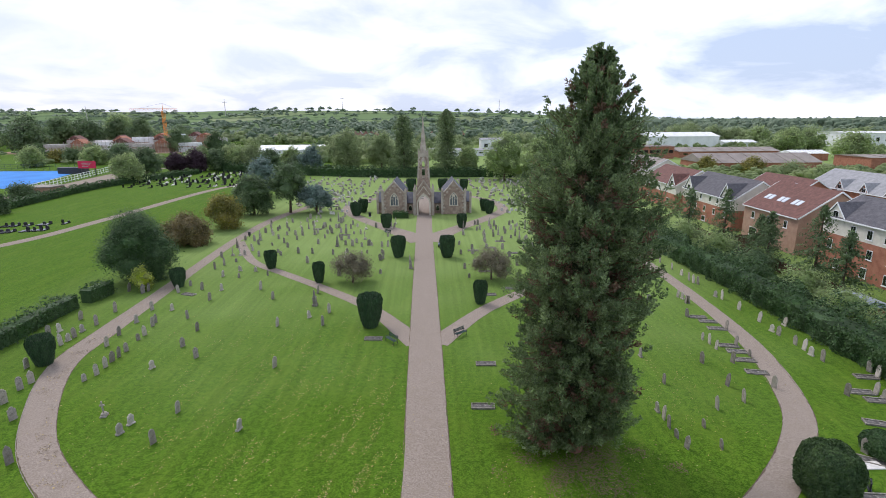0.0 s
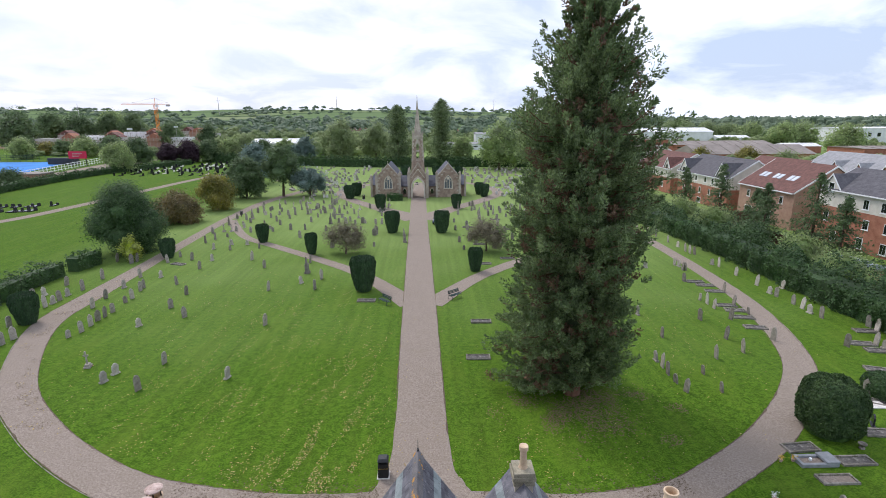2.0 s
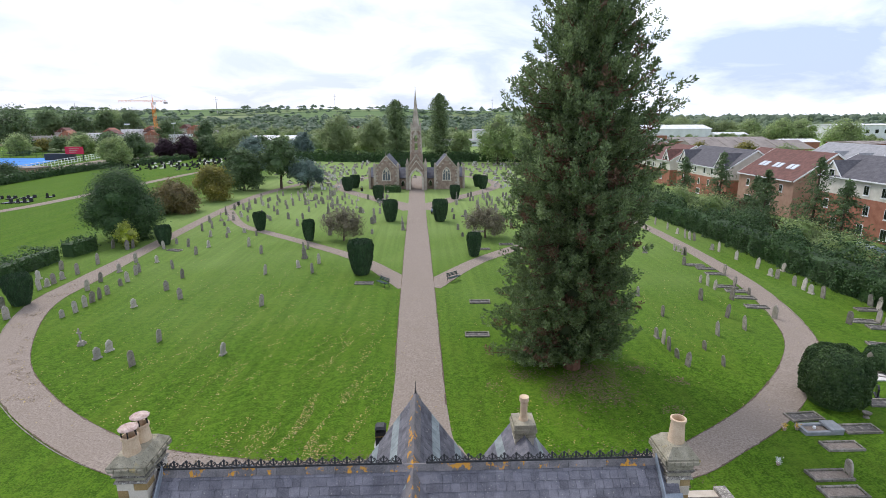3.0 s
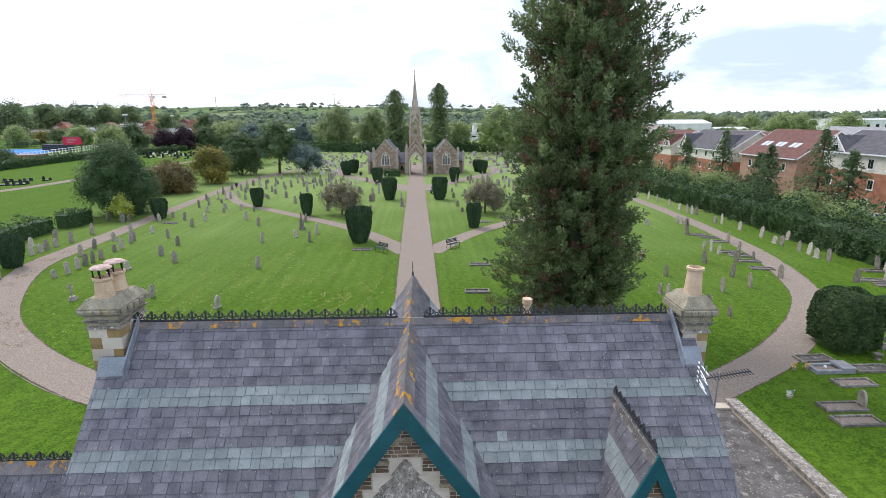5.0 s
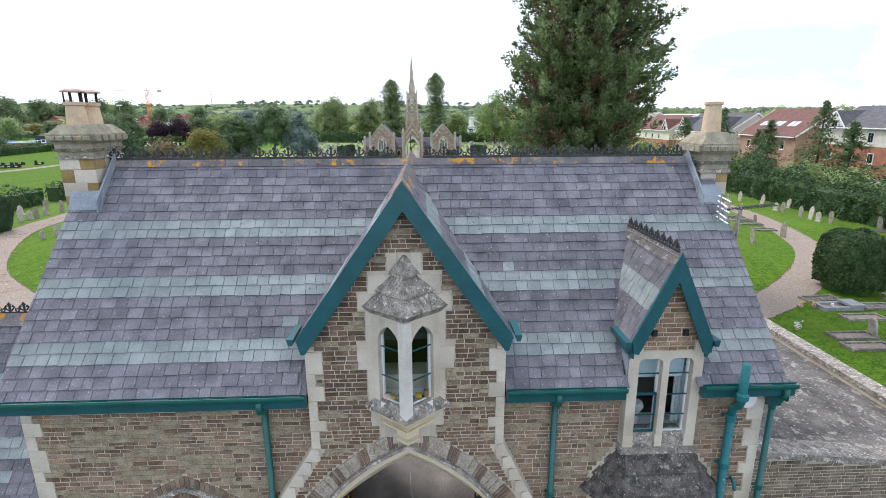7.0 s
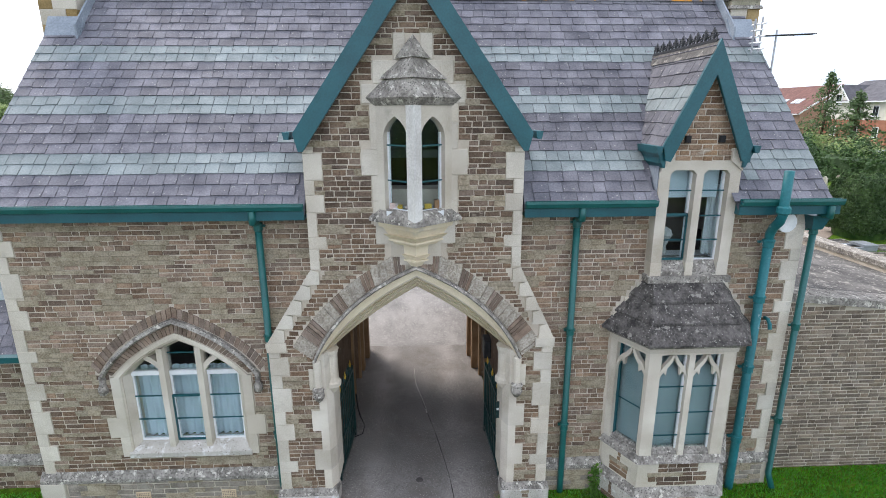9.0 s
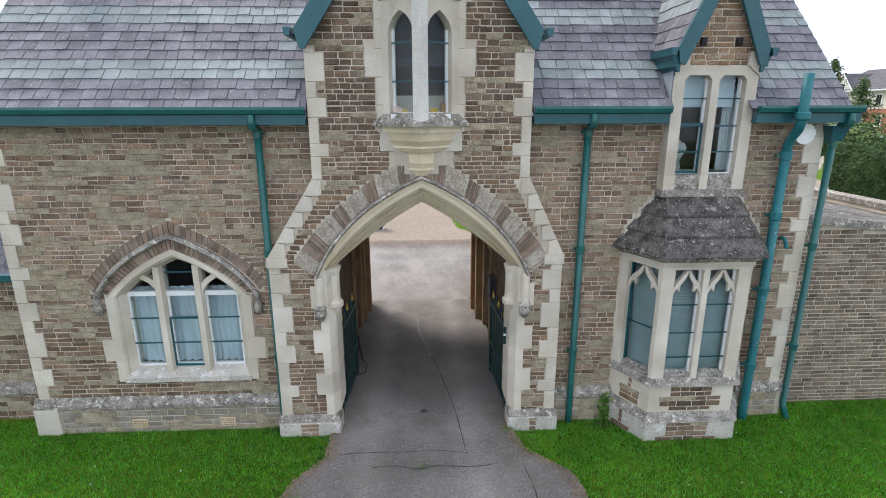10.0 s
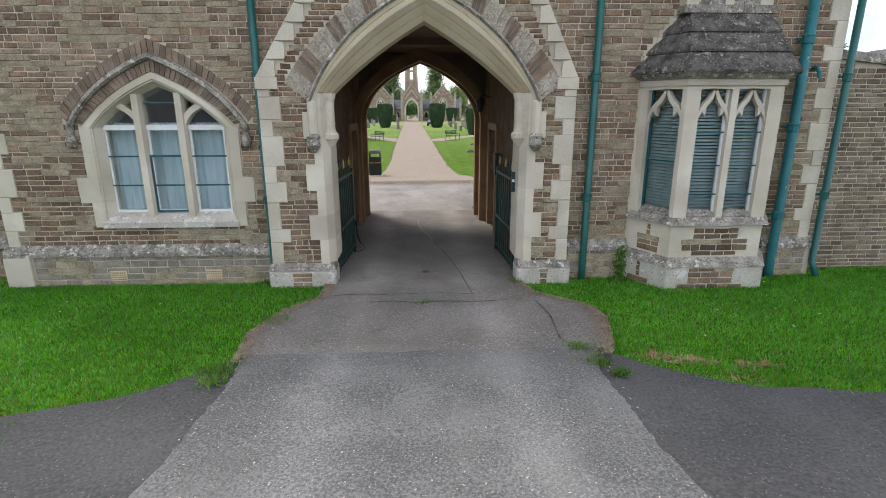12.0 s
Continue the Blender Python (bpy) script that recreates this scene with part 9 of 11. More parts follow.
txs = sorted({TX - 2.2, TX + 2.2, TX} | {x for x, z in ARCH})
part("tower_gable", strips(B(), txs, tower_spans, CY - 1.2, CY - 0.6), "chapel_stone", ch)
part("tower_gable", strips(B(), txs, tower_spans, CY + 3.0, CY + 3.6), "chapel_stone", ch)
part("arch_mould", band(B(), ARCH, arch_pts(TX, 1.75, 2.9, 5.5, 8), CY - 1.36, CY - 1.1), "limestone", ch)
for s in (-1, 1):
    part("arch_jamb", box(B(), *sorted((TX + s * 1.35, TX + s * 1.75)), CY - 1.36, CY - 1.1, 0, 2.9), "limestone", ch)
    part("tower_side", box(B(), *sorted((TX + s * 2.2, TX + s * 1.7)), CY - 0.6, CY + 3.0, 0, 5.6), "chapel_stone", ch)
    part("coping", prism(B(), [(TX, 8.75), (TX + s * 2.30, 5.35), (TX + s * 2.30, 4.95), (TX, 8.30)], CY - 1.35, CY - 0.5), "spire_stone", ch)
    part("coping", prism(B(), [(TX, 7.3), (TX + s * 1.6, 5.05), (TX + s * 1.5, 4.95), (TX, 7.0)], CY - 1.30, CY - 1.18), "limestone", ch)
    for dy in (-1.2, 3.4):
        pinnacle(TX + s * 2.25, CY + dy, 6.1, 7.3, 0.32, ch)
    e = [(TX + s * 2.2, CY - 0.6, 5.1), (TX, CY - 0.6, 8.2), (TX, CY + 3.0, 8.2), (TX + s * 2.2, CY + 3.0, 5.1)]
    slab("roof", *(e if s > 0 else [e[1], e[0], e[3], e[2]]), 0.12, "chapel_slate", ch)
# belfry, tapering, with tall openings, and the spire
sq = lambda w, cy=CY + 1.2: [(TX - w, cy - w), (TX + w, cy - w), (TX + w, cy + w), (TX - w, cy + w)]
part("belfry_base", plan_prism(B(), sq(1.75), 5.2, 8.9, sq(1.48)), "chapel_stone", ch)
for s in (-1, 1):
    for d in (-1, 1):
        # corner piers of the tapering belfry, with pale quoins
        low_ = [(TX + s * a, CY + 1.2 + d * b) for a, b in ((0.40, 0.40), (1.50, 0.40), (1.50, 1.50), (0.40, 1.50))]
        high_ = [(TX + s * a, CY + 1.2 + d * b) for a, b in ((0.34, 0.34), (1.20, 0.34), (1.20, 1.20), (0.34, 1.20))]
        pier = part("belfry_pier", plan_prism(B(), low_[::s * d], 8.6, 14.2, high_[::s * d]), "chapel_stone", ch)
        for k in range(12):
            z = 8.7 + k * 0.46
            e = 1.50 - 0.30 * (z - 8.6) / 5.6
            q = 0.42 if k % 2 else 0.24
            part("quoin", box(B(), *sorted((TX + s * (e + 0.04), TX + s * (e - q))), *sorted((CY + 1.2 + d * (e + 0.05), CY + 1.2 + d * (e - q))), z, z + 0.44), "spire_stone", pier)
for y in (CY - 0.10, CY + 2.25):
    part("belfry_arch", band(B(), arch_pts(TX, 0.36, 12.5, 13.2, 6), arch_pts(TX, 0.78, 12.3, 14.2, 6), y - 0.1, y + 0.35), "spire_stone", ch)
    part("belfry_bar", box(B(), TX - 0.45, TX + 0.45, y, y + 0.25, 11.2, 11.55), "spire_stone", ch)
    part("belfry_sill", box(B(), TX - 0.6, TX + 0.6, y - 0.1, y + 0.3, 9.0, 9.5), "spire_stone", ch)
part("belfry_cornice", plan_prism(B(), sq(1.20), 14.15, 14.6, sq(1.34)), "spire_stone", ch)
part("parapet", plan_prism(B(), sq(1.24), 14.6, 15.35), "spire_stone", ch)
for s in (-1, 1):
    for d in (-1, 1):
        c_ = (TX + s * 1.12, CY + 1.2 + d * 1.12)
        part("spire_pinnacle", plan_prism(B(), [(c_[0] + a, c_[1] + b) for a, b in ((-0.17, -0.17), (0.17, -0.17), (0.17, 0.17), (-0.17, 0.17))], 15.3, 16.1, [(c_[0] + a, c_[1] + b) for a, b in ((-0.06, -0.06), (0.06, -0.06), (0.06, 0.06), (-0.06, 0.06))]), "spire_stone", ch)
part("spire", lathe(B(), ((0.86, 15.3), (0.72, 16.4), (0.60, 17.6), (0.44, 19.4), (0.22, 21.8), (0.04, 23.9)), TX, CY + 1.2, 8), "spire_stone", ch, "slender octagonal stone spire")
for s in (-1, 1):
    part("lucarne", prism(B(), ((TX + s * 0.62 - 0.14, 15.9), (TX + s * 0.62 + 0.14, 15.9), (TX + s * 0.62 + 0.14, 16.9), (TX + s * 0.62, 17.4), (TX + s * 0.62 - 0.14, 16.9)), CY + 0.9, CY + 1.5), "spire_stone", ch)
part("lucarne", prism(B(), ((TX - 0.2, 15.9), (TX + 0.2, 15.9), (TX + 0.2, 16.9), (TX, 17.5), (TX - 0.2, 16.9)), CY + 0.42, CY + 0.9), "spire_stone", ch)
part("finial", tube(B(), [(TX, CY + 1.2, 23.8), (TX, CY + 1.2, 24.4)], 0.05, 6), "iron", ch)

# ---- houses beyond the hedge ----
MAT["brick_red"] = surface("brick_red", (0.26, 0.105, 0.065), (0.40, 0.185, 0.12), scale=1.2, rough=0.9, bump=0.2, fine=14)
MAT["brick_buff"] = surface("brick_buff", (0.31, 0.19, 0.135), (0.42, 0.275, 0.20), scale=1.2, rough=0.9, bump=0.2, fine=14)
MAT["render"] = surface("render", (0.52, 0.50, 0.43), (0.66, 0.64, 0.56), scale=1.0, rough=0.9, bump=0.1, fine=20)
MAT["roof_red"] = surface("roof_red", (0.10, 0.048, 0.040), (0.18, 0.088, 0.070), scale=1.5, rough=0.8, bump=0.4, fine=7, depth=0.03)
MAT["roof_grey"] = surface("roof_grey", (0.065, 0.065, 0.072), (0.125, 0.12, 0.13), scale=1.5, rough=0.8, bump=0.4, fine=7, depth=0.03)
MAT["roof_pale"] = surface("roof_pale", (0.22, 0.225, 0.23), (0.33, 0.335, 0.34), scale=1.2, rough=0.8, bump=0.3, fine=7, depth=0.03)
MAT["cladding_white"] = surface("cladding_white", (0.62, 0.63, 0.63), (0.78, 0.79, 0.79), scale=0.3, rough=0.5, bump=0.1, fine=3)
MAT["roof_brown"] = surface("roof_brown", (0.19, 0.165, 0.145), (0.30, 0.265, 0.235), scale=0.2, rough=0.8, bump=0.2, fine=2)
MAT["fence_wood"] = surface("fence_wood", (0.075, 0.04, 0.028), (0.15, 0.085, 0.055), scale=2, rough=0.9, bump=0.3, fine=12)
MAT["skylight"] = surface("skylight", (0.50, 0.55, 0.60), (0.62, 0.67, 0.72), scale=1, rough=0.1, bump=0, spec=0.6)


def house_window(parent, M, x, z, w, h):
    win_ = part("window", box(B(), x - w / 2, x + w / 2, -0.06, 0.04, z, z + h, M), "white_paint", parent, "white-framed window")
    n = 2 if w > 0.8 else 1
    for i in range(n):
        a = x - w / 2 + 0.07 + i * (w - 0.14) / n
        b = x - w / 2 - 0.0 + (i + 1) * (w - 0.14) / n + 0.03
        part("pane", box(B(), a, b, -0.075, -0.062, z + 0.08, z + h - 0.08, M), "car_glass", win_)
    part("sill", box(B(), x - w / 2 - 0.08, x + w / 2 + 0.08, -0.12, 0.0, z - 0.10, z, M), "white_paint", win_)


def terrace(x0, x1, y0, y1, eave, ridge, wall, upper, roof_mat, label, rows_, gables=(), south=(), split=0.0, lights=(), z0=-0.6):
    """A house whose long front faces the cemetery (-x), with a roof ridge along y."""
    h = thing("house", label, "house", group="houses beyond the hedge")
    mid = (x0 + x1) / 2
    cut = split or eave
    part("wall", box(B(), x0, x1, y0, y1, z0, cut), wall, h)
    if split:
        part("upper_wall", box(B(), x0 - 0.01, x1 + 0.01, y0 - 0.01, y1 + 0.01, cut, eave), upper, h, "pale rendered upper storey")
    for ya in (y0 - 0.01, y1 - 0.25):
        part("gable_wall", prism(B(), ((x0, eave), (x1, eave), (mid, ridge - 0.1)), ya, ya + 0.26), upper if split else wall, h)
    o = 0.4
    dz = (ridge - eave) / (mid - x0) * o
    part("roof", prism(B(), ((x0 - o, eave - dz), (mid, ridge), (x1 + o, eave - dz), (x1 + o, eave - dz + 0.2), (mid, ridge + 0.22), (x0 - o, eave - dz + 0.2)), y0 - 0.25, y1 + 0.25), roof_mat, h)
    for ya in (y0 - 0.30, y1 + 0.22):
        for s, xe in ((-1, x0 - o), (1, x1 + o)):
            part("verge_board", prism(B(), ((mid, ridge + 0.24), (xe, eave - dz + 0.22), (xe, eave - dz - 0.05), (mid, ridge - 0.08)), ya, ya + 0.08), "white_paint", h)
    part("gutter", box(B(), x0 - o - 0.12, x0 - o, y0, y1, eave - dz - 0.02, eave - dz + 0.16), "white_paint", h)
    M = Matrix(((0, 1, 0, x0), (-1, 0, 0, y1), (0, 0, 1, 0), (0, 0, 0, 1)))
    for z, w, hh, ys in rows_:
        for yy in ys:
            house_window(h, M, y1 - yy, z, w, hh)
    M2 = Matrix(((1, 0, 0, 0), (0, 1, 0, y0), (0, 0, 1, 0), (0, 0, 0, 1)))
    for xx, z, w, hh in south:
        house_window(h, M2, xx, z, w, hh)
    for yc, hw, zt in gables:
        g = part("front_gable", prism(B(), ((yc - hw, eave - 0.6), (yc + hw, eave - 0.6), (yc + hw, eave), (yc, zt), (yc - hw, eave)), x0 - 0.14, x0 + 2.5, SIDE), upper, h, "pale rendered front gable")
        for s in (-1, 1):
            part("gable_roof", prism(B(), ((yc, zt + 0.26), (yc + s * (hw + 0.3), eave - 0.05), (yc + s * (hw + 0.3), eave - 0.25), (yc, zt + 0.03)), x0 - 0.3, mid, SIDE), roof_mat, g)
            part("verge_board", prism(B(), ((yc, zt + 0.30), (yc + s * (hw + 0.32), eave), (yc + s * (hw + 0.32), eave - 0.28), (yc, zt)), x0 - 0.36, x0 - 0.3, SIDE), "white_paint", g)
        house_window(h, M @ Matrix.Translation((0, -0.15, 0)), y1 - yc, eave - 0.4, 1.1, 1.4)
    sl = (ridge - eave) / (mid - x0)
    for yy, t in lights:
        xa = x0 + (mid - x0) * t
        slab("roof_window", (xa, yy + 0.45, eave + sl * (xa - x0) + 0.32), (xa, yy - 0.45, eave + sl * (xa - x0) + 0.32), (xa + 1.1, yy - 0.45, eave + sl * (xa + 1.1 - x0) + 0.32), (xa + 1.1, yy + 0.45, eave + sl * (xa + 1.1 - x0) + 0.32), 0.1, "skylight", h, "pale roof window")
    return h


terrace(62, 75, 84.5, 100, 6.5, 10.8, "brick_buff", "brick_buff", "roof_red", "buff brick house with a red tiled roof and roof windows", ((4.2, 0.9, 1.3, (97.0, 92.3, 87.6)), (0.9, 2.2, 1.6, (96.5, 91.0))), south=((70.5, 4.4, 0.9, 1.2), (70.5, 7.4, 0.9, 1.2)), lights=((97.2, 0.30), (96.0, 0.30), (93.4, 0.30), (92.2, 0.30), (89.6, 0.30), (88.4, 0.30)))
terrace(62, 73, 104, 125.5, 6.6, 10.2, "brick_red", "render", "roof_grey", "red brick and cream rendered houses with a dark roof", ((4.9, 0.8, 1.2, (119.5, 117, 113, 110)), (2.4, 0.8, 1.3, (122.5, 119, 115, 111, 107)), (0.2, 1.6, 1.2, (121, 115))), gables=((122.8, 1.9, 9.3), (106.8, 1.9, 9.4)), split=4.3)
terrace(62, 73, 46, 79, 8.2, 11.0, "brick_red", "render", "roof_grey", "three-storey red brick house with cream upper floor", ((6.1, 1.0, 1.4, (73.0, 70.0, 67.0, 64, 60, 56, 52)), (3.3, 1.0, 1.4, (77.0, 73, 69.5, 66, 62, 58)), (0.5, 1.1, 1.5, (75, 70, 66, 60))), gables=((76.6, 1.8, 10.3),), split=5.6)
terrace(62, 74, 129.5, 150, 6.4, 9.9, "brick_red", "render", "roof_red", "red brick house with a red tiled roof", ((4.2, 0.8, 1.2, (147, 143, 139, 135)), (1.4, 1.0, 1.3, (146, 140, 134))), gables=((131.8, 1.7, 8.9),), split=4.0)
terrace(64, 78, 156, 178, 7.0, 10.8, "brick_red", "render", "roof_brown", "brick houses with brown hipped roofs", ((4.4, 0.9, 1.3, (174, 169, 164, 159)), (1.4, 0.9, 1.3, (174, 168, 162))), split=4.6)
terrace(92, 104, 92, 124, 7.4, 10.8, "brick_red", "brick_red", "roof_pale", "long brick terrace with a pale grey slate roof", ((4.4, 0.9, 1.3, (95, 100, 105, 110, 115, 120)), (1.4, 0.9, 1.3, (97, 103, 109, 115, 121))), gables=((101, 1.1, 9.2), (107.5, 1.1, 9.2), (114.2, 1.1, 9.2)))
terrace(80, 90, 112, 130, 6.2, 9.4, "brick_red", "brick_red", "roof_red", "brick house with a red tiled roof", ((3.2, 0.9, 1.2, (115, 119, 123, 127)),), lights=((116, 0.4),))
gf = thing("garden_fence", "brown boarded garden fence behind the hedge", "fence")
for i in range(34):
    part("board", box(B(), 53.0, 53.05, 62 + i * 1.2, 63.17 + i * 1.2, 0, 1.8), "fence_wood", gf)
for i in range(12):
    part("post", box(B(), 52.9, 53.0, 62 + i * 3.6, 62.12 + i * 3.6, 0, 2.0), "fence_wood", gf)
sh = thing("garden_shed", "small wooden shed with a blue-grey felt roof", "shed")
part("wall", box(B(), 48.5, 52.0, 54.5, 58.0, -0.1, 2.0), "oak", sh)
part("roof", prism(B(), ((48.0, 2.0), (52.5, 2.0), (52.5, 2.12), (50.25, 2.75), (48.0, 2.12)), 54.1, 58.4), "lead", sh)
part("window", box(B(), 48.46, 48.5, 55.6, 56.6, 1.0, 1.6), "car_glass", sh)

# ---- sports ground, works and industry ----
MAT["blue_turf"] = surface("blue_turf", (0.03, 0.17, 0.48), (0.05, 0.25, 0.62), scale=0.1, rough=0.9, bump=0, fine=3)
MAT["red_sign"] = surface("red_sign", (0.55, 0.02, 0.06), (0.62, 0.03, 0.08), scale=0.5, rough=0.5, bump=0)
MAT["crane_orange"] = surface("crane_orange", (0.75, 0.24, 0.02), (0.85, 0.32, 0.04), scale=0.5, rough=0.5, bump=0)
MAT["concrete"] = surface("concrete", (0.34, 0.32, 0.29), (0.50, 0.48, 0.44), scale=0.4, rough=0.9, bump=0.1, fine=6)
MAT["earth"] = surface("earth", (0.27, 0.17, 0.11), (0.42, 0.29, 0.20), scale=0.2, rough=0.95, bump=0.2, fine=3)
gf = thing("garden_fence", "weathered brown boarded fence behind a garden lawn", "fence")
for i in range(8):
    part("board", box(B(), 52.6 + i * 1.1, 53.67 + i * 1.1, 91.6, 91.65, 0, 2.1), "fence_wood", gf)
    part("post", box(B(), 52.53 + i * 1.1, 52.6 + i * 1.1, 91.55, 91.7, 0, 2.25), "fence_wood", gf)
draped("pitch", [(-300, 190), (-300, 250)], [(-146, 184), (-166, 250)], 0.05, "blue_turf", "bright blue artificial sports pitch behind a fence", "sports pitch", cross=4)
draped("track", [(-134, 160), (-147, 262)], [(-122, 160), (-132, 262)], 0.04, "gravel", "pale gravel track beside the pitch", "track", cross=2)
fe = thing("pitch_fence", "white and blue railing beside the pitch", "fence")
for i in range(30):
    t = i / 29
    x, y = -136 - 16 * t, 176 + 80 * t
    part("post", box(B(), x - 0.08, x + 0.08, y - 0.08, y + 0.08, 0, 2.4), "white_paint", fe)
for z in (0.5, 1.4, 2.3):
    part("rail", tube(B(), [(-136, 176, z), (-152, 256, z)], 0.09, 5), "white_paint", fe)
for i in range(46):
    part("post", box(B(), -300 + i * 3.0, -299.9 + i * 3.0, 252, 252.1, 0, 3.2), "gate", fe)
for z in (0.3, 1.2, 2.2, 3.1):
    part("rail", tube(B(), [(-300, 252, z), (-165, 252, z)], 0.05, 4), "gate", fe)
hut = thing("hut", "small brown hut with a flat roof by the track", "hut")
part("wall", box(B(), -129, -121.5, 166, 172, 0, 2.5), "brick_buff", hut)
part("roof", box(B(), -129.4, -121.1, 165.6, 172.4, 2.5, 2.8), "roof_brown", hut)
sg = thing("banner", "large plain red banner board on posts", "banner")
part("board", box(B(), -153.2, -145.6, 228, 228.2, 3.1, 6.2), "red_sign", sg)
for k in range(3):
    part("bar", box(B(), -151.5, -147.3 - k * 0.8, 227.9, 227.99, 5.2 - k * 0.7, 5.45 - k * 0.7), "pot_cap", sg)
for x in (-152.5, -146.4):
    part("post", box(B(), x, x + 0.3, 228.2, 228.5, 0, 6), "iron", sg)
sc = thing("site_cabin", "low dark dugout shelter beside the pitch", "shelter")
part("body", box(B(), -168, -156, 236, 239, 0, 2.8), "iron", sc)
for i, (x, y, h) in enumerate(((-172, 206, 15), (-128, 232, 15), (-225, 258, 16), (-140, 300, 15))):
    fl = thing("floodlight", "tall grey floodlight mast at the pitch", "floodlight", group="pitch floodlights")
    part("mast", tube(B(), [(x, y, -0.2), (x, y, h)], 0.14, 6, 0.08), "concrete", fl)
    part("lamp_bar", box(B(), x - 1.1, x + 1.1, y - 0.2, y + 0.2, h, h + 0.6), "white_paint", fl)
draped("building_site", [(-330, 380), (-320, 480)], [(-170, 380), (-190, 480)], 0.06, "earth", "bare reddish earth of a building site", "building site", cross=4)
r8 = random.Random(8)
for i in range(21):
    x, y = -284 + (i % 7) * 16, 392 + 26 * (i // 7) + r8.uniform(-4, 6)
    nb = thing("new_building", "unfinished building of pale blocks and scaffolding", "building", group="buildings under construction")
    w, h = r8.uniform(10, 15), r8.uniform(8, 10.5) if x > -250 and i > 6 else r8.uniform(6, 8.5)
    part("wall", box(B(), x, x + w, y, y + 8, 0, h), ("concrete", "brick_buff", "cladding_white", "concrete")[i % 4], nb)
    if i % 2:
        part("roof", prism(B(), ((x - 0.4, h), (x + w + 0.4, h), (x + w / 2, h + 3.4)), y - 0.3, y + 8.3), ("brick_red", "roof_red")[i % 4 // 2], nb)
    for k in range(5):
        part("scaffold_pole", tube(B(), [(x + w * k / 4, y - 0.8, 0), (x + w * k / 4, y - 0.8, h + 1.5)], 0.10, 4), "concrete", nb)
    part("scaffold_board", box(B(), x, x + w, y - 1.4, y - 0.3, h * 0.6, h * 0.6 + 0.2), "oak", nb)
cr = thing("tower_crane", "orange tower crane over the building site", "crane")
KX, KY = -212.0, 425.0
bm = B()
for a, b in ((-0.9, -0.9), (0.9, -0.9), (0.9, 0.9), (-0.9, 0.9)):
    tube(bm, [(KX + a, KY + b, 0), (KX + a, KY + b, 31)], 0.16, 4)
for k in range(16):
    s = 1 if k % 2 else -1
    tube(bm, [(KX - 0.9 * s, KY - 0.9, k * 1.94), (KX + 0.9 * s, KY - 0.9, k * 1.94 + 1.94)], 0.09, 4)
    tube(bm, [(KX - 0.9, KY - 0.9 * s, k * 1.94), (KX - 0.9, KY + 0.9 * s, k * 1.94 + 1.94)], 0.09, 4)
part("mast", bm, "crane_orange", cr)
bm = B()
for z, d in ((31, -0.5), (31, 0.5), (32.1, 0)):
    tube(bm, [(KX - 26, KY + d, z), (KX + 11, KY + d, z)], 0.13, 4)
for k in range(24):
    s = 0.5 if k % 2 else -0.5
    tube(bm, [(KX - 26 + k * 1.5, KY + s, 31), (KX - 25.2 + k * 1.5, KY, 32.1)], 0.07, 4)
part("jib", bm, "crane_orange", cr)
part("tower_head", tube(B(), [(KX, KY, 31), (KX, KY, 36)], 0.3, 4, 0.1), "crane_orange", cr)
part("cab", box(B(), KX + 0.9, KX + 2.4, KY - 1.6, KY - 0.2, 29, 31), "white_paint", cr)
part("counterweight", box(B(), KX + 8.5, KX + 11, KY - 0.8, KY + 0.8, 29.5, 31), "concrete", cr)
part("tie", tube(B(), [(KX - 20, KY, 32), (KX, KY, 36), (KX + 10, KY, 32)], 0.06, 4), "iron", cr)


def shed_block(x0, x1, y0, y1, h, wall, roof_mat, label, rise=1.5, windows=0):
    b = thing("warehouse", label, "warehouse", group="industrial buildings")
    part("wall", box(B(), x0, x1, y0, y1, -0.5, h), wall, b)
    my = (y0 + y1) / 2
    part("roof", prism(B(), ((y0 - 0.5, h), (y1 + 0.5, h), (my, h + rise)), x0 - 0.5, x1 + 0.5, SIDE), roof_mat, b)
    for i in range(windows):
        x = x0 + (x1 - x0) * (i + 0.5) / windows
        part("window", box(B(), x - 1.3, x + 1.3, y0 - 0.1, y0, h * 0.45, h * 0.70), "car_glass", b)
    n = 6
    for i in range(n):
        x = x0 + (x1 - x0) * (i + 1) / (n + 1)
        part("roof_rib", prism(B(), ((y0 - 0.5, h + 0.02), (my, h + rise + 0.02), (my, h + rise + 0.2), (y0 - 0.5, h + 0.2)), x - 0.12, x + 0.12, SIDE), roof_mat, b)


shed_block(126, 181, 238, 262, 2.6, "brick_red", "roof_brown", "long low brick shed with a brown sheet roof", 3.8)
shed_block(172, 229, 415, 445, 8.5, "cladding_white", "cladding_white", "large white clad warehouse", 3.0)
shed_block(146, 206, 306, 326, 3.6, "brick_red", "roof_brown", "brick works building with a brown roof", 2.0, 8)
shed_block(118, 140, 300, 316, 7.0, "brick_red", "roof_brown", "flat-topped brick office block", 0.4, 6)
shed_block(196, 215, 279, 292, 3.8, "brick_red", "cladding_white", "brick unit with a white roof", 1.6)
shed_block(229, 254, 406, 420, 4.0, "cladding_white", "cladding_white", "small white clad unit", 1.8)
shed_block(318, 420, 390, 430, 11, "cladding_white", "cladding_white", "big white modern industrial building", 0.8, 14)
shed_block(194, 240, 226, 248, 5.4, "brick_red", "roof_brown", "brown brick industrial unit", 0.8)
shed_block(-108, -66, 322, 350, 5.0, "cladding_white", "cladding_white", "white shed with a pale grey roof", 2.5)
shed_block(34, 53, 361, 380, 9, "cladding_white", "roof_pale", "white factory block behind trees", 1.0, 3)
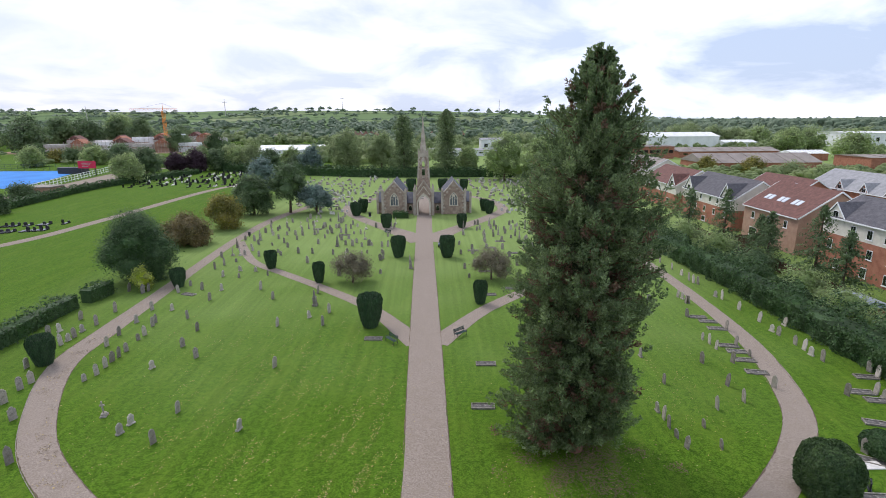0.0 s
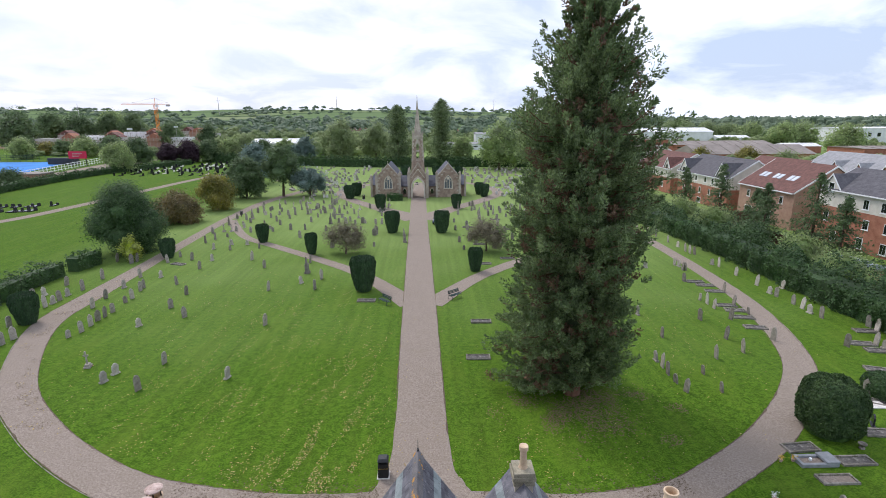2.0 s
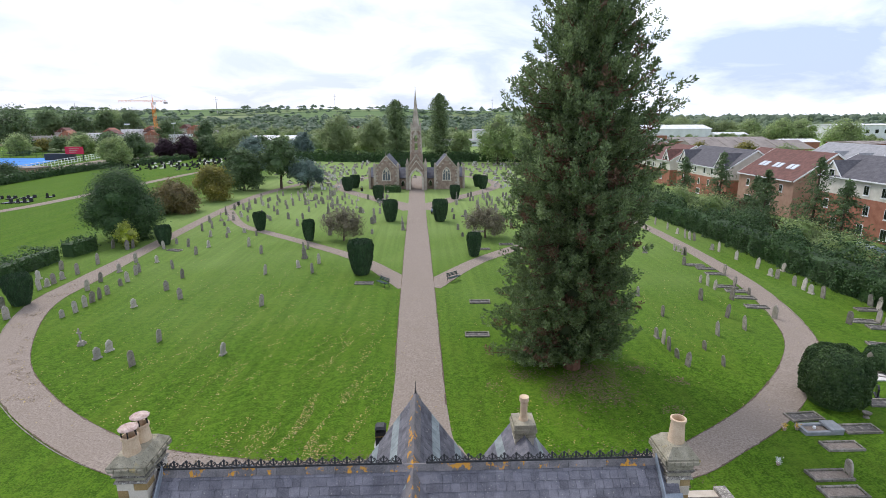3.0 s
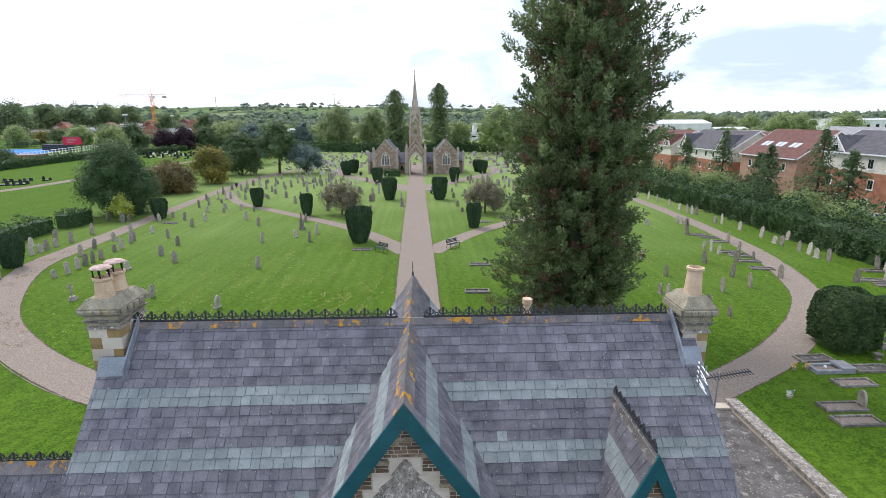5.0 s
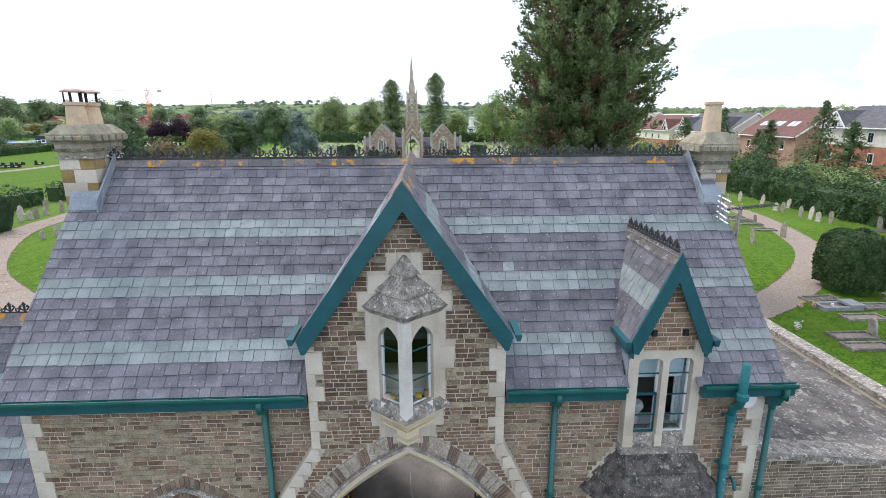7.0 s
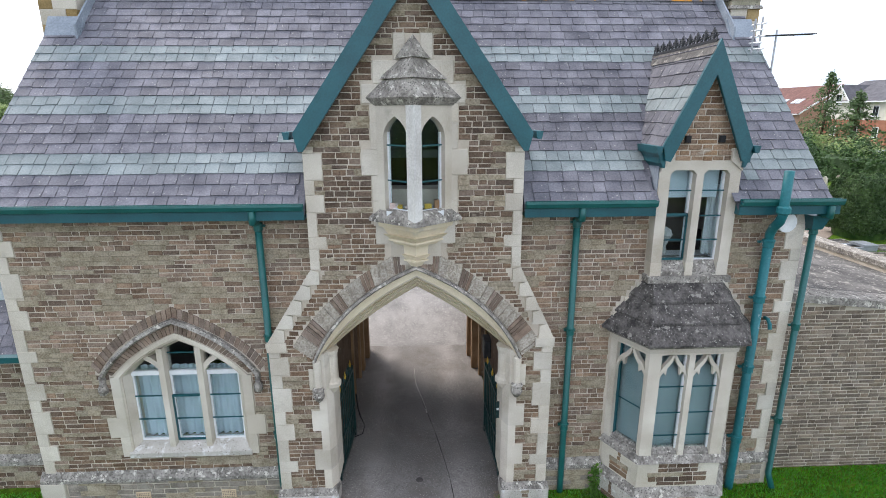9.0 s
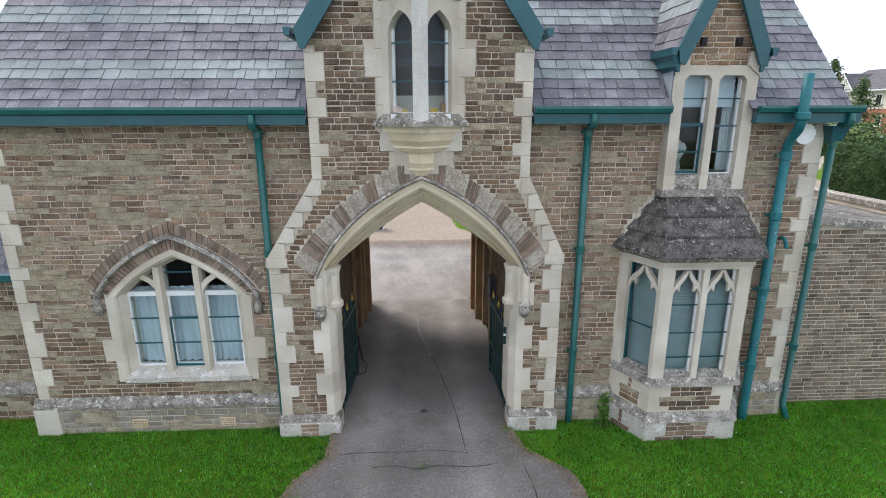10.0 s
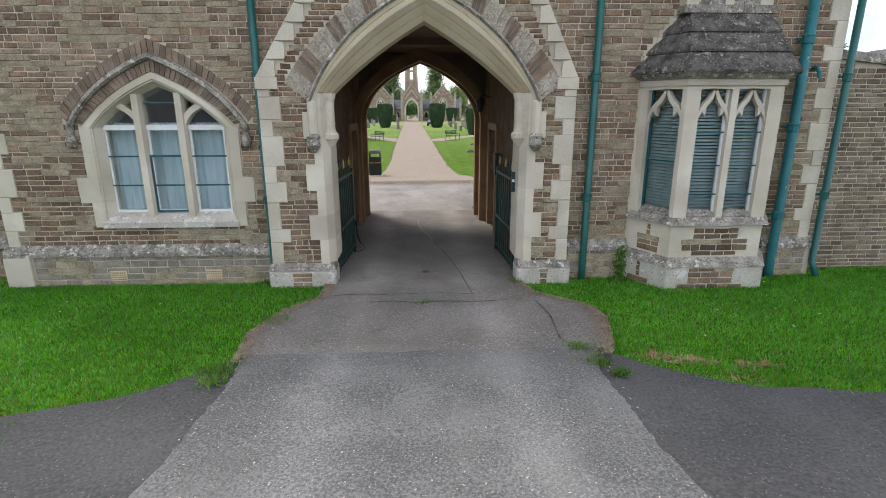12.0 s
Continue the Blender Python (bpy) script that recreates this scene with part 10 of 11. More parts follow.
shed_block(-14, 40, 332, 344, 3.6, "cladding_white", "roof_pale", "long low white building", 1.0, 9)
shed_block(-330, -280, 520, 540, 5, "brick_red", "roof_red", "row of red-roofed brick houses", 3.0, 8)
shed_block(-190, -150, 560, 580, 5, "brick_buff", "roof_brown", "row of brown-roofed houses", 3.0, 8)
shed_block(255, 300, 560, 585, 6, "brick_red", "roof_red", "red-roofed houses among trees", 3.5, 8)


def far_terrace(x, y, w, h, roof_mat):
    """A small gabled house, its gable towards the cemetery."""
    b = thing("house", "pinkish brick gabled house among far trees", "house", group="far brick houses")
    part("wall", box(B(), x, x + w, y, y + 9, -0.5, h), "brick_buff", b)
    part("gable_wall", prism(B(), ((x, h), (x + w, h), (x + w / 2, h + 3.2)), y, y + 0.3), "brick_buff", b)
    part("roof", prism(B(), ((x - 0.4, h - 0.3), (x + w / 2, h + 3.2), (x + w + 0.4, h - 0.3), (x + w / 2, h + 3.6)), y - 0.3, y + 9.3), roof_mat, b)
    for k in range(2):
        part("window", box(B(), x + w * (0.22 + 0.36 * k), x + w * (0.42 + 0.36 * k), y - 0.06, y, h * 0.55, h * 0.85), "car_glass", b)


for k in range(8):
    far_terrace(-104 + 6.4 * k, 612 - 3.0 * k, 5.6, 6.5, "roof_red" if k % 3 else "roof_brown")
for k in range(7):
    far_terrace(-10 + 7.2 * k, 630 + 4.0 * (k % 3), 6.0, 5.5, "roof_red" if k % 2 else "roof_brown")

# ---- distance: hills with fields, and woods ----


def fields():
    m = bpy.data.materials.new("fields")
    m.use_nodes = True
    nt = m.node_tree
    b = nt.nodes["Principled BSDF"]
    b.inputs["Roughness"].default_value, b.inputs["Specular IOR Level"].default_value = 1.0, 0.0
    tc = nt.nodes.new("ShaderNodeTexCoord")
    v = nt.nodes.new("ShaderNodeTexVoronoi")
    v.inputs["Scale"].default_value = 0.0052
    nt.links.new(tc.outputs["Object"], v.inputs["Vector"])
    ramp = nt.nodes.new("ShaderNodeValToRGB")
    e = ramp.color_ramp.elements
    # field greens lightened and greyed to carry distance haze
    e[0].position, e[0].color = 0.0, (0.115, 0.170, 0.085, 1)
    e[1].position, e[1].color = 1.0, (0.235, 0.265, 0.150, 1)
    mid = e.new(0.5)
    mid.color = (0.160, 0.222, 0.105, 1)
    nt.links.new(v.outputs["Color"], ramp.inputs[0])
    edge = nt.nodes.new("ShaderNodeTexVoronoi")
    edge.feature = "DISTANCE_TO_EDGE"
    edge.inputs["Scale"].default_value = 0.0052
    nt.links.new(tc.outputs["Object"], edge.inputs["Vector"])
    lt = node(nt, "ShaderNodeMath", operation="LESS_THAN")
    lt.inputs[1].default_value = 0.035
    nt.links.new(edge.outputs["Distance"], lt.inputs[0])
    mx = nt.nodes.new("ShaderNodeMix")
    mx.data_type = "RGBA"
    mx.inputs["B"].default_value = (0.085, 0.125, 0.065, 1)
    nt.links.new(lt.outputs[0], mx.inputs["Factor"])
    nt.links.new(ramp.outputs[0], mx.inputs["A"])
    nt.links.new(mx.outputs["Result"], b.inputs["Base Color"])
    MAT["fields"] = m


fields()


def hill(x, y):
    t = min(1.0, max(0.0, (y - 620) / 1000))
    s = t * t * (3 - 2 * t)
    side = 1 / (1 + math.exp((x - 350) / 160))
    top = 12 + 38 * side + 7 * noise.noise(Vector((x / 420, y / 600, 3.0))) + 3 * noise.noise(Vector((x / 130, y / 300, 9.0)))
    return -1.5 + s * top


def build_hills():
    xs, ys = list(range(-3400, 3401, 80)), [600, 650, 720, 800, 900, 1000, 1120, 1250, 1400, 1600, 1900, 2400, 3200, 4400]
    verts = [(x, y, hill(x, y)) for y in ys for x in xs]
    n = len(xs)
    faces = [(j * n + i, j * n + i + 1, (j + 1) * n + i + 1, (j + 1) * n + i) for j in range(len(ys) - 1) for i in range(n - 1)]
    ob = new("backdrop", pydata("backdrop", verts, faces, "fields"))
    tagged(ob, "low green hills with hedged fields on the horizon", "hills", kind="structure")


build_hills()


ICO_V = [(0, 0, 1)] + [(0.894 * math.cos(k * 1.2566), 0.894 * math.sin(k * 1.2566), 0.447) for k in range(5)] + [(0.894 * math.cos((k + 0.5) * 1.2566), 0.894 * math.sin((k + 0.5) * 1.2566), -0.447) for k in range(5)]
ICO_F = [(0, 1 + k, 1 + (k + 1) % 5) for k in range(5)] + [(1 + k, 6 + k, 1 + (k + 1) % 5) for k in range(5)] + [(1 + (k + 1) % 5, 6 + k, 6 + (k + 1) % 5) for k in range(5)]


def woods(name, label, spots, material, seed, leaf=0.8, per=120):
    """Far trees as one piece: each a lumpy crown of several solid clumps wrapped in leaf faces."""
    g = np.random.default_rng(seed)
    out_ = []
    iv, jf = np.array(ICO_V), np.array(ICO_F)
    for x, y, h, w in spots:
        z0 = max(hill(x, y) if y > 600 else 0.0, 0.0)
        k = 6
        a = np.arange(k) * 1.05 + g.uniform(-0.4, 0.4, k)
        rad = np.where(np.arange(k) == 0, 0.0, w * g.uniform(0.20, 0.30, k))
        cen = np.stack([x + np.cos(a) * rad, y + np.sin(a) * rad, z0 + h * np.where(np.arange(k) == 0, 0.70, g.uniform(0.34, 0.62, k))], 1)
        siz = np.stack([w * g.uniform(0.22, 0.30, k)] * 2 + [h * g.uniform(0.24, 0.31, k)], 1)
        V = cen[:, None, :] + iv[None] * siz[:, None, :] * g.uniform(0.70, 0.92, (k, len(iv), 1))
        F = V[:, jf, :].reshape(-1, 3, 3)
        out_.append(np.concatenate([F, F[:, 2:3]], 1))
        pk = g.integers(0, k, per)
        d = g.normal(0, 1, (per, 3))
        d[:, 2] = np.abs(d[:, 2]) * 0.9 - 0.35
        d /= np.linalg.norm(d, axis=1)[:, None]
        P = cen[pk] + d * siz[pk] * g.uniform(0.92, 1.14, per)[:, None]
        P[:, 2] = np.maximum(P[:, 2], z0 + 0.3)
        out_.append(cards(P, d * 0.8 + np.array([0, 0, 0.35]), leaf * h / 11.0, g, flat=0.3))
    V = np.concatenate(out_)
    # triangles keep their third corner twice; give them three corners only
    tri = (V[:, 2] == V[:, 3]).all(1)
    me = bpy.data.meshes.new(name)
    cnt = np.where(tri, 3, 4)
    keep = np.ones((len(V), 4), bool)
    keep[tri, 3] = False
    co = V[keep].astype(np.float32)
    me.vertices.add(len(co))
    me.vertices.foreach_set("co", co.ravel())
    me.loops.add(len(co))
    me.loops.foreach_set("vertex_index", np.arange(len(co), dtype=np.int32))
    me.polygons.add(len(V))
    me.polygons.foreach_set("loop_start", np.concatenate([[0], np.cumsum(cnt)[:-1]]).astype(np.int32))
    me.update(calc_edges=True)
    me.materials.append(MAT[material])
    tagged(new(name, me), label, "trees", kind="stuff")


g9 = random.Random(19)


def clear(x, y):
    """Keeps woods off the buildings, the pitch and the cemetery."""
    if y < 250 and -130 < x < 64 or 4 < x < 58 and y < 330:
        return False
    if y < 262 and x < -110:
        return False
    for a, b, c, d in ((110, 250, 200, 345), (165, 258, 380, 450), (290, 405, 330, 436), (-335, -165, 372, 485), (-114, -60, 290, 352), (28, 58, 330, 385), (-20, 46, 315, 350), (-106, -48, 540, 640), (-14, 50, 560, 660), (58, 110, 40, 185)):
        if a < x < b and c < y < d:
            return False
    return True


near_w, mid_w, far_w, pale_w = [], [], [], []
for i in range(1900):
    x, y = g9.uniform(-460, 460), 238 + 300 * g9.random() ** 1.15
    if clear(x, y) and noise.noise(Vector((x / 70, y / 60, 1.0))) > -0.25:
        # kept low where the works and sheds beyond look over them
        low = y < 400 and (x < -60 or 60 < x < 300)
        if -350 < x < -165 and y < 372 and g9.random() < 0.5:
            continue
        (near_w if g9.random() < 0.22 else pale_w).append((x, y, g9.uniform(2.5, 4.5) if low and -350 < x < -165 else g9.uniform(4, 7.5) if low else g9.uniform(7, 13), g9.uniform(6, 9) if low else g9.uniform(8, 13)))
for i in range(500):
    x, y = g9.uniform(84, 520), 165 + 320 * g9.random()
    if clear(x, y) and noise.noise(Vector((x / 50, y / 45, 5.0))) > -0.15:
        (near_w if g9.random() < 0.3 else pale_w).append((x, y, g9.uniform(3.5, 7), g9.uniform(5, 9)))
for i in range(150):
    pale_w.append((g9.uniform(100, 262), g9.uniform(180, 230), g9.uniform(2.5, 4.5), g9.uniform(4, 8)))
for i in range(70):
    (near_w if i % 2 else pale_w).append((g9.uniform(-470, -352), g9.uniform(300, 400), g9.uniform(12, 18), g9.uniform(12, 17)))
for i in range(60):
    (near_w if i % 3 else pale_w).append((g9.uniform(-420, -175), g9.uniform(490, 560), g9.uniform(13, 19), g9.uniform(14, 20)))
for i in range(620):
    # the long dark treeline that closes the view beyond the works
    far_w.append((g9.uniform(200, 1500), g9.uniform(640, 900), g9.uniform(18, 25), g9.uniform(20, 30)))
for i in range(420):
    x, y = g9.uniform(120, 820), g9.uniform(455, 660)
    if clear(x, y):
        (near_w if g9.random() < 0.3 else pale_w).append((x, y, g9.uniform(8, 14), g9.uniform(12, 18)))
for i in range(2300):
    x, y = g9.uniform(-900, 1000), g9.uniform(470, 1000)
    if clear(x, y) and noise.noise(Vector((x / 120, y / 90, 2.0))) > (-0.22 if x < 100 else -0.35):
        mid_w.append((x, y, g9.uniform(9, 16), g9.uniform(12, 20)))
for i in range(2600):
    x, y = g9.uniform(-1900, 1900), g9.uniform(900, 1500)
    if noise.noise(Vector((x / 170, y / 60, 7.0))) > (0.06 if x < 300 else -0.25):
        far_w.append((x, y, g9.uniform(7, 13), g9.uniform(12, 22)))
woods("woodland", "dense dark green trees beyond the cemetery", near_w, "leaf_wood", 1, per=70, leaf=0.55)
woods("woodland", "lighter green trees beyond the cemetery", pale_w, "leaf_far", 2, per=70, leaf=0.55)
woods("woodland", "belts of trees before the hills", mid_w, "leaf_hazed", 3, per=14, leaf=0.9)
woods("woodland", "hedgerow trees and woods on the hills", far_w, "leaf_hazed", 4, per=12, leaf=1.1)
for x, y, h in ((-480, 1250, 38), (-250, 1500, 40), (190, 1500, 36), (-640, 1000, 34)):
    py = thing("pylon", "thin grey lattice pylon on the horizon", "pylon", group="far pylons")
    z = hill(x, y)
    part("tower", tube(B(), [(x, y, z), (x, y, z + h)], 1.2, 4, 0.3), "concrete", py)
    part("arm", box(B(), x - 5, x + 5, y - 0.3, y + 0.3, z + h * 0.8, z + h * 0.82), "concrete", py)

# single large trees in the middle distance
for i, (x, y, h, w, mt) in enumerate(((-306, 403, 22, 28, "leaf_dark"), (-358, 475, 28, 27, "leaf_dark"), (-326, 472, 26, 25, "leaf_wood"), (-304, 476, 24, 26, "leaf_dark"), (-288, 490, 28, 22, "leaf_wood"), (-266, 488, 27, 24, "leaf_wood"), (-190, 398, 16, 19, "leaf_wood"), (-135, 330, 17, 13, "leaf_dark"), (-224, 300, 9.5, 13, "leaf_dark"), (-213, 302, 7, 11, "leaf_olive"), (-203, 300, 8.2, 12, "leaf_wood"), (-192, 300, 10.5, 13, "leaf_wood"), (-164, 280, 11, 12, "leaf_dark"), (-123, 156, 4.6, 8, "leaf_dark"), (-404, 621, 24, 36, "leaf_dark"), (-426, 736, 30, 38, "leaf"), (-236, 505, 17, 22, "leaf_dark"), (-206, 273, 10, 12, "leaf"), (-172, 292, 11, 14, "leaf_dark"),  (-182, 285, 9.5, 12, "leaf"))):
    tree("tree", "large round-headed green tree near the building site", (x, y), h, w, mt, 300 + i, n=5000, size=0.030 * w, base=0.05, clump=0.07 * w, gaps=0.8)
for i, (x, y, h, w, mt) in enumerate(((270, 548, 17, 24, "leaf_far"), (250, 462, 16, 20, "leaf_far"), (265, 459, 14, 22, "leaf_far"), (285, 456, 15, 20, "leaf"), (252, 366, 14, 22, "leaf"), (272, 374, 15, 24, "leaf"), (262, 380, 16, 20, "leaf_dark"), (212, 455, 16, 22, "leaf_far"), (228, 470, 15, 20, "leaf_far"), (237, 291, 14.5, 21, "leaf"), (122, 229, 6.3, 9, "leaf_olive"), (133, 213, 7, 10, "leaf_olive"), (139, 197, 5.2, 12, "leaf_far"), (147, 195, 4.4, 8.4, "leaf"))):
    tree("tree", "rounded leafy tree among the works and houses", (x, y), h, w, mt, 330 + i, n=6000, size=0.024 * w, base=0.05, clump=0.06 * w, gaps=0.8)

# ---- litter, tufts and cracks ----
MAT["leaf_litter"] = foliage("leaf_litter", (0.25, 0.18, 0.05), (0.43, 0.32, 0.11), scale=3.0, glow=0.05)
MAT["straw"] = foliage("straw", (0.22, 0.13, 0.06), (0.36, 0.24, 0.13), scale=3.0, glow=0.05)
MAT["blade"] = foliage("blade", (0.060, 0.285, 0.008), (0.132, 0.450, 0.020), scale=0.6, glow=0.5)
MAT["soil"] = surface("soil", (0.15, 0.11, 0.075), (0.30, 0.225, 0.155), scale=6, rough=0.95, bump=0.2, island=0.3)
MAT["pebble"] = surface("pebble", (0.30, 0.27, 0.235), (0.46, 0.42, 0.37), scale=8, rough=0.95, bump=0.2, island=0.25)
MAT["weed"] = foliage("weed", (0.07, 0.18, 0.022), (0.16, 0.30, 0.05), scale=2.0, glow=0.4)


def scatter(name, label, category, P, size, material, seed, flat=0.15, up=0.01):
    g = np.random.default_rng(seed)
    P = np.array([(x, y, gz(y) + up) for x, y in P])
    N = np.tile(np.array([0, 0, 1.0]), (len(P), 1))
    tagged(new(name, quads_mesh(name, cards(P, N, size, g, flat=flat), material)), label, category, kind="stuff")


g3 = np.random.default_rng(33)
spots, clumps = [], []
for cx_, cy_, sx, sy, n in ((-6.5, 24.5, 1.6, 3.2, 700), (-9.5, 28, 3, 5, 700), (-5.5, 34, 1.8, 6, 700), (-14, 38, 5, 8, 900), (-22, 52, 7, 10, 700), (-18, 30, 4, 4, 300), (6.5, 25.5, 4, 3, 260), (17, 40, 6, 7, 500), (24, 52, 4, 10, 340), (-12, 46, 6, 9, 700)):
    # leaves gather in short rows left by the mower
    n = int(n * 3.2)
    spots += [(x, y) for x, y in zip(g3.normal(cx_, sx, n), g3.normal(cy_, sy, n)) if y > 22.6 + 0.28 * max(0, abs(x) - 8) and noise.noise(Vector(((x - 0.30 * y) * 1.5, (y + 0.3 * x) * 0.30, 1.0))) > 0.12]
for k in range(3600):
    # on the western path
    t = g3.uniform(3, 9)
    q = [(-9, 21.3), (-14.7, 22.9), (-19.1, 25.2), (-24.2, 28.9), (-29.5, 34.1), (-34.2, 41.7), (-36.6, 48), (-37.0, 54.5), (-37.6, 67.5), (-38.5, 85)]
    k0 = int(t)
    x, y = (q[k0][i] + (q[k0 + 1][i] - q[k0][i]) * (t - k0) + g3.normal(0, 0.6) for i in (0, 1))
    if noise.noise(Vector((x * 0.9, y * 0.9, 3.0))) > 0.12:
        (clumps if k % 4 else spots).append((x, y))
scatter("fallen_leaves", "fallen yellow-brown leaves scattered on the lawn", "leaves", spots, 0.050, "leaf_litter", 1, up=0.035)
needles = []
for a, q in zip(g3.uniform(0, 6.28, 16000), np.sqrt(g3.random(16000))):
    x, y = 10.4 + 6.6 * q * math.cos(a), 30.0 + 5.4 * q * math.sin(a)
    near = max(0.0, 1 - math.hypot(x - 10.3, y - 30.4) / 4.4)
    if noise.noise(Vector((x * 0.55, y * 0.55, 4.0))) * 0.8 + 0.85 * near + g3.normal(0, 0.22) > 0.42:
        needles.append((x, y))
scatter("needle_litter", "brown dead needles under the great conifer", "needles", needles, 0.06, "needle_litter", 2, up=0.016)


def in_drive(x, y):
    left = np.interp(y, [3.0, 4.4, 5.0, 5.8, 6.3, 7.0, 7.6], [-2.14, -2.22, -2.30, -2.12, -1.78, -1.80, -1.76])
    right = np.interp(y, [3.0, 3.95, 4.36, 5.3, 5.8, 6.4, 7.0, 7.6], [1.2, 1.2, 1.46, 1.72, 1.66, 1.12, 1.0, 1.02])
    return left < x < right


def blades(name, label, P, height, material, seed, lean=0.35, width=0.007):
    g = np.random.default_rng(seed)
    n = len(P)
    base = np.array([(x, y, gz(y)) for x, y in P])
    h = height * g.uniform(0.5, 1.3, n)
    d = np.stack([g.normal(0, lean, n), g.normal(0, lean, n), np.ones(n)], 1) * h[:, None]
    a = g.uniform(0, 3.14, n)
    s = np.stack([np.cos(a), np.sin(a), np.zeros(n)], 1) * (width * g.uniform(0.7, 1.4, n))[:, None]
    tagged(new(name, quads_mesh(name, np.stack([base - s, base + s, base + d * 0.6 + s * 0.7, base + d], 1), material)), label, "grass", kind="stuff")


verge = []
for x, y in zip(g3.uniform(-9, 11, 190000), g3.uniform(3.1, 7.6, 190000)):
    edge = kerb_line(x) - 0.04 + 0.08 * noise.noise(Vector((x * 1.3, 0, 2)))
    if y > edge and not in_drive(x * 1.02 + 0.06 * math.sin(9 * y) + 0.05 * math.sin(23 * y), y):
        verge.append((x, y))
blades("verge_grass", "short bright green mown verge grass", verge, 0.042, "blade", 3)
tufts = []
for cx_, cy_, s, n in ((-2.30, 4.05, 0.09, 320), (-2.28, 3.85, 0.06, 200), (1.16, 4.42, 0.07, 260), (1.22, 4.05, 0.06, 240), (1.36, 3.80, 0.04, 120), (-0.37, 5.98, 0.04, 70), (-1.6, 4.6, 0.05, 40), (-2.75, 7.18, 0.10, 180), (2.62, 7.10, 0.10, 220), (4.2, 3.55, 0.5, 300), (-4.2, 3.5, 0.5, 300), (-2.15, 5.4, 0.1, 200), (0.98, 6.95, 0.05, 120)):
    tufts += list(zip(g3.normal(cx_, s, n), g3.normal(cy_, s * 0.8, n)))
blades("weeds", "small weeds rooted in the tarmac edges", tufts, 0.085, "weed", 4, lean=0.6)
dead = []
for cx_, cy_, s, n in ((1.86, 4.22, 0.07, 190), (2.08, 4.13, 0.08, 240), (2.26, 4.06, 0.06, 170), (2.62, 3.98, 0.05, 90), (2.86, 3.96, 0.05, 80), (2.45, 3.72, 0.10, 60), (1.45, 5.15, 0.12, 140), (1.32, 4.65, 0.09, 80), (-2.22, 4.0, 0.05, 60), (-1.7, 6.5, 0.06, 60)):
    dead += list(zip(g3.normal(cx_, s, n), g3.normal(cy_, s * 0.5, n)))
blades("dead_grass", "patches of brown dead grass on the verge", dead, 0.026, "straw", 5, lean=2.2, width=0.011)
scatter("daisies", "tiny white daisies in the verge grass", "flowers", [(x, y) for x, y in zip(g3.uniform(-9, 9, 60), g3.uniform(3.9, 6.8, 60)) if not in_drive(x, y)], 0.016, "white_paint", 6, up=0.07)
ivy = np.array([(2.66 + 0.06 * g3.normal(), 7.20 + 0.04 * g3.normal(), 0.6 + 0.55 * g3.random() ** 1.6) for _ in range(200)])
tagged(new("ivy", quads_mesh("ivy", cards(ivy, np.tile(np.array([0.2, -1.0, 0.2]), (len(ivy), 1)), 0.035, g3), "weed")), "small ivy climbing beside the bay window", "ivy", kind="stuff")
MAT["crack"] = surface("crack", (0.055, 0.050, 0.046), (0.10, 0.092, 0.085), scale=6, rough=1.0, bump=0.2)
MAT["pale_seam"] = surface("pale_seam", (0.30, 0.28, 0.25), (0.42, 0.40, 0.37), scale=6, rough=1.0, bump=0.2)
edge_dirt, pebbles = [], []
for k in range(3600):
    y = g3.uniform(4.2, 7.2)
    s = -1 if k % 2 else 1
    xe = np.interp(y, [3.0, 4.4, 5.0, 5.8, 6.3, 7.0, 7.6], [-2.14, -2.22, -2.30, -2.12, -1.78, -1.80, -1.76]) if s < 0 else np.interp(y, [3.0, 3.95, 4.36, 5.3, 5.8, 6.4, 7.0, 7.6], [1.2, 1.2, 1.46, 1.72, 1.66, 1.12, 1.0, 1.02])
    edge_dirt.append((xe - s * abs(g3.normal(0, 0.10)) + s * 0.05, y))
for k in range(2400):
    pebbles.append((g3.uniform(-2.2, 1.3), g3.uniform(1.4, 9.8)))
for k in range(1500):
    # swept aside by wheels
    pebbles.append((g3.choice((-1.75, 0.95)) + g3.normal(0, 0.16), g3.uniform(6.0, 12.5)))
for k in range(5200):
    # gravel carried over the tarmac yard from the drive beyond
    x, y = g3.normal(-0.5, 2.6), 21.3 - abs(g3.normal(0, 1.3))
    pebbles.append((x, y))
spill = [(g3.normal(-0.5, 2.6), 21.3 - abs(g3.normal(0, 0.75))) for _ in range(15000)]
scatter("gravel_spill", "pinkish gravel spilling over the tarmac yard", "gravel", spill, 0.024, "gravel", 9, up=0.032)
mould = clumps
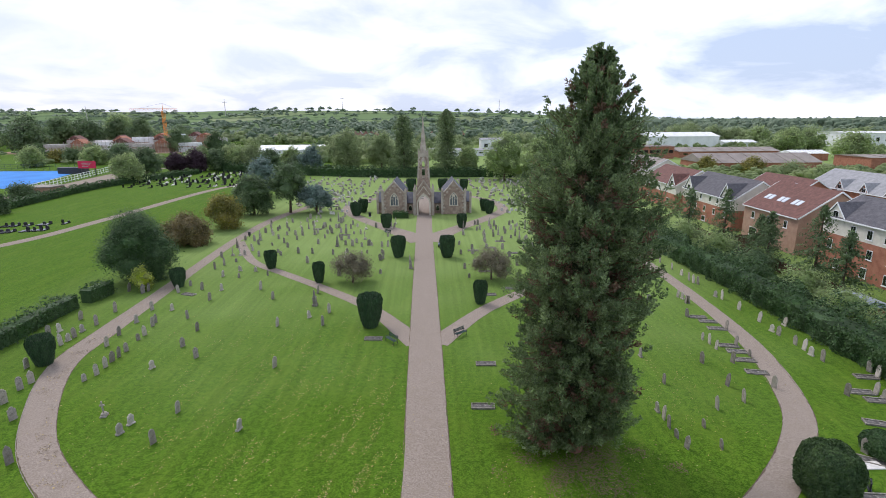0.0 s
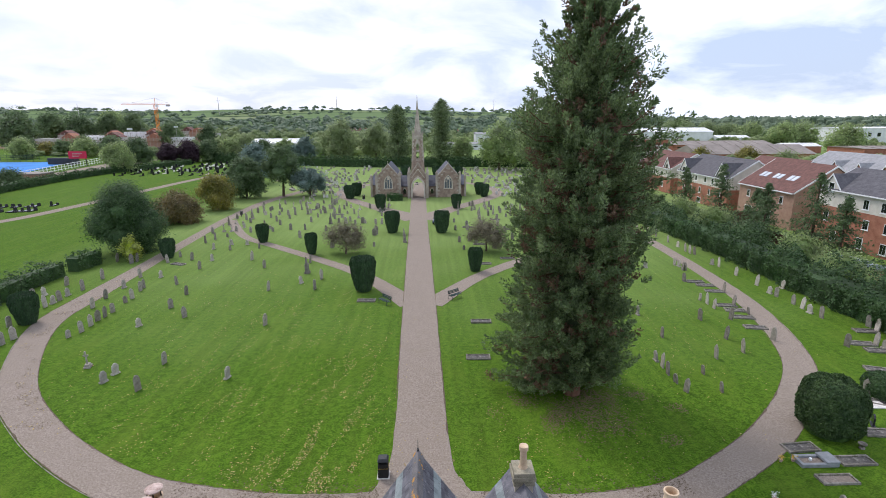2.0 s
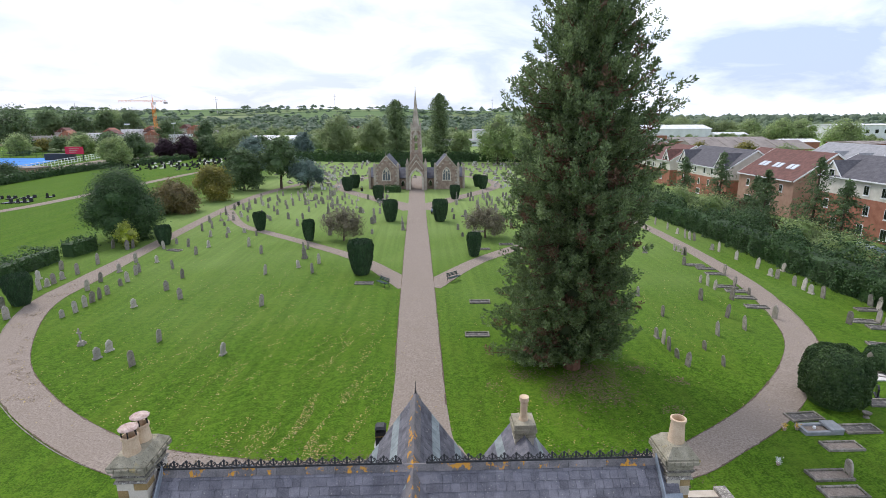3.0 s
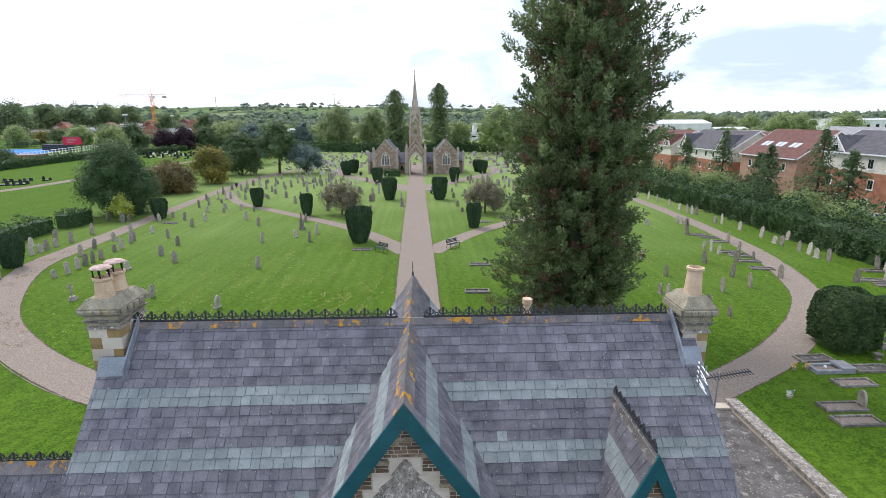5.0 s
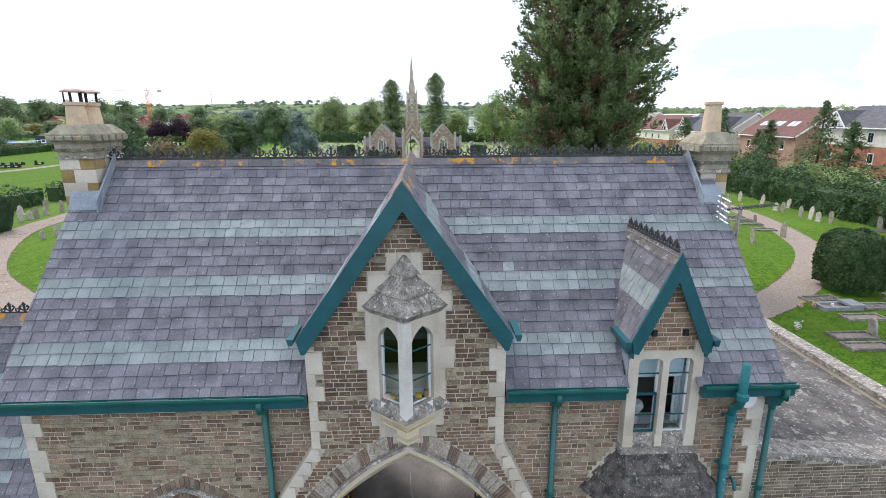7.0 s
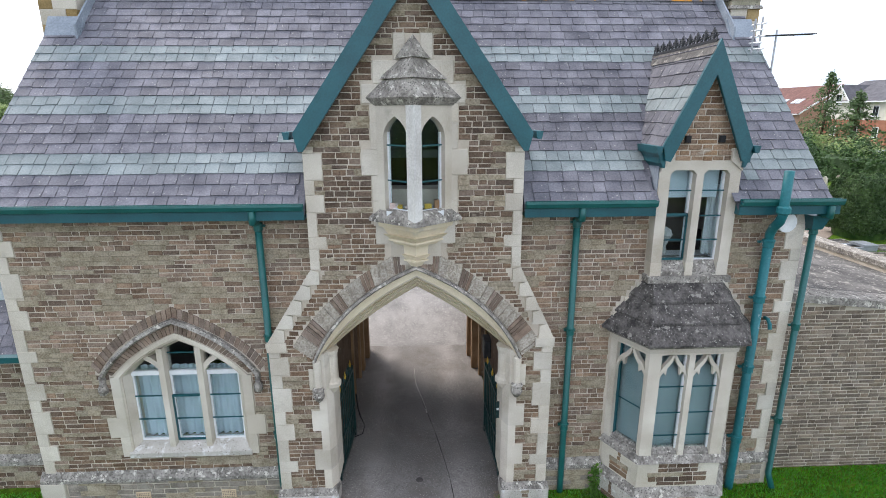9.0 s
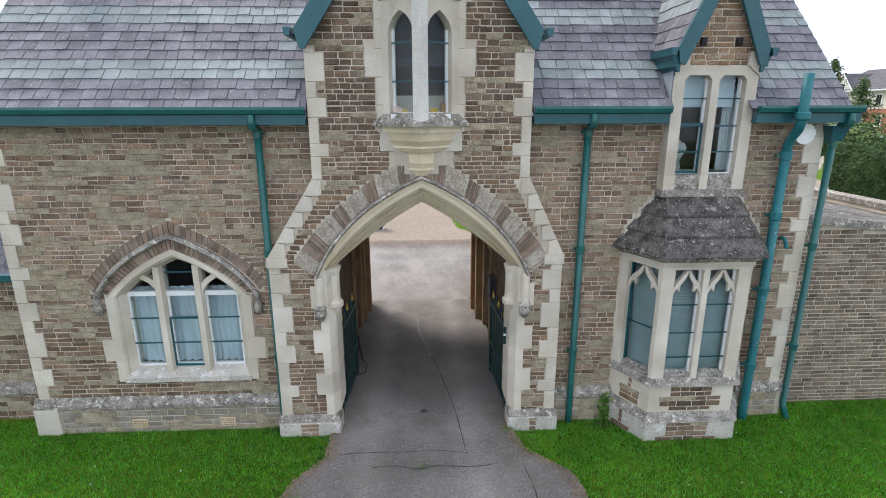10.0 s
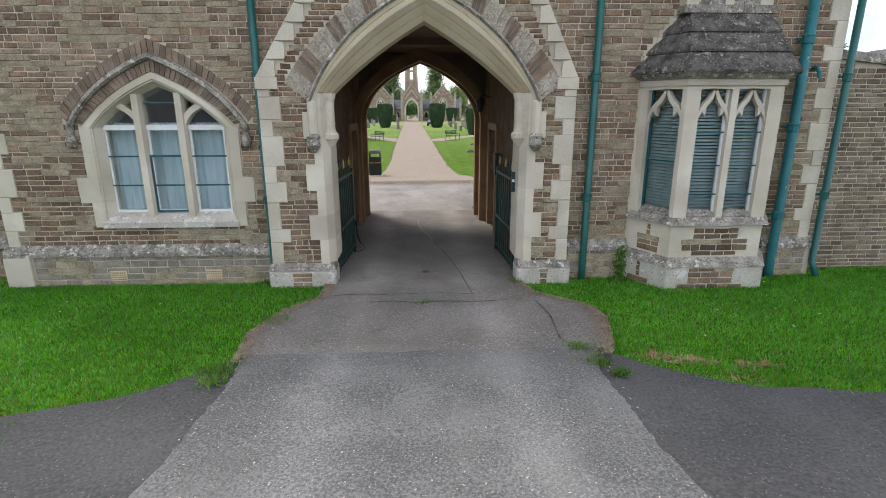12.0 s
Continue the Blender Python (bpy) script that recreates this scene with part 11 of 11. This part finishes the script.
for k in range(9000):
    # leaf mould and earth lying on the ends of the curving paths
    s = -1 if k % 3 else 1
    x, y = s * g3.uniform(2.6, 13.5), 21.2 + g3.normal(0, 0.95)
    y += 0.028 * max(0.0, abs(x) - 8) ** 2
    if noise.noise(Vector((x * 0.7, y * 0.9, 8.0))) + g3.normal(0, 0.25) > -0.02:
        mould.append((x, y))
scatter("leaf_mould", "brown earth and leaf mould on the gravel", "soil", mould, 0.05, "turf_earth", 10, up=0.036)
scatter("edge_dirt", "brown soil and grit along the edges of the drive", "soil", edge_dirt, 0.014, "soil", 7, up=0.056)
scatter("loose_gravel", "loose pale gravel scattered on the tarmac", "gravel", pebbles, 0.0085, "pebble", 8, up=0.056)
drive_ = bpy.data.objects["drive"]


def seam(pts, w, material, name):
    L, R = [], []
    r = random.Random(len(pts))
    pts = spline(pts, 6)
    for i, (x, y) in enumerate(pts):
        a, b = pts[max(i - 1, 0)], pts[min(i + 1, len(pts) - 1)]
        d = Vector((b[0] - a[0], b[1] - a[1])).normalized()
        j = r.uniform(0.5, 1.5) * w / 2
        L.append((x - d.y * j, y + d.x * j, gz(y) + 0.0555))
        R.append((x + d.y * j, y - d.x * j, gz(y) + 0.0555))
    V = [p for pair in zip(L, R) for p in pair]
    F = [(2 * i, 2 * i + 1, 2 * i + 3, 2 * i + 2) for i in range(len(L) - 1)]
    part(name, pydata(name, V, F, material), None, drive_)


seam([(-1.62, 6.36), (-1.26, 6.40), (-0.79, 6.37), (-0.2, 6.40), (0.29, 6.32)], 0.014, "crack", "joint_line")
seam([(-1.10, 6.02), (-0.78, 6.05), (-0.45, 5.96), (-0.18, 6.02), (0.34, 5.98), (0.7, 6.04)], 0.018, "crack", "joint_line")
seam([(-0.30, 10.2), (-0.06, 9.05), (0.10, 8.1), (0.19, 7.44), (0.26, 6.38)], 0.014, "crack", "crack")
seam([(-0.49, 11.75), (-0.45, 11.0), (-0.28, 10.2), (-0.20, 9.7)], 0.02, "pale_seam", "pale_seam")
part("drain_cover", lathe(B(), ((0.06, 0.0), (0.065, 0.005), (0.05, 0.008)), 0, 0, 10), "crack", drive_).location = (-0.36, 7.55, gz(7.55) + 0.055)
seam([(1.06, 5.95), (1.10, 5.4), (1.05, 4.9), (1.02, 4.6)], 0.016, "crack", "crack")
